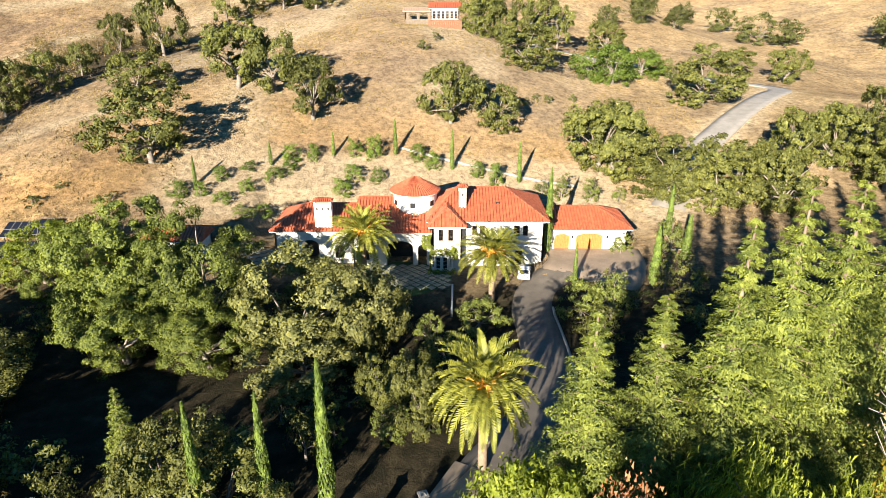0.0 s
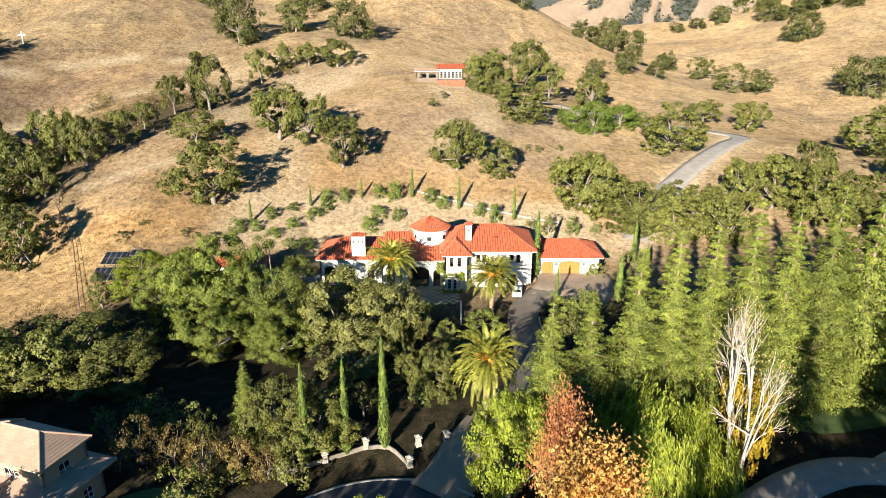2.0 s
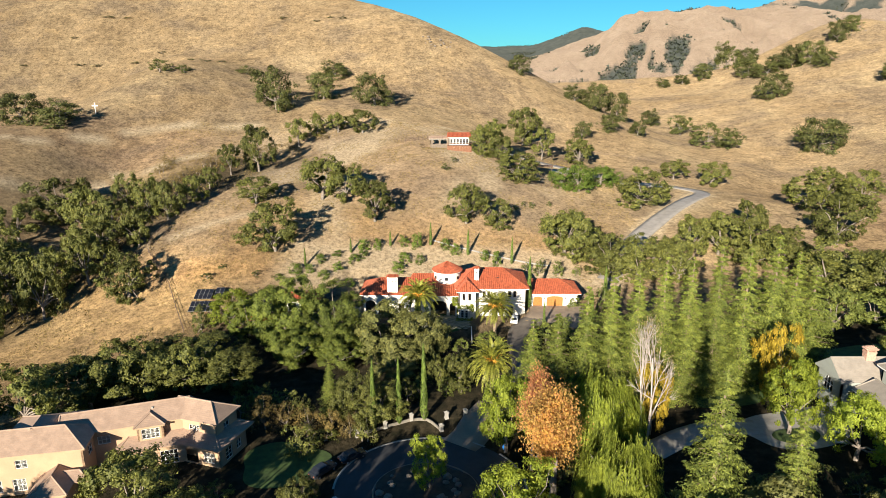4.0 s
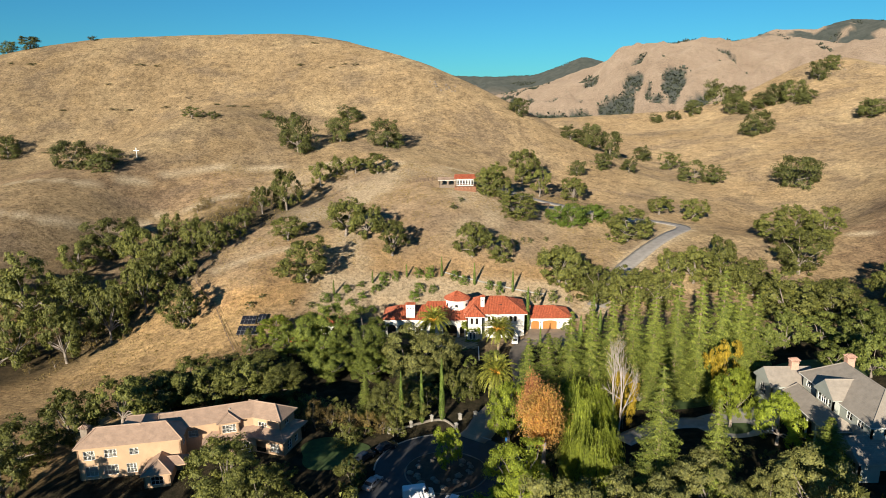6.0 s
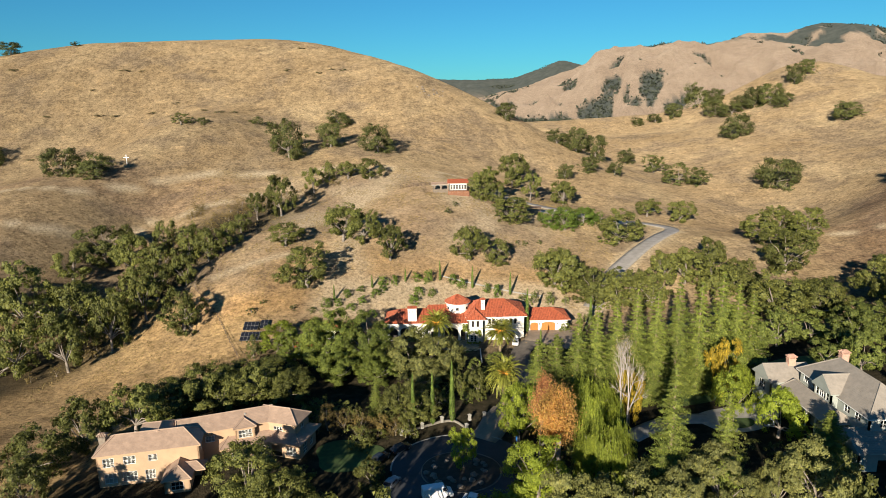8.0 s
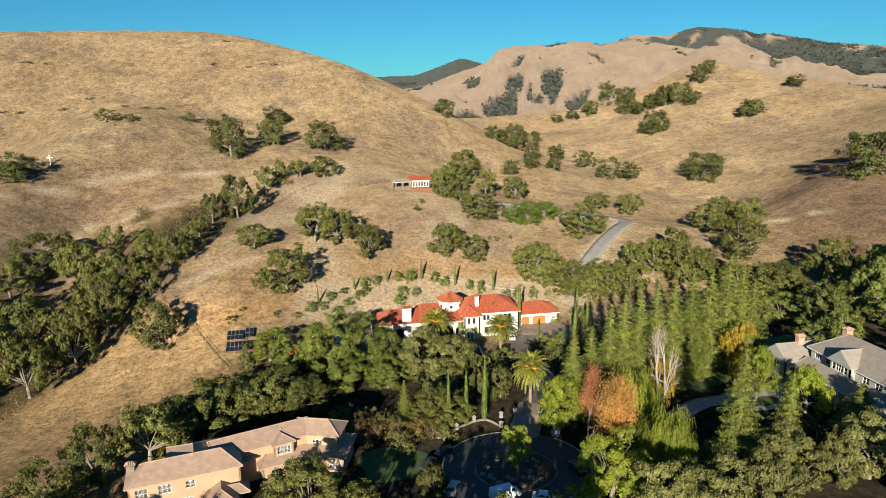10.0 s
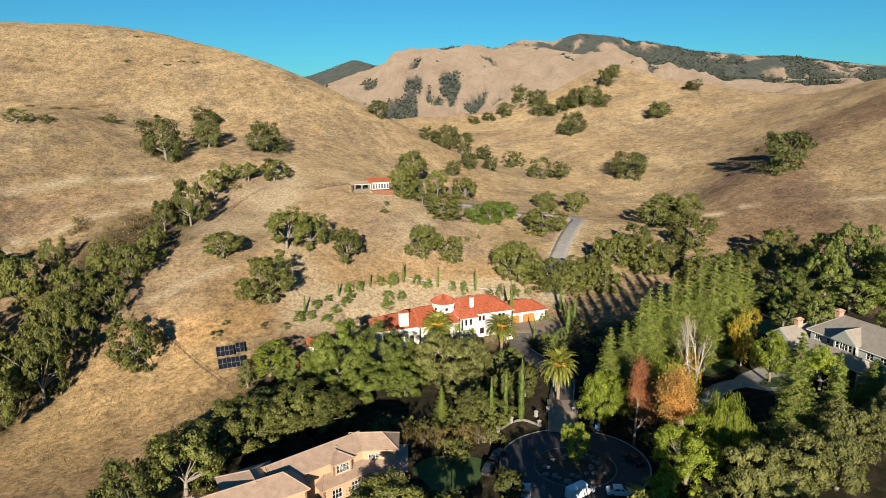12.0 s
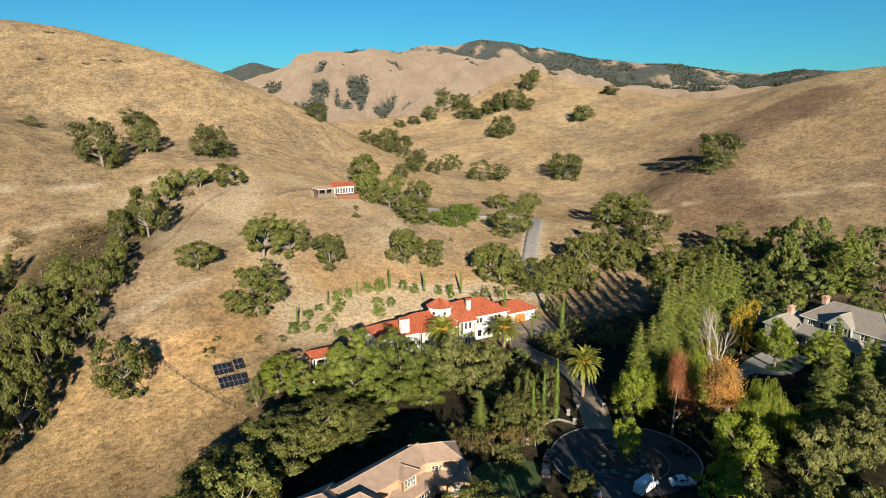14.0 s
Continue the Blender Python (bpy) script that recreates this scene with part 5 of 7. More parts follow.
# ---- houses of the street ----
def tan_house():
    h = thing("neighbour_house", "two-storey tan stucco house with brown tile roofs and angled wings", "house")
    z, eave = 3.4, 10.15

    def block(cx, cy, turn):
        """A wing's own axes: a place on its plan, a wall between two such places, a hipped roof."""
        c, s = math.cos(radians(turn)), math.sin(radians(turn))

        def at(x, y):
            return (cx + c * x - s * y, cy + s * x + c * y)

        def wall(p, q, z0, z1, openings=()):
            facade(h, at(*p), at(*q), z0, z1, list(openings), STUCCO_TAN)

        def roof(x0, x1, y0, y1, ze, zr, **kw):
            hip_roof(h, x0, x1, y0, y1, ze, zr, TILE_TAN, barrel=False, soffit=STUCCO_TAN, **kw).matrix_basis = pose(cx, cy, 0, 0, 0, turn)
        return at, wall, roof

    # east block with its hipped end
    at, wall, roof = block(-44.5, 29.8, -17.6)
    wall((-3.4, -2.65), (4.1, -2.65), z, eave, [(2.3, 4.3, 4.1, 5.7, "blind")])
    wall((4.1, -2.65), (4.1, 2.65), z, eave, [(1.8, 3.2, 4.0, 5.7, "window")])
    wall((4.1, 2.65), (-4.4, 2.65), z, eave, [(2.0, 3.6, 4.0, 5.5, "window")])
    roof(-4.4, 4.1, -2.65, 2.65, eave, 12.1, left=0.1, over=0.5)
    wall((-2.6, -4.4), (5.6, -4.4), z, 6.85, [(0.8, 4.2, 0.05, 2.6, "open"), (5.2, 7.2, 0.6, 2.4, "blind")])
    wall((5.6, -4.4), (5.6, 2.6), z, 6.85, [(1.6, 3.2, 0.4, 2.5, "french"), (4.4, 5.6, 0.8, 2.3, "window")])
    wall((5.6, 2.6), (4.2, 2.6), z, 6.85)
    roof(-3.6, 5.6, -4.4, 3.6, 6.9, 9.1, over=0.6, left=0.1)
    # long middle block
    at, wall, roof = block(-56.1, 28.1, 18.5)
    wall((-8.8, -2.9), (8.2, -2.9), z, eave, [(1.6, 3.2, 4.2, 5.6, "window"), (4.6, 6.4, 4.2, 5.6, "blind")])
    wall((7.6, 2.9), (-9.0, 2.9), z, eave, [(3.0, 4.6, 4.0, 5.5, "window"), (9.0, 10.6, 4.0, 5.5, "window")])
    roof(-9.0, 9.0, -2.9, 2.9, eave, 12.15, left=0.1, right=0.1, over=0.5)
    wall((1.6, -4.0), (5.4, -4.0), 7.2, eave, [(0.6, 3.2, 0.7, 2.4, "blind")])
    wall((5.4, -4.0), (5.4, -2.95), 7.2, eave)
    wall((1.6, -2.95), (1.6, -4.0), 7.2, eave)
    roof(1.6, 5.4, -4.0, -0.8, eave + 0.03, 11.35, axis="y", left=2.3, right=0.1, over=0.4)
    wall((-1.0, -5.0), (8.4, -5.0), z, 6.85, [(1.6, 3.6, 0.5, 2.4, "window"), (5.6, 8.2, 0.05, 2.5, "french")])
    wall((-1.0, -2.95), (-1.0, -5.0), z, 6.85)
    roof(-1.2, 9.4, -5.0, 3.0, 6.88, 9.05, left=3.2, right=0.1, over=0.55)
    # west wing
    at, wall, roof = block(-68.4, 20.5, 11.5)
    wall((-9.0, -2.9), (9.2, -2.9), z, eave, [(1.0, 3.0, 4.0, 5.9, "blind"), (4.6, 6.8, 4.2, 5.9, "blind"), (9.0, 10.6, 4.3, 5.7, "blind"), (1.0, 3.2, 0.6, 2.7, "blind"), (4.2, 6.8, 0.6, 2.7, "blind"), (8.2, 10.0, 0.6, 2.6, "blind")])
    wall((9.2, -2.9), (9.2, 2.9), z, eave, [(2.0, 3.6, 4.0, 5.5, "window")])
    wall((9.2, 2.9), (-9.0, 2.9), z, eave, [(11.0, 12.6, 4.0, 5.5, "window")])
    wall((-9.0, 2.9), (-9.0, -2.9), z, eave, [(2.0, 3.8, 4.0, 5.7, "blind")])
    roof(-9.0, 9.2, -2.9, 2.9, eave - 0.03, 12.55, over=0.5)
    wall((-2.6, 8.0), (-2.6, 2.95), z, eave)
    wall((6.0, 8.0), (-2.6, 8.0), z, eave, [(3.0, 4.6, 4.0, 5.5, "window")])
    roof(-2.6, 6.0, 0.2, 8.0, eave - 0.06, 12.45, axis="y", left=0.1, over=0.5)
    # single-storey gables before the wing
    wall((3.4, -8.0), (8.0, -8.0), z, 6.1, [(1.2, 3.4, 0.5, 2.2, "window")])
    wall((8.0, -8.0), (8.0, -2.95), z, 6.1)
    wall((3.4, -2.95), (3.4, -8.0), z, 6.1)
    roof(3.4, 8.0, -8.0, -2.6, 6.15, 7.75, axis="y", right=0.1, over=0.4)
    roof(6.4, 10.2, -5.4, -2.6, 6.2, 7.2, left=0.1, over=0.3)
    chimney(h, *at(-8.4, 0.6), 1.3, 1.0, z, 12.2, ROCK, TILE_TAN, 0)
    for x, y in ((-52.2, 28.4), (-62.0, 26.2)):
        box_part("roof_vent", x - 0.18, x + 0.18, y - 0.18, y + 0.18, 10.9, 11.75, CONCRETE, h, "pale pipe vent on the roof", 0.03)
    return h


tan_house()


def grey_house():
    h = thing("east_house", "grey-green house with grey shingle gables and brick chimneys", "house")
    z = 10.6
    # main block, its front to the west
    facade(h, (63.2, 28.0), (63.2, 7.0), z, 18.9, [(1.4, 3.2, 6.4, 7.8, "window"), (4.4, 5.4, 6.4, 7.8, "window"), (14.2, 15.8, 6.3, 7.8, "window"), (17.2, 18.8, 6.3, 7.8, "window"), (4.0, 7.0, 0.3, 2.4, "french"), (9.0, 11.0, 0.3, 2.4, "french")], SIDING_GREY, TRIM_WHITE)
    facade(h, (63.2, 7.0), (72.6, 7.0), z, 18.9, [(2.0, 3.8, 6.3, 7.8, "window"), (5.6, 7.4, 6.3, 7.8, "window")], SIDING_GREY, TRIM_WHITE)
    facade(h, (72.6, 7.0), (72.6, 28.0), z, 18.9, [(6.0, 8.0, 6.3, 7.8, "window"), (15.0, 17.0, 6.3, 7.8, "window")], SIDING_GREY, TRIM_WHITE)
    facade(h, (72.6, 28.0), (63.2, 28.0), z, 18.9, [], SIDING_GREY)
    hip_roof(h, 63.2, 72.6, 7.0, 28.0, 18.95, 23.3, SHINGLE_GREY, barrel=False, axis="y", soffit=TRIM_WHITE)
    # gabled cross wing with the arched window
    facade(h, (61.7, 20.9), (61.7, 15.5), z, 19.4, [(0.7, 1.55, 6.9, 8.4, "window"), (1.75, 3.65, 6.9, 8.75, "arch_window"), (3.85, 4.7, 6.9, 8.4, "window")], SIDING_GREY, TRIM_WHITE)
    facade(h, (61.7, 15.5), (63.1, 15.5), z, 19.4, [], SIDING_GREY)
    facade(h, (63.1, 20.9), (61.7, 20.9), z, 19.4, [], SIDING_GREY)
    hip_roof(h, 61.7, 68.2, 15.5, 20.9, 19.45, 22.2, SHINGLE_GREY, barrel=False, left=0.0, right=0.1, over=0.35, soffit=SIDING_GREY)
    # lower north wing, gable to the west
    facade(h, (57.2, 34.4), (57.2, 27.9), z, 16.2, [(2.0, 4.4, 2.6, 5.0, "arch_window")], SIDING_GREY, TRIM_WHITE)
    facade(h, (57.2, 27.9), (63.1, 27.9), z, 16.2, [(1.2, 2.6, 2.4, 4.0, "window"), (3.6, 5.0, 2.4, 4.0, "window")], SIDING_GREY, TRIM_WHITE)
    facade(h, (66.0, 34.4), (57.2, 34.4), z, 16.2, [], SIDING_GREY)
    facade(h, (66.0, 28.1), (66.0, 34.4), z, 16.2, [], SIDING_GREY)
    hip_roof(h, 57.2, 66.0, 27.9, 34.4, 16.25, 19.0, SHINGLE_GREY, barrel=False, left=0.0, right=0.1, over=0.4, soffit=SIDING_GREY)
    # porch along the front
    hip_roof(h, 59.0, 64.4, 12.0, 27.2, 15.3, 17.2, SHINGLE_GREY, barrel=False, axis="y", left=2.0, right=0.5, over=0.4, soffit=TRIM_WHITE, name="porch_roof")
    for k in range(6):
        box_part("porch_post", 58.95, 59.2, 12.1 + 2.95 * k, 12.35 + 2.95 * k, z - 0.2, 15.1, TRIM_WHITE, h)
    # garage, gable to the west
    facade(h, (59.6, 11.6), (59.6, 3.6), z, 14.2, [(1.0, 2.6, 1.0, 2.9, "window"), (2.9, 5.1, 0.05, 3.2, "arch_window"), (5.4, 7.0, 1.0, 2.9, "window")], SIDING_GREY, TRIM_WHITE)
    facade(h, (59.6, 3.6), (63.1, 3.6), z, 14.2, [], SIDING_GREY)
    facade(h, (63.1, 11.6), (59.6, 11.6), z, 14.2, [], SIDING_GREY)
    hip_roof(h, 59.6, 66.0, 3.6, 11.6, 14.25, 16.8, SHINGLE_GREY, barrel=False, left=0.0, right=0.1, over=0.45, soffit=SIDING_GREY)
    chimney(h, 62.9, 31.1, 1.5, 1.1, 16.0, 20.2, BRICK, BRICK, 0)
    chimney(h, 71.6, 27.4, 1.5, 1.2, 16.0, 22.5, BRICK, BRICK, 0)
    return h


east = grey_house()


def lookout():
    h = thing("hill_house", "small white hilltop house with terracotta roof and red timber deck", "house")
    z = 34.2
    facade(h, (-3.5, 192.0), (4.6, 192.0), z, 37.2, [(0.5 + 1.25 * i, 1.5 + 1.25 * i, 0.15, 2.35, "french") for i in range(6)], STUCCO, TRIM_WHITE)
    facade(h, (4.6, 192.0), (4.6, 199.0), z, 37.2, [(1.0, 2.2, 0.6, 2.2, "window"), (4.0, 5.2, 0.6, 2.2, "window")], STUCCO)
    facade(h, (4.6, 199.0), (-3.5, 199.0), z, 37.2, [], STUCCO)
    facade(h, (-3.5, 199.0), (-3.5, 192.0), z, 37.2, [(1.2, 2.4, 0.6, 2.2, "window"), (4.2, 5.4, 0.6, 2.2, "window")], STUCCO)
    hip_roof(h, -3.5, 4.6, 192.0, 199.0, 37.25, 38.7, TILE_RED, left=0.1, right=0.1, soffit=STUCCO)
    facade(h, (-11.0, 194.5), (-3.6, 194.5), z, 36.4, [(1.0, 3.4, 0.05, 2.0, "arch"), (4.2, 6.6, 0.05, 2.0, "arch")], WOOD_GREY)
    facade(h, (-11.0, 199.0), (-11.0, 194.5), z, 36.4, [], WOOD_GREY)
    hip_roof(h, -11.0, -3.6, 194.5, 199.0, 36.45, 37.3, TILE_TAN, left=0.1, right=0.1, soffit=STUCCO)
    deck = part("deck", (lambda b: (add_box(b, -4.2, 5.4, 188.4, 191.9, z - 0.3, z - 0.05), b)[1])(bmesh.new()), WOOD_DECK, h, "red-stained timber deck")
    for i in range(16):
        box_part("skirt_board", -4.2 + 0.6 * i + 0.01, -4.2 + 0.6 * (i + 1) - 0.01, 188.42, 188.5, z - 2.6, z - 0.32, WOOD_DECK, deck)
    for i in range(9):
        x = -4.1 + i * 1.17
        box_part("rail_post", x - 0.05, x + 0.05, 188.45, 188.55, z - 0.05, z + 0.95, WOOD_DECK, deck)
    box_part("handrail", -4.2, 5.4, 188.42, 188.58, z + 0.9, z + 1.0, WOOD_DECK, deck)
    box_part("plinth", -3.5, 4.6, 192.0, 199.0, z - 1.6, z, STUCCO, h)
    box_part("plinth", -11.0, -3.52, 194.5, 199.0, z - 1.6, z, WOOD_GREY, h)
    return h


lookout().matrix_basis = pose(0, 0, 1.2)

# ---- roads, kerbs, paving ----
def along(pts, step=1.0):
    """Points at even steps on a smooth line through pts, with the way ahead."""
    p = np.array(pts, float)
    n = len(p)
    out = []
    for i in range(n - 1):
        a, b, c, d = p[max(i - 1, 0)], p[i], p[i + 1], p[min(i + 2, n - 1)]
        m = max(2, int(np.hypot(*(c - b)) / step))
        for t in np.arange(m) / m:
            out.append(0.5 * (2 * b + (c - a) * t + (2 * a - 5 * b + 4 * c - d) * t * t + (3 * b - a - 3 * c + d) * t ** 3))
    out.append(p[-1])
    out = np.array(out)
    way = np.gradient(out, axis=0)
    return out, way / np.maximum(np.linalg.norm(way, axis=1, keepdims=True), 1e-6)


def strip(name, pts, width, mat, label, category, lift=0.07, step=1.2, lanes=4):
    """A road that follows the ground, with a real edge."""
    c, w = along(pts, step)
    side = np.stack([w[:, 1], -w[:, 0]], -1)
    offs = np.linspace(-0.5, 0.5, lanes + 1) * width
    grid = c[:, None, :] + side[:, None, :] * offs[None, :, None]
    z = ground_z(grid[..., 0], grid[..., 1])
    z = z.max(axis=1, keepdims=True) * 0.6 + z * 0.4 + lift
    top = np.concatenate([grid, z[..., None]], -1)
    skirt0 = top[:, :1] - np.array([0, 0, 0.5])
    skirt1 = top[:, -1:] - np.array([0, 0, 0.5])
    v = np.concatenate([skirt0, top, skirt1], 1)
    n, m = v.shape[:2]
    idx = np.arange(n * m).reshape(n, m)
    f = np.stack([idx[:-1, :-1], idx[1:, :-1], idx[1:, 1:], idx[:-1, 1:]], -1).reshape(-1, 4)[:, ::-1]
    ob = new(name, mesh_np(name, v.reshape(-1, 3), f, mat))
    return tagged(ob, label, category, kind="structure")


def kerb(pts, mat, label, width=0.32, up=0.16, step=0.8, name="kerb"):
    c, w = along(pts, step)
    side = np.stack([w[:, 1], -w[:, 0]], -1)
    z = ground_z(c[:, 0], c[:, 1])
    a = np.concatenate([c - side * width / 2, (z + up)[:, None]], 1)
    b = np.concatenate([c + side * width / 2, (z + up)[:, None]], 1)
    dn = np.array([0, 0, up + 0.3])
    v = np.stack([a - dn, a, b, b - dn], 1)
    n = len(v)
    idx = np.arange(n * 4).reshape(n, 4)
    f = np.stack([idx[:-1, :-1], idx[1:, :-1], idx[1:, 1:], idx[:-1, 1:]], -1).reshape(-1, 4)[:, ::-1]
    return tagged(new(name, mesh_np(name, v.reshape(-1, 3), f, mat)), label, "kerb", kind="structure")


CX, CY = -7.5, 19.0


def disc(name, x, y, r, mat, label, lift, kind="structure", wob=0.0, sx=1.0):
    n, m = 48, 10
    v, f = [], []
    for j in range(m + 1):
        for i in range(n):
            g = 2 * math.pi * i / n
            k = r * j / m * (1 + wob * math.sin(3 * g + 1) + wob * 0.6 * math.sin(5 * g))
            px, py = x + k * math.cos(g) * sx, y + k * math.sin(g)
            v.append((px, py, lift if j < m else lift - 0.0))
    v = np.array(v)
    v[:, 2] += ground_z(v[:, 0], v[:, 1])
    for j in range(m):
        for i in range(n):
            f.append((j * n + i, (j + 1) * n + i, (j + 1) * n + (i + 1) % n, j * n + (i + 1) % n))
    return tagged(new(name, mesh_np(name, v, np.array(f), mat)), label, name.replace("_", " "), kind=kind)


disc("road", CX, CY, 14.2, ASPHALT, "dark asphalt turning circle of the street", 0.08)
strip("road", [(-17, 12), (-22, 5), (-27, -6), (-31, -20), (-36, -40), (-40, -70), (-46, -120), (-60, -190), (-90, -280)], 8.5, ASPHALT, "dark asphalt street leading away", "road", lift=0.06)
kerb([(CX + 14.35 * math.cos(radians(a)), CY + 14.35 * math.sin(radians(a))) for a in range(52, 190, 6)], CONCRETE, "pale concrete kerb round the turning circle")
kerb([(CX + 14.35 * math.cos(radians(a)), CY + 14.35 * math.sin(radians(a))) for a in range(-75, 40, 6)], CONCRETE, "pale concrete kerb round the turning circle")
SOIL = plain("planting_soil", (0.055, 0.042, 0.030), 0.95, var=0.35, scale=0.8, bump=0.5)
disc("island", CX - 0.6, CY - 1.5, 7.6, SOIL, "dark soil planting island in the road", 0.16, wob=0.05)
kerb([(CX - 0.6 + 7.75 * math.cos(radians(a)), CY - 1.5 + 7.75 * math.sin(radians(a))) for a in range(0, 366, 6)], ROCK, "grey stone kerb of the island", width=0.3)
DRIVE = [(-1.5, 32.6), (0.8, 37), (4.5, 44), (8.8, 50.5), (11.4, 57), (12.1, 64), (12.3, 71), (12.5, 79), (14.5, 85.5), (19, 90)]
strip("driveway", DRIVE, 5.6, DRIVEWAY, "dark grey-brown paved driveway", "driveway", lift=0.07)
kerb([(p[0] + 2.9 * q[1], p[1] - 2.9 * q[0]) for p, q in zip(*[a[8:-10:3] for a in along(DRIVE)])], CONCRETE, "pale concrete edge of the driveway")
strip("entry_paving", [(-3.0, 30.6), (-1.0, 33.6), (1.2, 37.6), (4.0, 43.0)], 6.6, PAVER, "warm paved entrance between the gate piers", "driveway", lift=0.12, step=0.8)
strip("forecourt", [(24.9, 97.45), (24.7, 93.5), (23.6, 89.5), (21.5, 86.0)], 15.2, PAVER, "warm paved forecourt before the garage", "driveway", lift=0.09, step=0.7, lanes=12)
strip("hill_road", ROAD_UP, 6.2, GRAVEL, "pale grey gravel road winding up the hill", "road", lift=0.10, step=2.0)
disc("drive_court", 49.8, 26.0, 6.6, CONCRETE, "pale paved turning court before the grey house", 0.10, wob=0.06, sx=1.25)
disc("lawn", 48.6, 23.6, 2.6, LAWN, "round lawn bed in the drive court", 0.2, sx=1.3)
strip("side_drive", [(26, 22), (33, 26.5), (39, 28.5), (44.5, 27.5)], 4.6, CONCRETE, "pale drive between the trees", "driveway", lift=0.1)
disc("lawn", 46, 42.5, 6.0, LAWN, "shaded green lawn under the redwoods", 0.10, wob=0.1, sx=1.6)
disc("lawn", -31, 25.5, 6.2, LAWN, "shaded green lawn beside the street", 0.10, wob=0.08, sx=1.1)
disc("lawn", 88, 57, 8.0, LAWN, "bright lawn behind the grey house", 0.10, wob=0.08, sx=1.7)

PAVER_MOSSY = plain("mossy_pavers", (0.27, 0.27, 0.20), 0.95, var=0.25, scale=0.6, bump=0.2)
# diagonal pavers with grass joints before the loggia
paving = tagged(disc("terrace", -6.5, 88.6, 5.8, LAWN, "lawn terrace set with diagonal stone pavers", 0.06, sx=1.35), category="terrace")
slab = bmesh.new()
add_box(slab, -0.46, 0.46, -0.46, 0.46, -0.05, 0.04)
slab_me = bpy.data.meshes.new("paver")
slab.to_mesh(slab_me)
slab.free()
slab_me.materials.append(PAVER_MOSSY)
for i in range(-9, 10):
    for j in range(-9, 10):
        x, y = -6.5 + (i - j) * 0.80, 88.0 + (i + j) * 0.80
        if abs(x + 6.5) < 8.0 and 84.2 < y < 93.4:
            o = new("paver", slab_me)
            o.parent = paving
            o.matrix_basis = pose(x, y, height(x, y) + 0.12, 0, 0, 45)
for i in range(-4, 5):
    for j in range(-4, 5):
        x, y = -31.0 + (i - j) * 0.80, 96.0 + (i + j) * 0.80
        if abs(x + 31) < 3.2 and abs(y - 96) < 4:
            o = new("paver", slab_me)
            o.parent = paving
            o.matrix_basis = pose(x, y, height(x, y) + 0.12, 0, 0, 45)


# ---- walls, gate piers, fences ----
def pier(x, y, tall=1.15, w=0.55, turn=20):
    t = thing("gate_pier", "white stucco gate pier with a capped top", "gate pier", "piers round the entrance")
    bm = bmesh.new()
    add_box(bm, -w / 2, w / 2, -w / 2, w / 2, -0.4, tall)
    add_box(bm, -w / 2 - 0.06, w / 2 + 0.06, -w / 2 - 0.06, w / 2 + 0.06, -0.4, 0.3)
    part("shaft", bm, CONCRETE, t)
    bm = bmesh.new()
    add_box(bm, -w / 2 - 0.12, w / 2 + 0.12, -w / 2 - 0.12, w / 2 + 0.12, tall, tall + 0.14)
    tip = bm.verts.new((0, 0, tall + 0.42))
    k = [bm.verts.new(p) for p in ((-w / 2, -w / 2, tall + 0.14), (w / 2, -w / 2, tall + 0.14), (w / 2, w / 2, tall + 0.14), (-w / 2, w / 2, tall + 0.14))]
    for i in range(4):
        bm.faces.new((k[i], k[(i + 1) % 4], tip))
    part("cap", bm, CONCRETE, t)
    t.matrix_basis = pose(x, y, height(x, y), 0, 0, turn)


# gate and drive walls: the shade they stand in is put into this colour
SHADED_WALL = plain("shaded_gate_wall", (0.20, 0.175, 0.14), 0.95, var=0.3, scale=1.5, bump=0.4)
for x, y in ((-15.8, 36.2), (-11.3, 38.6), (-5.9, 35.6), (-5.0, 38.8), (-1.6, 39.4), (3.2, 36.2), (-20.3, 33.4), (5.0, 31.5)):
    pier(x, y)


def low_wall(pts, tall, label, thick=0.28, mat=None):
    c, w = along(pts, 0.9)
    side = np.stack([w[:, 1], -w[:, 0]], -1)
    z = ground_z(c[:, 0], c[:, 1])
    a = np.concatenate([c - side * thick / 2, (z + tall)[:, None]], 1)
    b = np.concatenate([c + side * thick / 2, (z + tall)[:, None]], 1)
    dn = np.array([0, 0, tall + 0.5])
    v = np.stack([a - dn, a, b, b - dn], 1)
    n = len(v)
    idx = np.arange(n * 4).reshape(n, 4)
    f = np.concatenate([np.stack([idx[:-1, :-1], idx[1:, :-1], idx[1:, 1:], idx[:-1, 1:]], -1).reshape(-1, 4)[:, ::-1], idx[:1], idx[-1:, ::-1]])
    return tagged(new("garden_wall", mesh_np("garden_wall", v.reshape(-1, 3), f, mat or STUCCO)), label, "wall")


low_wall([(-20.0, 33.8), (-15.9, 36.2), (-11.5, 38.4)], 0.5, "low wall beside the gate, coloured dark for shade", mat=SHADED_WALL)
low_wall([(-11.0, 38.4), (-8.5, 38.4), (-6.2, 35.9)], 0.5, "low wall beside the gate, coloured dark for shade", mat=SHADED_WALL)
low_wall([(-1.4, 39.6), (1.4, 42.4), (4.4, 47.2)], 0.4, "low wall along the drive, coloured dark for shade", mat=SHADED_WALL)
low_wall([(1.2, 77), (1.3, 81), (1.4, 85)], 0.55, "white stucco wall beside the front walk")
low_wall([(-9, 127.6), (2, 124.6), (15, 121.6), (26, 119.4)], 0.35, "low pale retaining wall behind the cypress row", mat=CONCRETE)


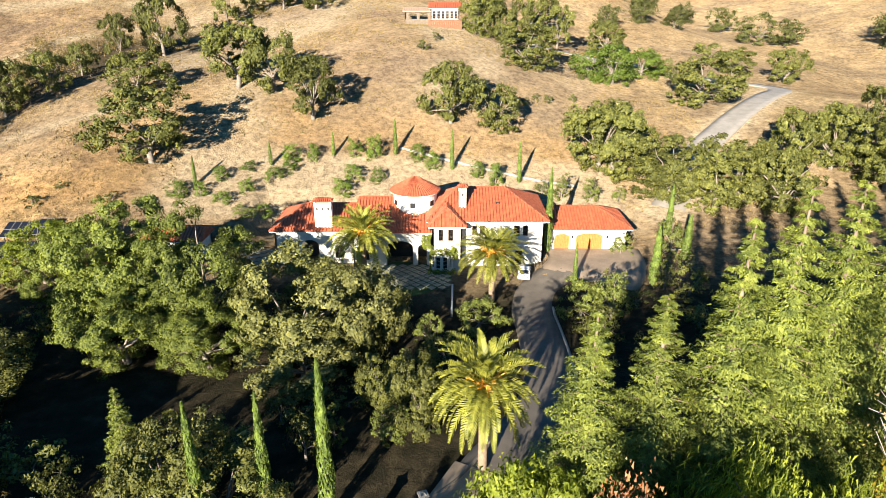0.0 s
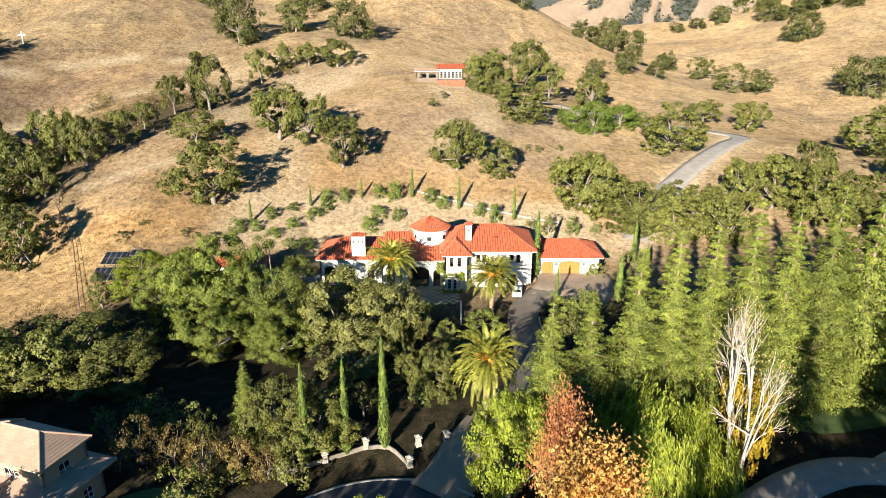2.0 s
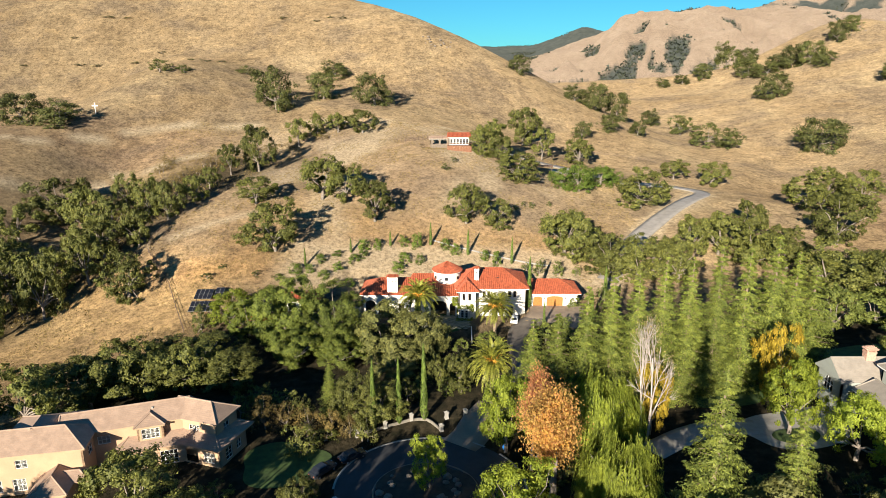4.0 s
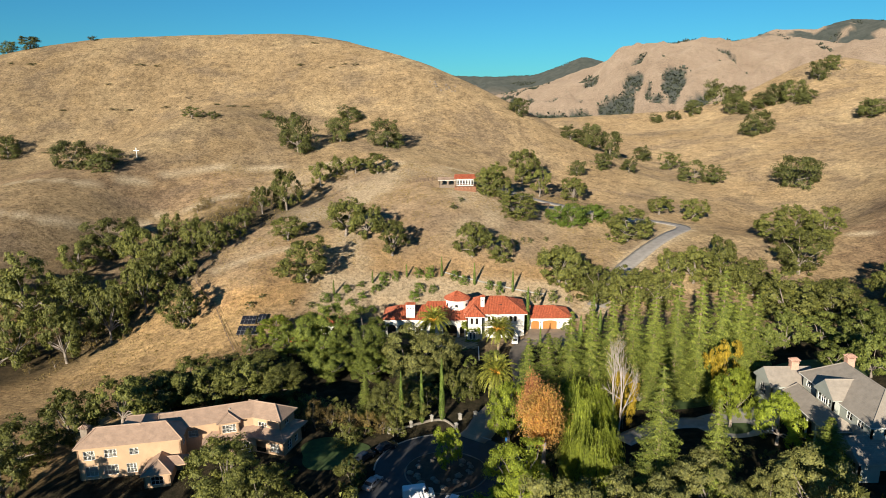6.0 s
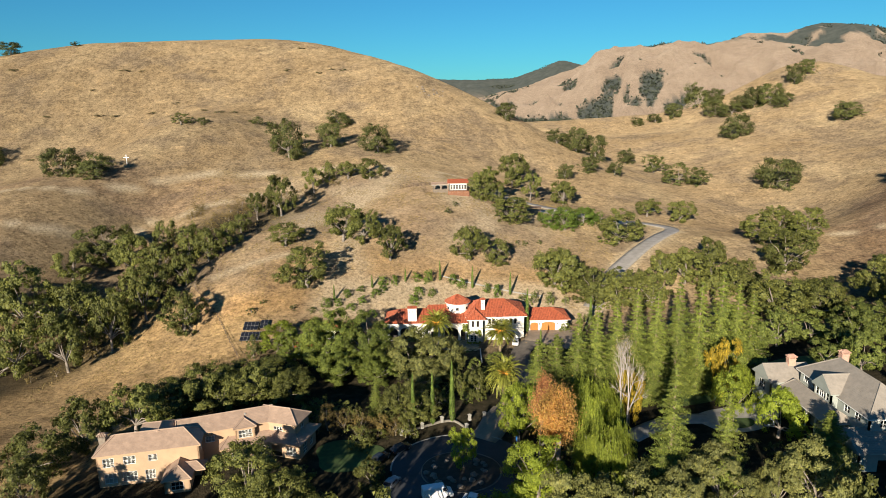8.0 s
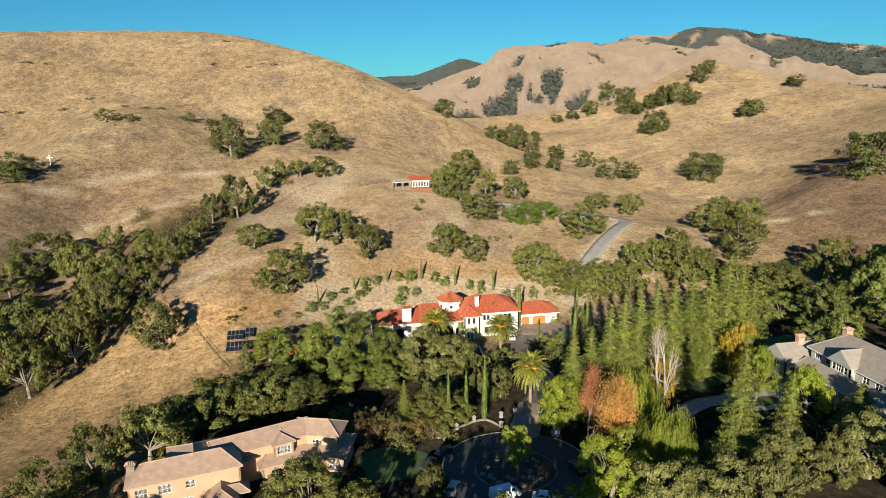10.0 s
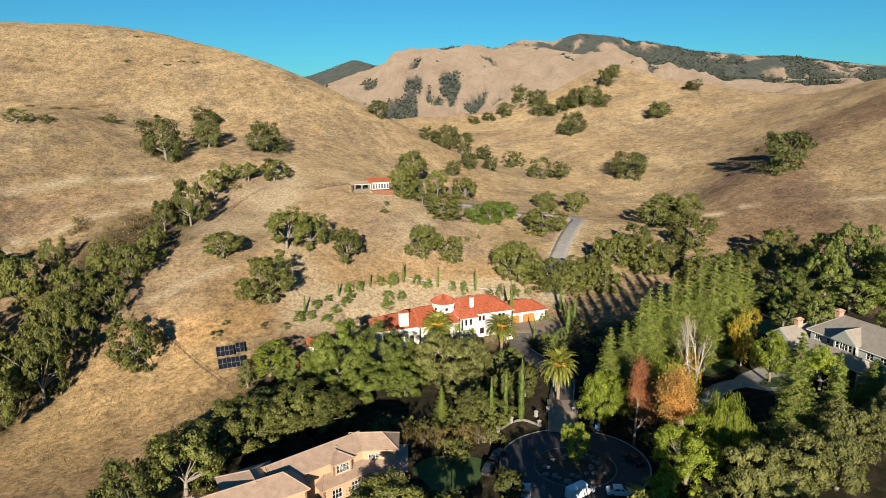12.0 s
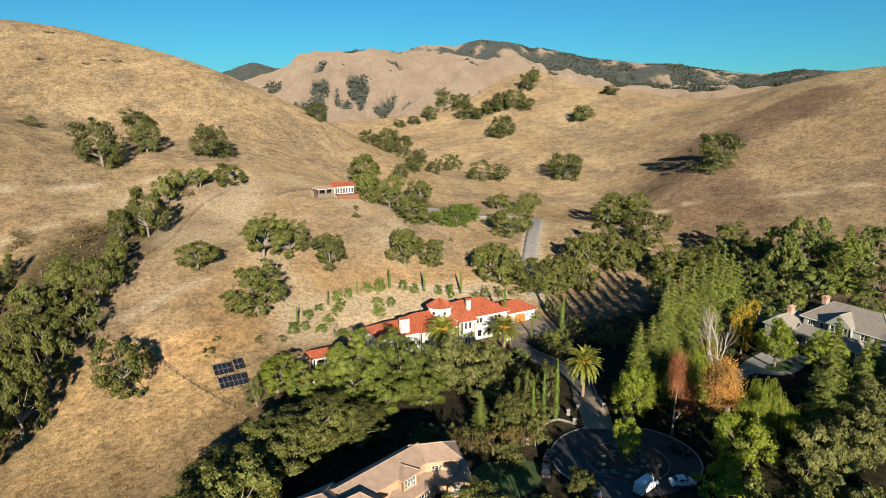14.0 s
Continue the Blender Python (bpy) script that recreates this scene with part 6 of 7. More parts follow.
def fence(pts, gap, tall, rails, mat, label, post=0.13):
    c, w = along(pts, gap)
    t = thing("fence", label, "fence")
    z = ground_z(c[:, 0], c[:, 1])
    top = [Vector((x, y, k)) for (x, y), k in zip(c, z)]
    bm = bmesh.new()
    add_box(bm, -post / 2, post / 2, -post / 2, post / 2, -0.4, tall)
    me = bpy.data.meshes.new("post")
    bm.to_mesh(me)
    bm.free()
    me.materials.append(mat)
    for p in top:
        o = under("post", me, t)
        o.location = p
    for h in rails:
        for p, q in zip(top, top[1:]):
            rv, rf = [], []
            tube(rv, rf, p + Vector((0, 0, tall * h)), q + Vector((0, 0, tall * h)), 0.05, 0.05, 4)
            under("rail", mesh_np("rail", np.array(rv), np.array(rf), mat), t)
    return t


fence([(-94.6, 120.4), (-88, 112), (-82.6, 104.8), (-76.3, 93.7), (-69.9, 82.4)], 2.4, 1.3, (0.45, 0.95), WOOD_DARK, "dark wooden post and rail fence on the slope")
fence([(-23.7, 221.5), (-39.3, 218), (-57.9, 204), (-72, 174), (-84.3, 155), (-93.5, 135), (-96.5, 126), (-94.6, 120.8)], 3.4, 1.4, (0.5, 0.95), WOOD_GREY, "weathered post and rail fence along the gully")
fence([(-26, 203), (-18, 204.5), (-9, 205), (-3, 204.5)], 1.6, 1.7, (0.25, 0.55, 0.9), WOOD_DARK, "dark timber fence behind the hilltop house")
fence([(24, 171), (31, 171.5), (37, 174), (42, 180)], 1.8, 1.3, (0.3, 0.6, 0.95), WOOD_DARK, "dark rail fence round the hillside terrace")
fence([(62, 254), (84, 256), (105, 244), (112, 222)], 3.5, 1.2, (0.5, 0.95), WOOD_GREY, "weathered rail fence along the gravel road")


# ---- solar panels ----
def solar_row(x, y, n, label):
    """Panels two high on a tilted rack."""
    t = thing("solar_array", label, "solar panels", "ground solar arrays")
    cell = bmesh.new()
    add_box(cell, -0.53, 0.53, -0.94, 0.94, 0, 0.04)
    me = bpy.data.meshes.new("panel")
    cell.to_mesh(me)
    cell.free()
    me.materials.append(PANEL_BLACK)
    rv, rf = [], []
    for a, b in (((-0.54, -0.95), (0.54, -0.95)), ((0.54, -0.95), (0.54, 0.95)), ((0.54, 0.95), (-0.54, 0.95)), ((-0.54, 0.95), (-0.54, -0.95))):
        tube(rv, rf, (*a, 0.02), (*b, 0.02), 0.026, 0.026, 4)
    rim = mesh_np("panel_frame", np.array(rv), np.array(rf), CONCRETE)
    tilt = radians(22)
    for i in range(n):
        for s in (-0.98, 0.98):
            o = under("panel", me, t)
            o.matrix_basis = pose(i * 1.12, s * math.cos(tilt), 1.15 + s * math.sin(tilt), 22, 0, 0)
            under("panel_frame", rim, o)
    for i in range(0, n, 2):
        box_part("leg", i * 1.12 - 0.05, i * 1.12 + 0.05, 1.15, 1.25, -0.8, 1.6, METAL_DARK, t)
        box_part("leg", i * 1.12 - 0.05, i * 1.12 + 0.05, -1.25, -1.15, -1.2, 0.66, METAL_DARK, t)
    t.matrix_basis = pose(x, y, height(x + 3, y) + 0.1, 0, 0, 2)


solar_row(-71.3, 96.6, 4, "black solar panels on a low frame in dry grass")
solar_row(-66.2, 97.2, 2, "two black solar panels on a low frame")
solar_row(-71.0, 91.4, 6, "long row of black solar panels in dry grass")


# ---- small buildings ----
def cabana():
    h = thing("garden_cabana", "small white garden building with an orange tile roof", "cabana")
    z = height(-42.5, 94.5) - 0.3
    facade(h, (-47.0, 92.5), (-38.5, 92.5), z, z + 3.0, [(0.8, 2.8, 0.3, 2.3, "window"), (4.0, 6.4, 0.1, 2.4, "arch")], STUCCO, WOOD_DARK)
    facade(h, (-38.5, 92.5), (-38.5, 97.5), z, z + 3.0, [], STUCCO)
    facade(h, (-38.5, 97.5), (-47.0, 97.5), z, z + 3.0, [], STUCCO)
    facade(h, (-47.0, 97.5), (-47.0, 92.5), z, z + 3.0, [(1.6, 3.2, 0.8, 2.2, "window")], STUCCO, WOOD_DARK)
    hip_roof(h, -47.0, -38.5, 92.5, 97.5, z + 3.05, z + 4.4, TILE_RED, left=0.2, right=0.2)


cabana()
shed = thing("garden_shed", "small shed with a red tile roof under the oaks", "shed")
sz = height(-50.5, 84.5)
facade(shed, (-53.0, 83.0), (-48.5, 83.0), sz - 0.3, sz + 2.4, [(1.5, 2.6, 0.3, 2.3, "blind")], STUCCO)
facade(shed, (-48.5, 83.0), (-48.5, 86.5), sz - 0.3, sz + 2.4, [], STUCCO)
facade(shed, (-48.5, 86.5), (-53.0, 86.5), sz - 0.3, sz + 2.4, [], STUCCO)
facade(shed, (-53.0, 86.5), (-53.0, 83.0), sz - 0.3, sz + 2.4, [], STUCCO)
hip_roof(shed, -53.0, -48.5, 83.0, 86.5, sz + 2.45, sz + 3.5, TILE_RED, left=0.2, right=0.2, over=0.35)


# ---- cars ----
def car(x, y, turn, paint, label, length=4.6, tall=1.5, van=False):
    t = thing("van" if van else "car", label, "van" if van else "car")
    L, W = length / 2, 0.9 if not van else 1.0
    prof = [(-L, 0.35), (-L, 0.85), (-L * 0.93, tall * 0.63), (-L * 0.72, tall * 0.66), (-L * 0.50, tall), (L * 0.18, tall), (L * 0.50, tall * 0.66), (L * 0.94, tall * 0.55), (L, 0.7), (L, 0.35)]
    if van:
        prof = [(-L, 0.35), (-L, tall * 0.93), (-L * 0.96, tall), (L * 0.42, tall), (L * 0.66, tall * 0.58), (L * 0.95, tall * 0.47), (L, 0.75), (L, 0.35)]
    bm = bmesh.new()
    a = [bm.verts.new((k, -W + (0.16 if z > tall * 0.7 else 0.0), z)) for k, z in prof]
    b = [bm.verts.new((k, W - (0.16 if z > tall * 0.7 else 0.0), z)) for k, z in prof]
    bm.faces.new(a)
    bm.faces.new(b[::-1])
    for i in range(len(a)):
        j = (i + 1) % len(a)
        bm.faces.new((a[j], a[i], b[i], b[j]))
    bmesh.ops.recalc_face_normals(bm, faces=bm.faces[:])
    bmesh.ops.bevel(bm, geom=bm.edges[:], offset=0.07, segments=2, affect="EDGES")
    part("body", bm, paint, t)
    glass = [(-L * 0.68, -L * 0.50), (-L * 0.44, -L * 0.02), (0.03 * L, 0.36 * L)] if not van else [(L * 0.30, L * 0.56)]
    for s in (-1, 1):
        for g0, g1 in glass:
            bm = bmesh.new()
            y0, y1 = s * (W - 0.035), s * (W - 0.14)
            q = [(g0, y0, tall * 0.67), (g1, y0, tall * 0.67), (min(g1, L * 0.2) if not van else g1 - 0.25, y1 - s * 0.0, tall * 0.93), (max(g0 + 0.1, -L * 0.46) if not van else g0, y1, tall * 0.93)]
            bm.faces.new([bm.verts.new((p[0], p[1] + s * 0.03, p[2])) for p in q])
            part("side_window", bm, PANEL_BLACK, t, "dark side window")
    for k0, k1 in (((L * 0.485, tall * 0.69), (L * 0.21, tall * 0.97)), ((-L * 0.70, tall * 0.69), (-L * 0.515, tall * 0.97))):
        if van and k0[0] < 0:
            continue
        if van:
            k0, k1 = (L * 0.65, tall * 0.61), (L * 0.45, tall * 0.96)
        n = 0.03 if k0[0] > 0 else -0.03
        bm = bmesh.new()
        bm.faces.new([bm.verts.new(p) for p in ((k0[0] + n, -W + 0.16, k0[1] + 0.02), (k0[0] + n, W - 0.16, k0[1] + 0.02), (k1[0] + n, W - 0.24, k1[1] + 0.02), (k1[0] + n, -W + 0.24, k1[1] + 0.02))])
        part("windscreen", bm, PANEL_BLACK, t, "dark windscreen")
    for sx in (-0.62, 0.64):
        for sy in (-1, 1):
            bm = bmesh.new()
            bmesh.ops.create_cone(bm, cap_ends=True, segments=16, radius1=0.34, radius2=0.34, depth=0.24, matrix=Matrix.Translation((sx * L, sy * (W - 0.06), 0.34)) @ pose(0, 0, 0, 90, 0, 0))
            bmesh.ops.bevel(bm, geom=[e for e in bm.edges if e.calc_face_angle(0) > 1], offset=0.04, segments=2, affect="EDGES")
            tyre = part("wheel", bm, RUBBER, t, "black rubber tyre")
            bm = bmesh.new()
            bmesh.ops.create_cone(bm, cap_ends=True, segments=12, radius1=0.2, radius2=0.18, depth=0.27, matrix=Matrix.Translation((sx * L, sy * (W - 0.05), 0.34)) @ pose(0, 0, 0, 90, 0, 0))
            part("rim", bm, CAR_SILVER, tyre, "silver wheel rim")
    for sy in (-0.62, 0.62):
        box_part("headlight", L - 0.04, L + 0.012, sy * W - 0.14, sy * W + 0.14, 0.62, 0.76, TRIM_WHITE, t, "clear headlight")
        box_part("tail_light", -L - 0.012, -L + 0.04, sy * W - 0.12, sy * W + 0.12, 0.66, 0.82, TILE_RED, t, "red tail light")
    t.matrix_basis = pose(x, y, height(x, y) + 0.08, 0, 0, turn)
    return t


car(-6.3, 6.0, -25, CAR_WHITE, "white compact sport utility car parked on the street", 4.6, 1.68)
car(-12.9, 8.4, 12, CAR_WHITE, "white panel van parked on the turning circle", 5.6, 2.4, van=True)
car(-20.2, 26.6, 40, CAR_DARK, "dark sedan parked along the kerb")
car(-24.2, 22.6, 52, CAR_DARK, "dark sedan parked behind another car")
car(-21.4, 12.6, 62, CAR_SILVER, "grey sedan parked on the street")
car(3.0, 14.5, 100, CAR_DARK, "dark car parked in the shade", 4.5, 1.6)
car(12.6, 89.0, 80, CAR_WHITE, "white car parked beside the villa wall", 4.5, 1.5)
car(53.6, 21.5, 70, CAR_WHITE, "white car parked in the drive court", 4.5, 1.5)

# ---- small things ----
bins = thing("wheeled_bin", "blue plastic wheeled bin by the kerb", "bin")
bm = bmesh.new()
add_poly_prism(bm, [(-0.26, -0.3, 0.08), (0.26, -0.3, 0.08), (0.3, -0.36, 1.0), (-0.3, -0.36, 1.0)], (0, 0.66, 0))
bmesh.ops.recalc_face_normals(bm, faces=bm.faces[:])
part("tub", bm, BIN_BLUE, bins)
box_part("lid", -0.33, 0.33, -0.42, 0.36, 1.0, 1.08, BIN_BLUE, bins, "", 0.02)
for sx in (-0.27, 0.27):
    bm = bmesh.new()
    bmesh.ops.create_cone(bm, cap_ends=True, segments=12, radius1=0.12, radius2=0.12, depth=0.08, matrix=Matrix.Translation((sx, 0.3, 0.12)) @ pose(0, 0, 0, 0, 90, 0))
    part("wheel", bm, RUBBER, bins)
bins.matrix_basis = pose(4.6, 29.2, height(4.6, 29.2) + 0.1, 0, 0, 30)

cross = thing("hill_cross", "tall white wooden cross standing on the hillside", "cross")
box_part("upright", -0.18, 0.18, -0.18, 0.18, -0.5, 4.6, TRIM_WHITE, cross)
box_part("crossbar", -1.3, 1.3, -0.15, 0.15, 3.0, 3.4, TRIM_WHITE, cross)
cross.matrix_basis = pose(-164.4, 231.1, height(-164.4, 231.1), 0, 0, 8)


def boulder(x, y, s, seed, group="boulders on the island", label="grey-brown boulder on the soil"):
    bm = bmesh.new()
    bmesh.ops.create_icosphere(bm, subdivisions=2, radius=1)
    for v in bm.verts:
        k = noise.noise(v.co * 1.3 + Vector((seed * 3.1, seed * 1.7, 0)))
        v.co *= 1 + 0.45 * k
        v.co.z *= 0.7
    me = bpy.data.meshes.new("boulder")
    bm.to_mesh(me)
    bm.free()
    me.materials.append(ROCK)
    o = tagged(new("boulder", me), label, "boulder", group)
    o.matrix_basis = pose(x, y, height(x, y) + s * 0.35, 0, 0, seed * 47) @ Matrix.Diagonal((s, s, s, 1))


for k in range(26):
    g = 2 * math.pi * k / 26 + random.uniform(-0.1, 0.1)
    q = random.uniform(3.0, 6.9)
    boulder(CX - 0.6 + q * math.cos(g), CY - 1.5 + q * math.sin(g) * 0.95, random.uniform(0.3, 0.75), k)
for k in range(16):
    x, y = -10 + random.uniform(-9, 9), 354 + random.uniform(-5, 5)
    boulder(x, y, random.uniform(0.35, 0.9), 40 + k, "rocks on the ridge", "weathered rock outcrop in dry grass")
for k in range(14):
    x, y = random.uniform(350, 385), random.uniform(520, 560)
    boulder(x, y, random.uniform(0.4, 1.0), 60 + k, "rocks on the ridge", "weathered rock outcrop in dry grass")


def pergola(x, y, w, d, tall):
    """A dark timber frame of posts, beams and rafters."""
    t = thing("pergola", "dark brown timber pergola on the hillside terrace", "pergola")
    for sx in (-1, 1):
        for sy in (-1, 0, 1):
            box_part("post", sx * w / 2 - 0.1, sx * w / 2 + 0.1, sy * d / 2 - 0.1, sy * d / 2 + 0.1, -0.8, tall, WOOD_DARK, t)
        box_part("beam", sx * w / 2 - 0.08, sx * w / 2 + 0.08, -d / 2 - 0.4, d / 2 + 0.4, tall, tall + 0.24, WOOD_DARK, t)
    for k in range(11):
        v = -d / 2 + d * k / 10
        box_part("rafter", -w / 2 - 0.5, w / 2 + 0.5, v - 0.06, v + 0.06, tall + 0.245, tall + 0.42, WOOD_DARK, t)
    t.matrix_basis = pose(x, y, height(x, y), 0, 0, -12)


pergola(34.5, 190.0, 6.4, 4.6, 2.5)
disc("terrace", 44.0, 197.0, 4.6, CONCRETE, "pale concrete terrace beside the pergola", 0.12, sx=1.3)

# ---- vines on the bay ----
def vine(boxes, count, label):
    rng = np.random.default_rng(8)
    ps, ns = [], []
    for x0, x1, y0, y1, z0, z1 in boxes:
        n = int(count * (x1 - x0 + 0.3) * (z1 - z0 + 0.3))
        p = rng.uniform((x0, y0, z0), (x1, y1, z1), (n, 3))
        p += np.stack([np.sin(p[:, 2] * 3) * 0.1, np.cos(p[:, 0] * 4) * 0.08, np.sin(p[:, 0] * 5) * 0.15], -1)
        ps.append(p)
        ns.append(unit(rng.normal(size=(n, 3)) * 0.6 + np.array([0, -1.0, 0.5])))
    v, f = cards(rng, np.concatenate(ps), np.concatenate(ns), 0.13)
    t = thing("climbing_vine", label, "vine")
    under("leaves", mesh_np("leaves", v, f, LEAF["maple"]), t)


vine([(-2.1, -1.4, 90.7, 91.1, 1.6, 6.0), (-1.9, 1.7, 89.7, 90.3, 4.6, 5.5), (1.4, 2.2, 90.6, 91.1, 3.5, 5.5), (-3.4, -1.9, 92.7, 93.1, 4.5, 6.9), (-2.3, 1.9, 89.2, 89.9, 1.5, 2.3)], 90, "green vine climbing round the bay window")

# ---- planting ----
plant("palm", -11.7, 85.3, 12.2, 5.0)
plant("palm", 7.0, 81.6, 10.8, 5.0)
plant("palm", 3.4, 43.5, 12.6, 4.4)
# hill: oak
plant("oak", -277.5, 299.4, 13.3, 10.5, "far")
plant("oak", -187.9, 214.1, 12.8, 10.3, "far")
plant("oak", -171.5, 214.0, 10.9, 9.6, "far")
plant("oak", -88.4, 255.8, 20.7, 11.6, "far")
plant("oak", -68.4, 275.6, 13.7, 9.0, "far")
plant("oak", -68.8, 318.3, 9.4, 9.0, "far")
plant("oak", -40.3, 263.0, 16.0, 10.4, "far")
plant("oak", 41.7, 350.6, 10.9, 7.4, "far")
plant("oak", 77.2, 346.7, 10.1, 8.7, "far")
plant("oak", 90.4, 344.8, 17.0, 10.6, "far")
plant("oak", 107.5, 357.8, 16.8, 9.0, "far")
plant("oak", 143.1, 401.2, 11.8, 8.3, "far")
plant("oak", 68.4, 280.5, 9.0, 5.7, "far")
plant("oak", 88.4, 302.0, 9.8, 7.0, "far")
plant("oak", 107.4, 310.2, 9.7, 5.8, "far")
plant("oak", 238.2, 421.6, 19.0, 13.6, "far")
plant("oak", 272.9, 537.6, 15.4, 12.4, "far")
plant("oak", 277.0, 511.5, 12.7, 11.9, "far")
plant("oak", 293.3, 504.1, 19.2, 13.0, "far")
plant("oak", 302.2, 492.2, 18.3, 12.7, "far")
plant("oak", 304.1, 471.8, 12.3, 9.8, "far")
plant("oak", 338.5, 518.0, 18.4, 9.2, "far")
plant("oak", 357.7, 531.5, 14.0, 8.6, "far")
plant("oak", 209.3, 576.2, 8.2, 8.2, "far")
plant("oak", 226.9, 573.5, 9.3, 8.2, "far")
plant("oak", 246.7, 576.5, 15.2, 10.0, "far")
plant("oak", 275.9, 589.6, 24.9, 14.8, "far")
plant("oak", 314.2, 399.1, 14.2, 14.0, "far")
plant("oak", 202.1, 287.4, 17.9, 14.3, "far")
plant("oak", 289.5, 516.6, 13.3, 12.0, "far")
plant("oak", 289.3, 576.8, 14.6, 11.7, "far")
plant("oak", 218.8, 176.8, 20.2, 15.3, "far")
plant("oak", 379.1, 432.3, 10.4, 10.4, "far")
plant("oak", -340.0, 410.0, 8.5, 7.5, "far")
plant("oak", -322.0, 408.0, 9.0, 8.5, "far")
plant("bush", -276.0, 412.0, 3.4, 4.2, "far")
# hill: bush
plant("bush", -151.9, 274.6, 6.5, 7.3, "far")
plant("bush", -139.8, 276.5, 3.7, 4.1, "far")
plant("bush", -115.5, 300.9, 4.7, 5.2, "far")
plant("bush", 152.7, 364.9, 13.0, 9.2, "far")
plant("bush", 153.0, 322.3, 14.7, 11.1, "far")
plant("bush", 162.4, 313.4, 12.6, 9.1, "far")
# spots: shrub
plant("shrub", -320.1, 381.1, 1.2, 3.4, "far")
plant("shrub", -304.2, 378.8, 1.2, 4.0, "far")
plant("shrub", -227.1, 380.4, 1.1, 4.6, "far")
plant("shrub", -215.0, 381.0, 1.1, 3.1, "far")
plant("shrub", -242.7, 363.4, 1.0, 3.0, "far")
plant("shrub", -183.5, 352.5, 1.0, 3.2, "far")
plant("shrub", -196.5, 345.0, 1.2, 4.3, "far")
plant("shrub", -221.7, 344.9, 1.0, 4.3, "far")
plant("shrub", -158.1, 334.8, 1.0, 3.4, "far")
plant("shrub", -142.4, 315.3, 1.1, 3.5, "far")
plant("shrub", -135.3, 321.2, 1.0, 3.0, "far")
plant("shrub", -119.3, 301.9, 1.2, 3.4, "far")
plant("shrub", -111.8, 379.0, 1.4, 3.7, "far")
plant("shrub", -88.4, 373.0, 1.0, 2.7, "far")
plant("shrub", -79.9, 376.3, 1.1, 2.4, "far")
plant("shrub", -71.7, 375.5, 1.1, 2.7, "far")
plant("shrub", -264.4, 341.8, 1.0, 3.2, "far")
plant("shrub", -256.5, 303.9, 0.9, 2.7, "far")
plant("shrub", -106.1, 406.1, 1.1, 3.5, "far")
plant("shrub", -231.5, 345.1, 0.8, 3.8, "far")
# upper: oak
plant("oak", 9.8, 188.1, 11.9, 6.1, "mid")
plant("oak", 14.1, 201.1, 13.3, 6.8, "mid")
plant("oak", 33.2, 251.2, 18.1, 9.5, "mid")
plant("oak", 38.7, 224.9, 13.8, 6.1, "mid")
plant("oak", 57.4, 232.4, 12.2, 8.3, "mid")
plant("oak", 21.3, 169.8, 11.0, 9.0, "mid")
plant("oak", 65.8, 162.5, 15.0, 10.4, "big")
plant("oak", 96.5, 216.8, 8.8, 6.6, "mid")
plant("oak", 110.5, 209.4, 10.9, 7.3, "mid")
plant("oak", 16.4, 182.6, 10.8, 5.3, "mid")
# upper: shrub
plant("shrub", 39.3, 176.1, 7.4, 5.5, "mid")
plant("shrub", 45.7, 174.6, 10.6, 6.1, "mid")
plant("shrub", 55.8, 183.7, 7.7, 6.3, "mid")
plant("shrub", 61.8, 187.9, 6.0, 4.5, "mid")
# spur: oak
plant("oak", 1.6, 136.6, 12.7, 7.6, "mid")
plant("oak", 11.5, 136.3, 10.1, 5.5, "mid")
plant("oak", -46.5, 145.8, 14.7, 8.5, "mid")
plant("oak", -37.6, 144.3, 13.4, 6.7, "mid")
plant("oak", -27.7, 134.7, 12.9, 6.9, "mid")
plant("oak", -55.5, 117.0, 15.2, 10.2, "big")
plant("oak", -67.6, 142.3, 8.9, 7.7, "mid")
plant("oak", -92.2, 101.2, 13.4, 7.5, "mid")
plant("oak", 31.6, 126.9, 13.9, 9.3, "mid")
# gully: oak
plant("oak", -77.6, 183.1, 17.9, 7.5, "mid")
plant("oak", -86.8, 177.4, 11.8, 5.1, "mid")
plant("oak", -89.3, 160.7, 7.8, 4.0, "mid")
plant("oak", -62.1, 223.6, 9.9, 4.5, "mid")
plant("oak", -53.1, 224.1, 8.8, 5.5, "mid")
plant("oak", -41.5, 221.6, 10.2, 7.5, "mid")
plant("oak", -68.0, 212.0, 12.0, 5.5, "mid")
plant("oak", -95.5, 138.5, 12.5, 6.6, "mid")
plant("oak", -103.8, 143.2, 13.4, 5.6, "mid")
plant("oak", -111.2, 133.9, 14.2, 6.7, "mid")
plant("oak", -99.2, 124.6, 11.4, 5.3, "mid")
plant("oak", -145.1, 161.1, 15.9, 10.9, "big")
plant("oak", -148.7, 143.6, 13.0, 7.8, "mid")
plant("oak", -129.8, 151.4, 17.3, 8.9, "mid")
plant("oak", -146.8, 108.9, 25.2, 10.9, "big")
plant("oak", -130.1, 108.6, 21.0, 10.1, "big")
plant("oak", -136.2, 85.4, 18.1, 8.3, "mid")
plant("oak", -121.5, 86.3, 17.2, 7.0, "mid")
plant("oak", -118.5, 106.8, 14.9, 7.8, "mid")
plant("oak", -107.7, 110.0, 15.0, 5.7, "mid")
plant("oak", -89.9, 147.8, 9.5, 5.2, "mid")
plant("oak", -121.1, 163.5, 12.2, 5.1, "mid")
plant("oak", -156.3, 112.0, 14.6, 8.0, "mid")
plant("oak", -113.4, 96.3, 17.7, 6.0, "mid")
plant("oak", -108.4, 121.4, 12.2, 7.4, "mid")
plant("oak", -116.0, 124.5, 12.7, 6.3, "mid")
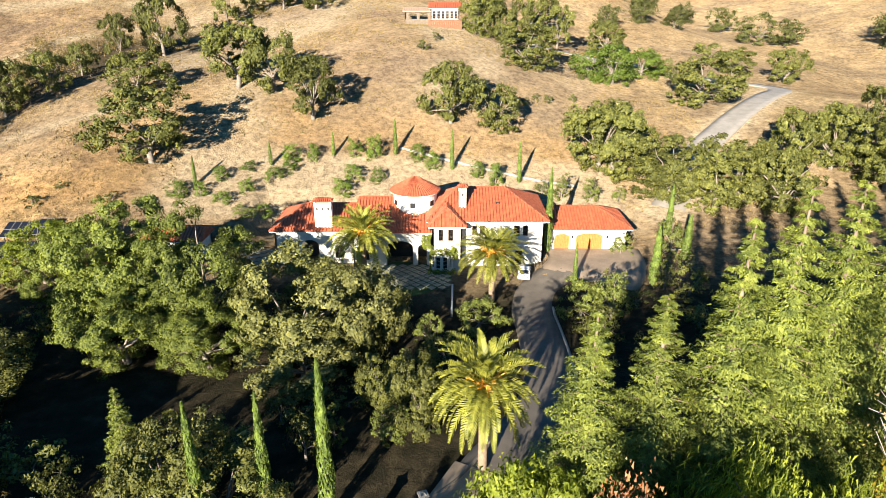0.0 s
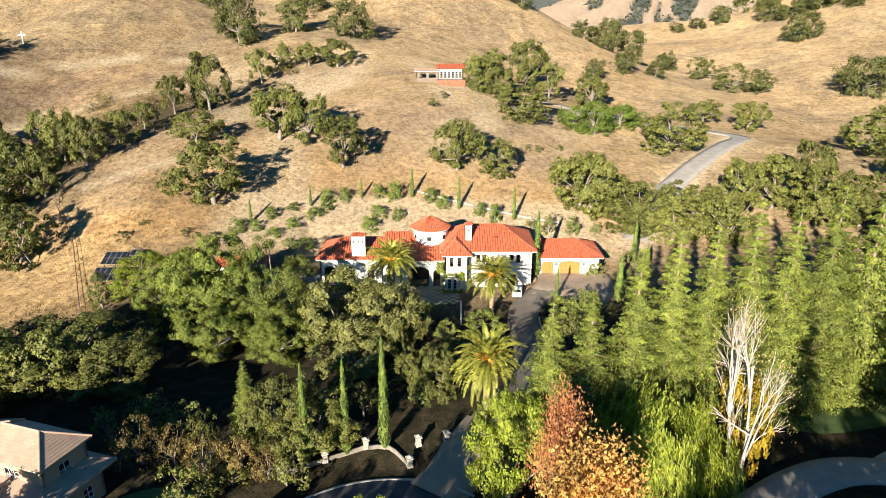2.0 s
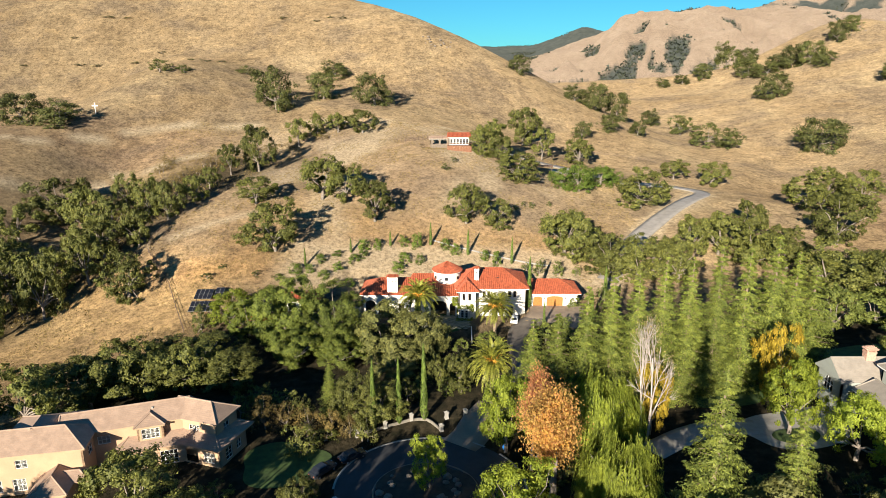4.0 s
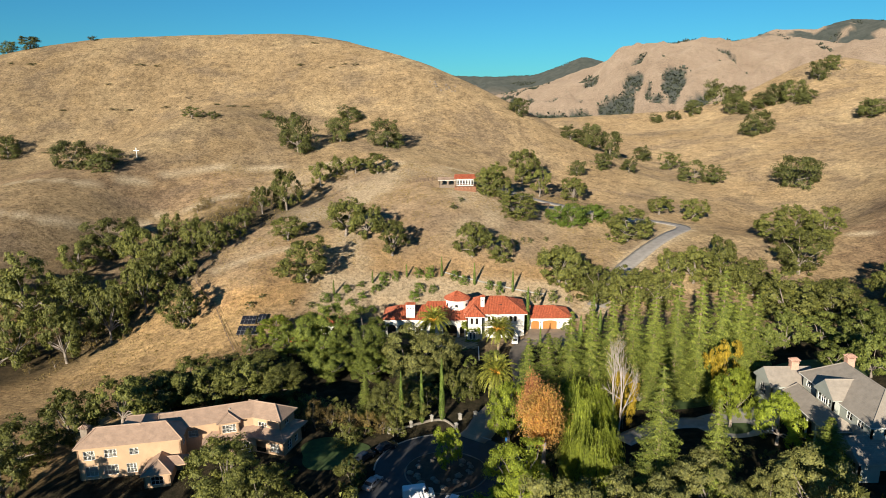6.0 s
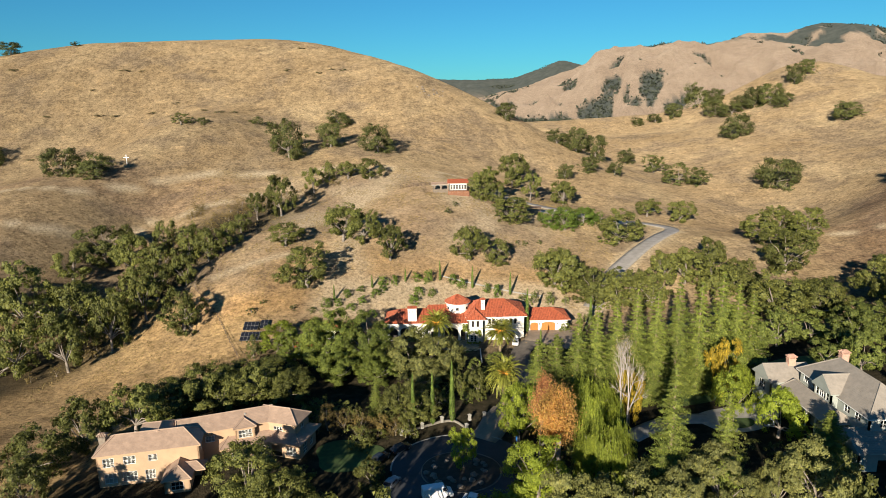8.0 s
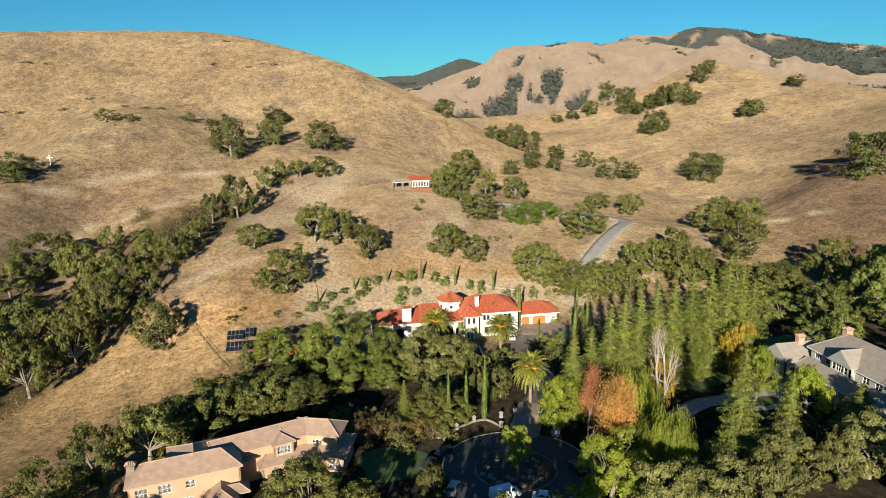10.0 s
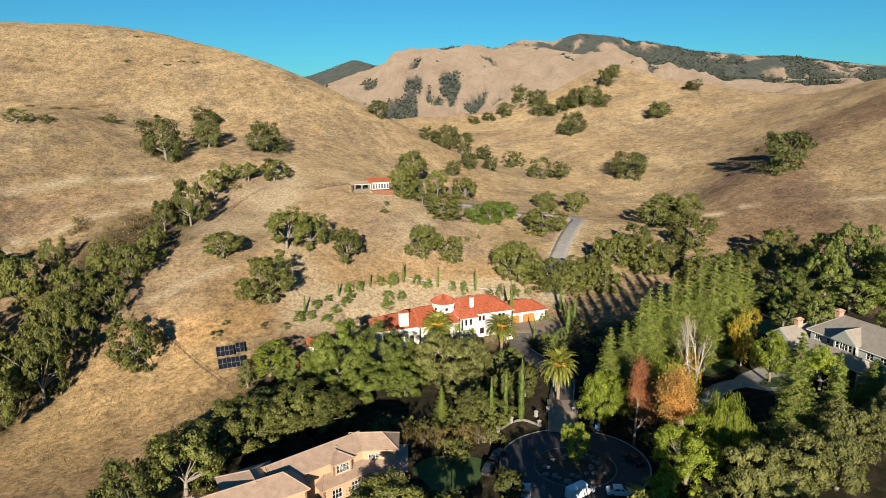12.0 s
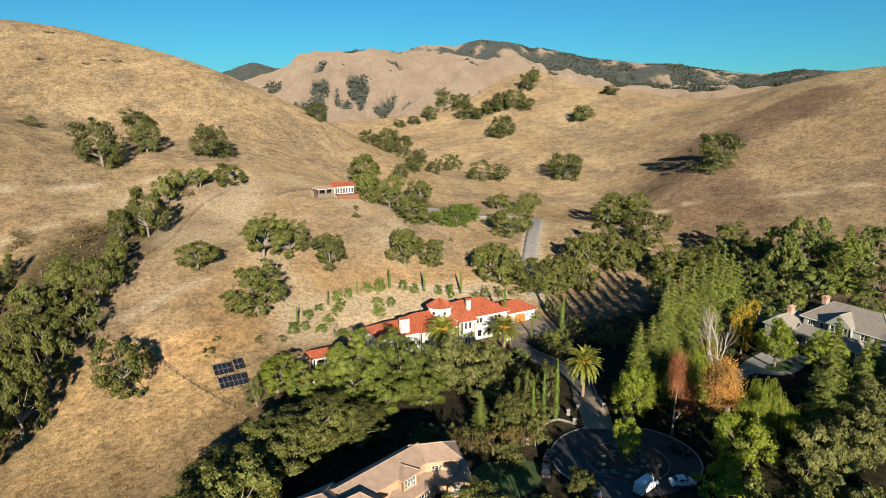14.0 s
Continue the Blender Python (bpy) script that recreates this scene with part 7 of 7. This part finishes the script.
# front: oak
plant("oak", -92.9, 23.7, 10.3, 7.5, "mid")
plant("oak", -86.3, 30.7, 12.4, 6.8, "mid")
plant("oak", -78.5, 35.2, 11.6, 7.0, "mid")
plant("oak", -72.7, 45.1, 10.5, 6.7, "mid")
plant("oak", -64.4, 51.0, 9.7, 6.4, "mid")
plant("oak", -57.9, 53.6, 10.5, 5.9, "mid")
plant("oak", -88.4, 11.8, 10.2, 5.8, "mid")
plant("oak", -52.3, 55.3, 7.5, 4.0, "mid")
plant("oak", -21.0, 37.8, 9.6, 5.0, "near")
# front: bush
plant("bush", -64.8, 81.3, 7.8, 3.4, "far")
# front: brush
plant("brush", -36.6, 35.4, 6.4, 3.0, "near")
plant("brush", -28.8, 33.8, 5.5, 3.2, "near")
plant("brush", -32.9, 35.3, 5.6, 2.4, "near")
plant("brush", -21.5, 33.2, 4.5, 2.4, "near")
plant("brush", -38.6, 34.0, 4.6, 2.0, "near")
plant("brush", -24.8, 33.6, 5.3, 2.4, "near")
# front: oak
plant("oak", -6.1, 53.9, 6.7, 2.9, "near")
plant("oak", -2.2, 49.3, 7.5, 3.3, "near")
# back: oak
plant("oak", 34.3, 123.8, 14.5, 8.5, "big")
plant("oak", 43.6, 116.9, 9.2, 7.5, "big")
plant("oak", 56.2, 114.7, 12.1, 8.9, "big")
plant("oak", 61.6, 109.5, 12.1, 6.5, "big")
# right: oak
plant("oak", 128.0, 167.0, 13.0, 8.6, "big")
plant("oak", 139.0, 174.0, 14.5, 9.2, "big")
plant("oak", 149.0, 168.0, 13.0, 8.4, "big")
plant("oak", 140.0, 161.0, 10.5, 7.0, "big")
plant("oak", 79.5, 126.0, 13.5, 7.6, "big")
plant("oak", 89.0, 128.0, 15.5, 8.2, "big")
plant("oak", 86.0, 118.0, 14.0, 7.8, "big")
plant("oak", 96.5, 121.0, 12.5, 6.8, "big")
plant("oak", 121.3, 135.1, 16.3, 10.1, "big")
plant("oak", 98.5, 100.5, 16.0, 10.9, "big")
plant("oak", 138.6, 105.9, 15.8, 10.0, "big")
plant("oak", 70.0, 123.2, 13.4, 6.7, "mid")
plant("oak", 43.5, 116.5, 12.0, 7.2, "big")
plant("oak", 50.5, 111.5, 11.0, 6.8, "big")
plant("oak", 131.7, 90.4, 13.3, 7.8, "mid")
plant("oak", 111.0, 96.1, 13.1, 7.7, "mid")
# right: olive
plant("olive", 135.4, 81.4, 17.4, 8.7, "mid")
plant("olive", 134.3, 53.9, 15.6, 8.8, "mid")
plant("olive", 123.7, 39.1, 10.6, 7.2, "mid")
plant("olive", 112.1, 53.9, 10.8, 8.5, "mid")
plant("olive", 103.8, 68.4, 11.6, 6.9, "mid")
plant("olive", 93.6, 28.3, 9.3, 6.4, "mid")
plant("olive", 91.6, 48.5, 10.5, 5.3, "mid")
plant("olive", 131.9, 69.6, 21.9, 9.5, "mid")
plant("olive", 138.2, 65.8, 14.3, 6.2, "mid")
plant("olive", 122.0, 70.3, 16.4, 7.1, "mid")
plant("olive", 155.1, 57.4, 14.5, 8.3, "mid")
plant("olive", 87.3, 55.7, 6.8, 5.4, "mid")
# right: redwood
plant("redwood", 123.9, 50.7, 22.7, 5.9, "mid")
# front: redwood
plant("redwood", -26.4, 42.4, 10.6, 2.2, "near")
# low: oak
plant("oak", -47.0, 9.6, 11.6, 7.8, "near")
plant("oak", -39.6, 4.6, 10.2, 6.4, "near")
# low: pale_oak
plant("pale_oak", 30.6, -6.4, 11.1, 6.5, "near")
plant("pale_oak", 45.8, -6.9, 12.6, 6.4, "near")
plant("pale_oak", 39.2, -7.5, 8.8, 3.8, "near")
# right: olive
plant("olive", 85.7, 75.2, 10.9, 6.3, "mid")
plant("olive", 98.3, 79.0, 8.1, 7.3, "mid")
plant("olive", 108.4, 73.0, 12.1, 7.8, "mid")
plant("olive", 78.1, 88.1, 9.3, 5.1, "mid")
plant("olive", 76.1, 68.4, 10.0, 4.6, "mid")
plant("olive", 97.2, 64.5, 7.3, 4.5, "mid")
# right: oak
plant("oak", 103.3, 107.1, 9.2, 10.3, "big")
plant("oak", 115.9, 103.5, 11.0, 10.1, "big")
plant("oak", 97.3, 118.5, 9.5, 6.9, "mid")
# low: oak
plant("oak", -56.7, 57.0, 10.2, 11.4, "near")
plant("oak", -69.0, 50.9, 11.0, 8.8, "near")
plant("oak", -78.1, 48.1, 8.9, 9.9, "near")
plant("oak", -48.8, 54.7, 7.4, 6.7, "near")
plant("oak", -17.5, 38.2, 7.7, 5.5, "near")
plant("shrub", -38.2, 15.6, 3.6, 2.4, "yard")
plant("oak", -25.0, 11.7, 6.2, 3.0, "near")
# yard: shrub
plant("shrub", 18.4, 74.8, 6.3, 4.1, "yard")
plant("shrub", 22.3, 74.0, 6.8, 3.0, "yard")
plant("shrub", 36.8, 94.3, 7.3, 3.2, "yard")
plant("shrub", 4.8, 72.5, 5.3, 4.4, "yard")
plant("shrub", -1.7, 68.0, 4.8, 2.1, "yard")
plant("shrub", -3.8, 55.5, 5.0, 2.9, "yard")
plant("shrub", -1.3, 49.8, 4.3, 1.9, "yard")
plant("shrub", -5.0, 48.5, 3.7, 1.9, "yard")
plant("shrub", 19.0, 116.1, 3.7, 1.6, "yard")
plant("shrub", 22.7, 115.5, 4.9, 2.2, "yard")
plant("shrub", 28.0, 114.8, 4.5, 2.1, "yard")
plant("shrub", 33.4, 114.7, 3.5, 1.6, "yard")
plant("shrub", -26.3, 110.4, 2.6, 2.2, "yard")
plant("shrub", -35.1, 104.8, 2.4, 2.5, "yard")
plant("shrub", 29.2, 95.6, 3.5, 2.3, "yard")
plant("shrub", -10.3, 48.7, 3.7, 1.6, "yard")
# garden: shrub
plant("shrub", -47.6, 108.7, 2.8, 2.2, "near")
plant("shrub", -41.6, 114.3, 2.5, 2.0, "near")
plant("shrub", -37.2, 117.5, 2.0, 1.8, "near")
plant("shrub", -43.9, 109.6, 2.5, 1.6, "near")
plant("shrub", -39.7, 108.0, 2.2, 1.9, "near")
plant("shrub", -36.3, 111.8, 2.5, 1.9, "near")
plant("shrub", -32.6, 108.5, 2.2, 2.0, "near")
plant("shrub", -32.1, 116.0, 2.2, 2.2, "near")
plant("shrub", -29.7, 118.5, 2.7, 1.7, "near")
plant("shrub", -29.8, 121.5, 3.4, 2.0, "near")
plant("shrub", -25.6, 122.5, 3.2, 1.7, "near")
plant("shrub", -17.8, 125.0, 3.2, 1.9, "near")
plant("shrub", -13.8, 124.5, 4.5, 2.3, "near")
plant("shrub", -17.3, 118.0, 3.0, 2.1, "near")
plant("shrub", -18.8, 113.7, 3.3, 2.4, "near")
plant("shrub", -12.7, 118.0, 2.8, 1.6, "near")
plant("shrub", -5.0, 124.4, 3.5, 1.8, "near")
plant("shrub", -1.9, 122.2, 3.8, 1.9, "near")
plant("shrub", 6.8, 121.1, 3.1, 1.6, "near")
plant("shrub", 10.3, 119.1, 4.2, 1.9, "near")
# dry: shrub
plant("shrub", -52.1, 105.5, 1.5, 2.0, "far")
plant("shrub", -58.2, 106.0, 1.6, 1.3, "far")
plant("shrub", -68.6, 109.2, 1.3, 1.5, "far")
plant("shrub", -71.6, 104.9, 1.9, 1.7, "far")
plant("shrub", -5.1, 166.4, 2.7, 2.0, "far")
plant("shrub", -1.8, 174.6, 2.1, 1.5, "far")
plant("shrub", 18.9, 147.9, 1.7, 1.3, "far")
plant("shrub", 25.0, 151.6, 1.7, 1.3, "far")
plant("shrub", 31.4, 155.0, 1.8, 1.2, "far")
plant("shrub", 21.9, 151.1, 1.6, 1.1, "far")
plant("shrub", 5.8, 109.6, 1.6, 1.0, "far")
# cyp: cypress
plant("cypress", 17.1, 96.0, 14.2, 0.7, "near")
plant("cypress", 19.5, 84.8, 7.2, 0.4, "near")
plant("cypress", 31.1, 84.5, 9.4, 0.8, "near")
plant("cypress", 38.9, 93.2, 7.7, 0.8, "near")
plant("cypress", 38.9, 102.1, 9.2, 0.6, "near")
plant("cypress", -17.7, 35.5, 13.3, 0.6, "near")
plant("cypress", -13.4, 37.4, 12.7, 0.6, "near")
plant("cypress", -9.0, 38.4, 14.8, 0.7, "near")
# gcyp: cypress
plant("cypress", -45.5, 111.8, 5.5, 0.4, "near")
plant("cypress", -33.4, 119.6, 4.6, 0.4, "near")
plant("cypress", -21.9, 124.0, 4.8, 0.4, "near")
plant("cypress", -9.6, 125.5, 7.3, 0.5, "near")
plant("cypress", 1.8, 122.2, 8.1, 0.5, "near")
plant("cypress", 14.9, 119.7, 8.3, 0.5, "near")


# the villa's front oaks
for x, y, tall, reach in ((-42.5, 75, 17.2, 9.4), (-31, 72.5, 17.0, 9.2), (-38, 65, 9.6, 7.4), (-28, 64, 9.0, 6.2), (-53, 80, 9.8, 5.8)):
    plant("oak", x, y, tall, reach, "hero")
for x, y, tall, reach in ((-17.5, 67.5, 13.6, 8.4), (-11.0, 65.5, 12.0, 7.4), (-15.5, 59.5, 8.0, 6.4)):
    plant("pale_oak", x, y, tall, reach)
plant("maple", -59, 85, 10.0, 6.0)
# the redwood row
for x, y, tall, reach in ((9, 32.3, 21, 4.7), (13, 32.5, 21.5, 4.7), (18, 34, 25.5, 4.9), (23, 37.5, 26.5, 4.9), (28, 40, 26, 5.0), (33, 41.5, 28, 4.9), (38, 42.5, 27, 5.1), (43.5, 44, 29, 5.0), (49, 45, 28, 5.2), (54.4, 46.1, 29.6, 5.2), (58.5, 46.5, 26.5, 5.1), (62.3, 47, 23.4, 5.0)):
    plant("redwood", x, y, tall, reach, "hero" if x < 48 else "near")
plant("redwood", 25.0, -0.6, 23.8, 4.6)
plant("redwood", 33.1, -2.2, 18.4, 3.3)
plant("redwood", 56.0, 6.5, 10.5, 4.6)
# pale oaks south of the willow
for x, y, tall, reach in ((7, -9, 11, 5.6), (15, -10, 11.5, 6.4), (22.5, -12, 11, 5.5)):
    plant("pale_oak", x, y, tall, reach)
# street and court trees
plant("willow", 18.6, 25.3, 14.6, 7.4)
plant("willow", 16.7, 6.2, 12.0, 6.0)
plant("bare", 25.4, 24.1, 20.7, 6.0)
plant("gold", 28.0, 28.5, 12.5, 3.0)
plant("gold", 51.1, 36.1, 15.0, 3.6)
plant("rust", 7.4, 20.2, 16.6, 3.3)
plant("orange", 8.3, 8.7, 16.8, 4.0)
plant("maple", 4.6, 28.7, 13.6, 5.3)
plant("maple", -7.6, 18.6, 8.6, 2.9)
plant("maple", 3.6, 1.2, 12.0, 5.8)
plant("maple", 48.1, 24.6, 12.4, 4.8)
plant("maple", 52.5, 15.6, 9.8, 5.0)

# brush along the gully, and dark shrubs under the garden trees
dice = random.Random(21)
for ax, ay, bx, by, n, wide in ((-150, 100, -118, 150, 26, 16), (-118, 150, -92, 196, 24, 9), (-92, 196, -58, 222, 12, 6), (-150, 170, -108, 188, 16, 9), (-128, 84, -112, 128, 14, 8)):
    for k in range(n):
        t = (k + dice.random()) / n
        plant("brush", ax + (bx - ax) * t + dice.uniform(-wide, wide), ay + (by - ay) * t + dice.uniform(-wide, wide), dice.uniform(2.2, 5.0), dice.uniform(1.8, 3.8), "far")
for x0, x1, y0, y1, n in ((-20, -8, 44, 56, 6), (-8, 6, 50, 76, 9), (-60, -46, 60, 74, 6), (-30, -18, 26, 34, 7), (8, 22, 12, 30, 9), (16, 40, 58, 84, 16), (30, 62, 40, 72, 14), (16, 48, -2, 16, 12), (-44, -28, 36, 46, 6)):
    for k in range(n):
        x, y = dice.uniform(x0, x1), dice.uniform(y0, y1)
        if near_line(np.array([x]), np.array([y]), DRIVE)[0] > 5.5 and math.hypot(x - CX, y - CY) > 17:
            plant("olive", x, y, dice.uniform(2.4, 6.0), dice.uniform(1.8, 3.6), "under")

# unseen oaks added south of the street to shade it and the houses
for x, y, tall, reach in ((-30, -16, 15, 7), (-22, -20, 17, 7.5), (-14, -25, 18, 8), (-38, -24, 15, 7), (-2, -42, 17, 8), (-20, -38, 17, 8), (-86, -12, 16, 7), (-74, -15, 16, 6), (-62, -18, 15, 6), (54, -28, 27, 9), (64, -33, 28, 10), (46, -27, 24, 8)):
    plant("oak", x, y, tall, reach, "mid")


# ---- far woods and dry grass, too many to count ----
def scatter(name, x, y, size, mat, label, category, rng, per=1, up=0.35, upright=False):
    n = len(x)
    z = ground_z(x, y)
    c = np.repeat(np.stack([x, y, z], -1), per, 0)
    s = np.repeat(size, per)
    c = c + rng.normal(size=c.shape) * s[:, None] * np.array([0.45, 0.45, 0.25]) * (per > 1)
    c[:, 2] += s * up
    if upright:
        nrm = unit(rng.normal(size=c.shape) * np.array([1, 1, 0.15]))
        al = unit(np.array([0, 0, 1.0]) + rng.normal(size=c.shape) * 0.35)
        v, f = cards(rng, c, nrm, s * 0.6, al, 1.0)
    else:
        v, f = cards(rng, c, unit(rng.normal(size=c.shape) + np.array([0, -0.3, 0.7])), s * 0.6)
    return tagged(new(name, mesh_np(name, v, f, mat)), label, category, kind="stuff")


rng = np.random.default_rng(5)
bx, by = rng.uniform(-0.1, 1.12, 160000), rng.uniform(1150, 4200, 160000)
wx, wy = np.sin(bx) * by, np.cos(bx) * by - 60
keep = wooded(wx, wy) > WOODS + 0.01
wx, wy = wx[keep][:34000], wy[keep][:34000]
scatter("far_woods", wx, wy, rng.uniform(4.5, 9.5, len(wx)), LEAF["woods"], "dark oak woods, haze-tinted, in the gullies of the far mountain", "woods", rng, per=2)
gx, gy = rng.uniform(-125, 60, 60000), rng.uniform(60, 235, 60000)
open_grass = (gy > 100 + 0.05 * gx) | ((gx < -66) & (gy > 45 - 0.4 * (gx + 66)))
open_grass &= ~((gy < 127) & (gx > -50) & (gx < 34)) & (near_line(gx, gy, ROAD_UP) > 4) & (fbm(gx / 9, gy / 9, 3, 77) > 0.46)
gx, gy = gx[open_grass][:26000], gy[open_grass][:26000]
STRAW = foliage("straw", (0.20, 0.142, 0.078), (0.34, 0.25, 0.138), (1.2, 1.1, 0.8), trans=0.12, rough=0.95)
scatter("dry_grass", gx, gy, rng.uniform(0.16, 0.40, len(gx)), STRAW, "tufts of dry golden grass on the slopes", "grass", rng, per=2, up=0.3, upright=True)
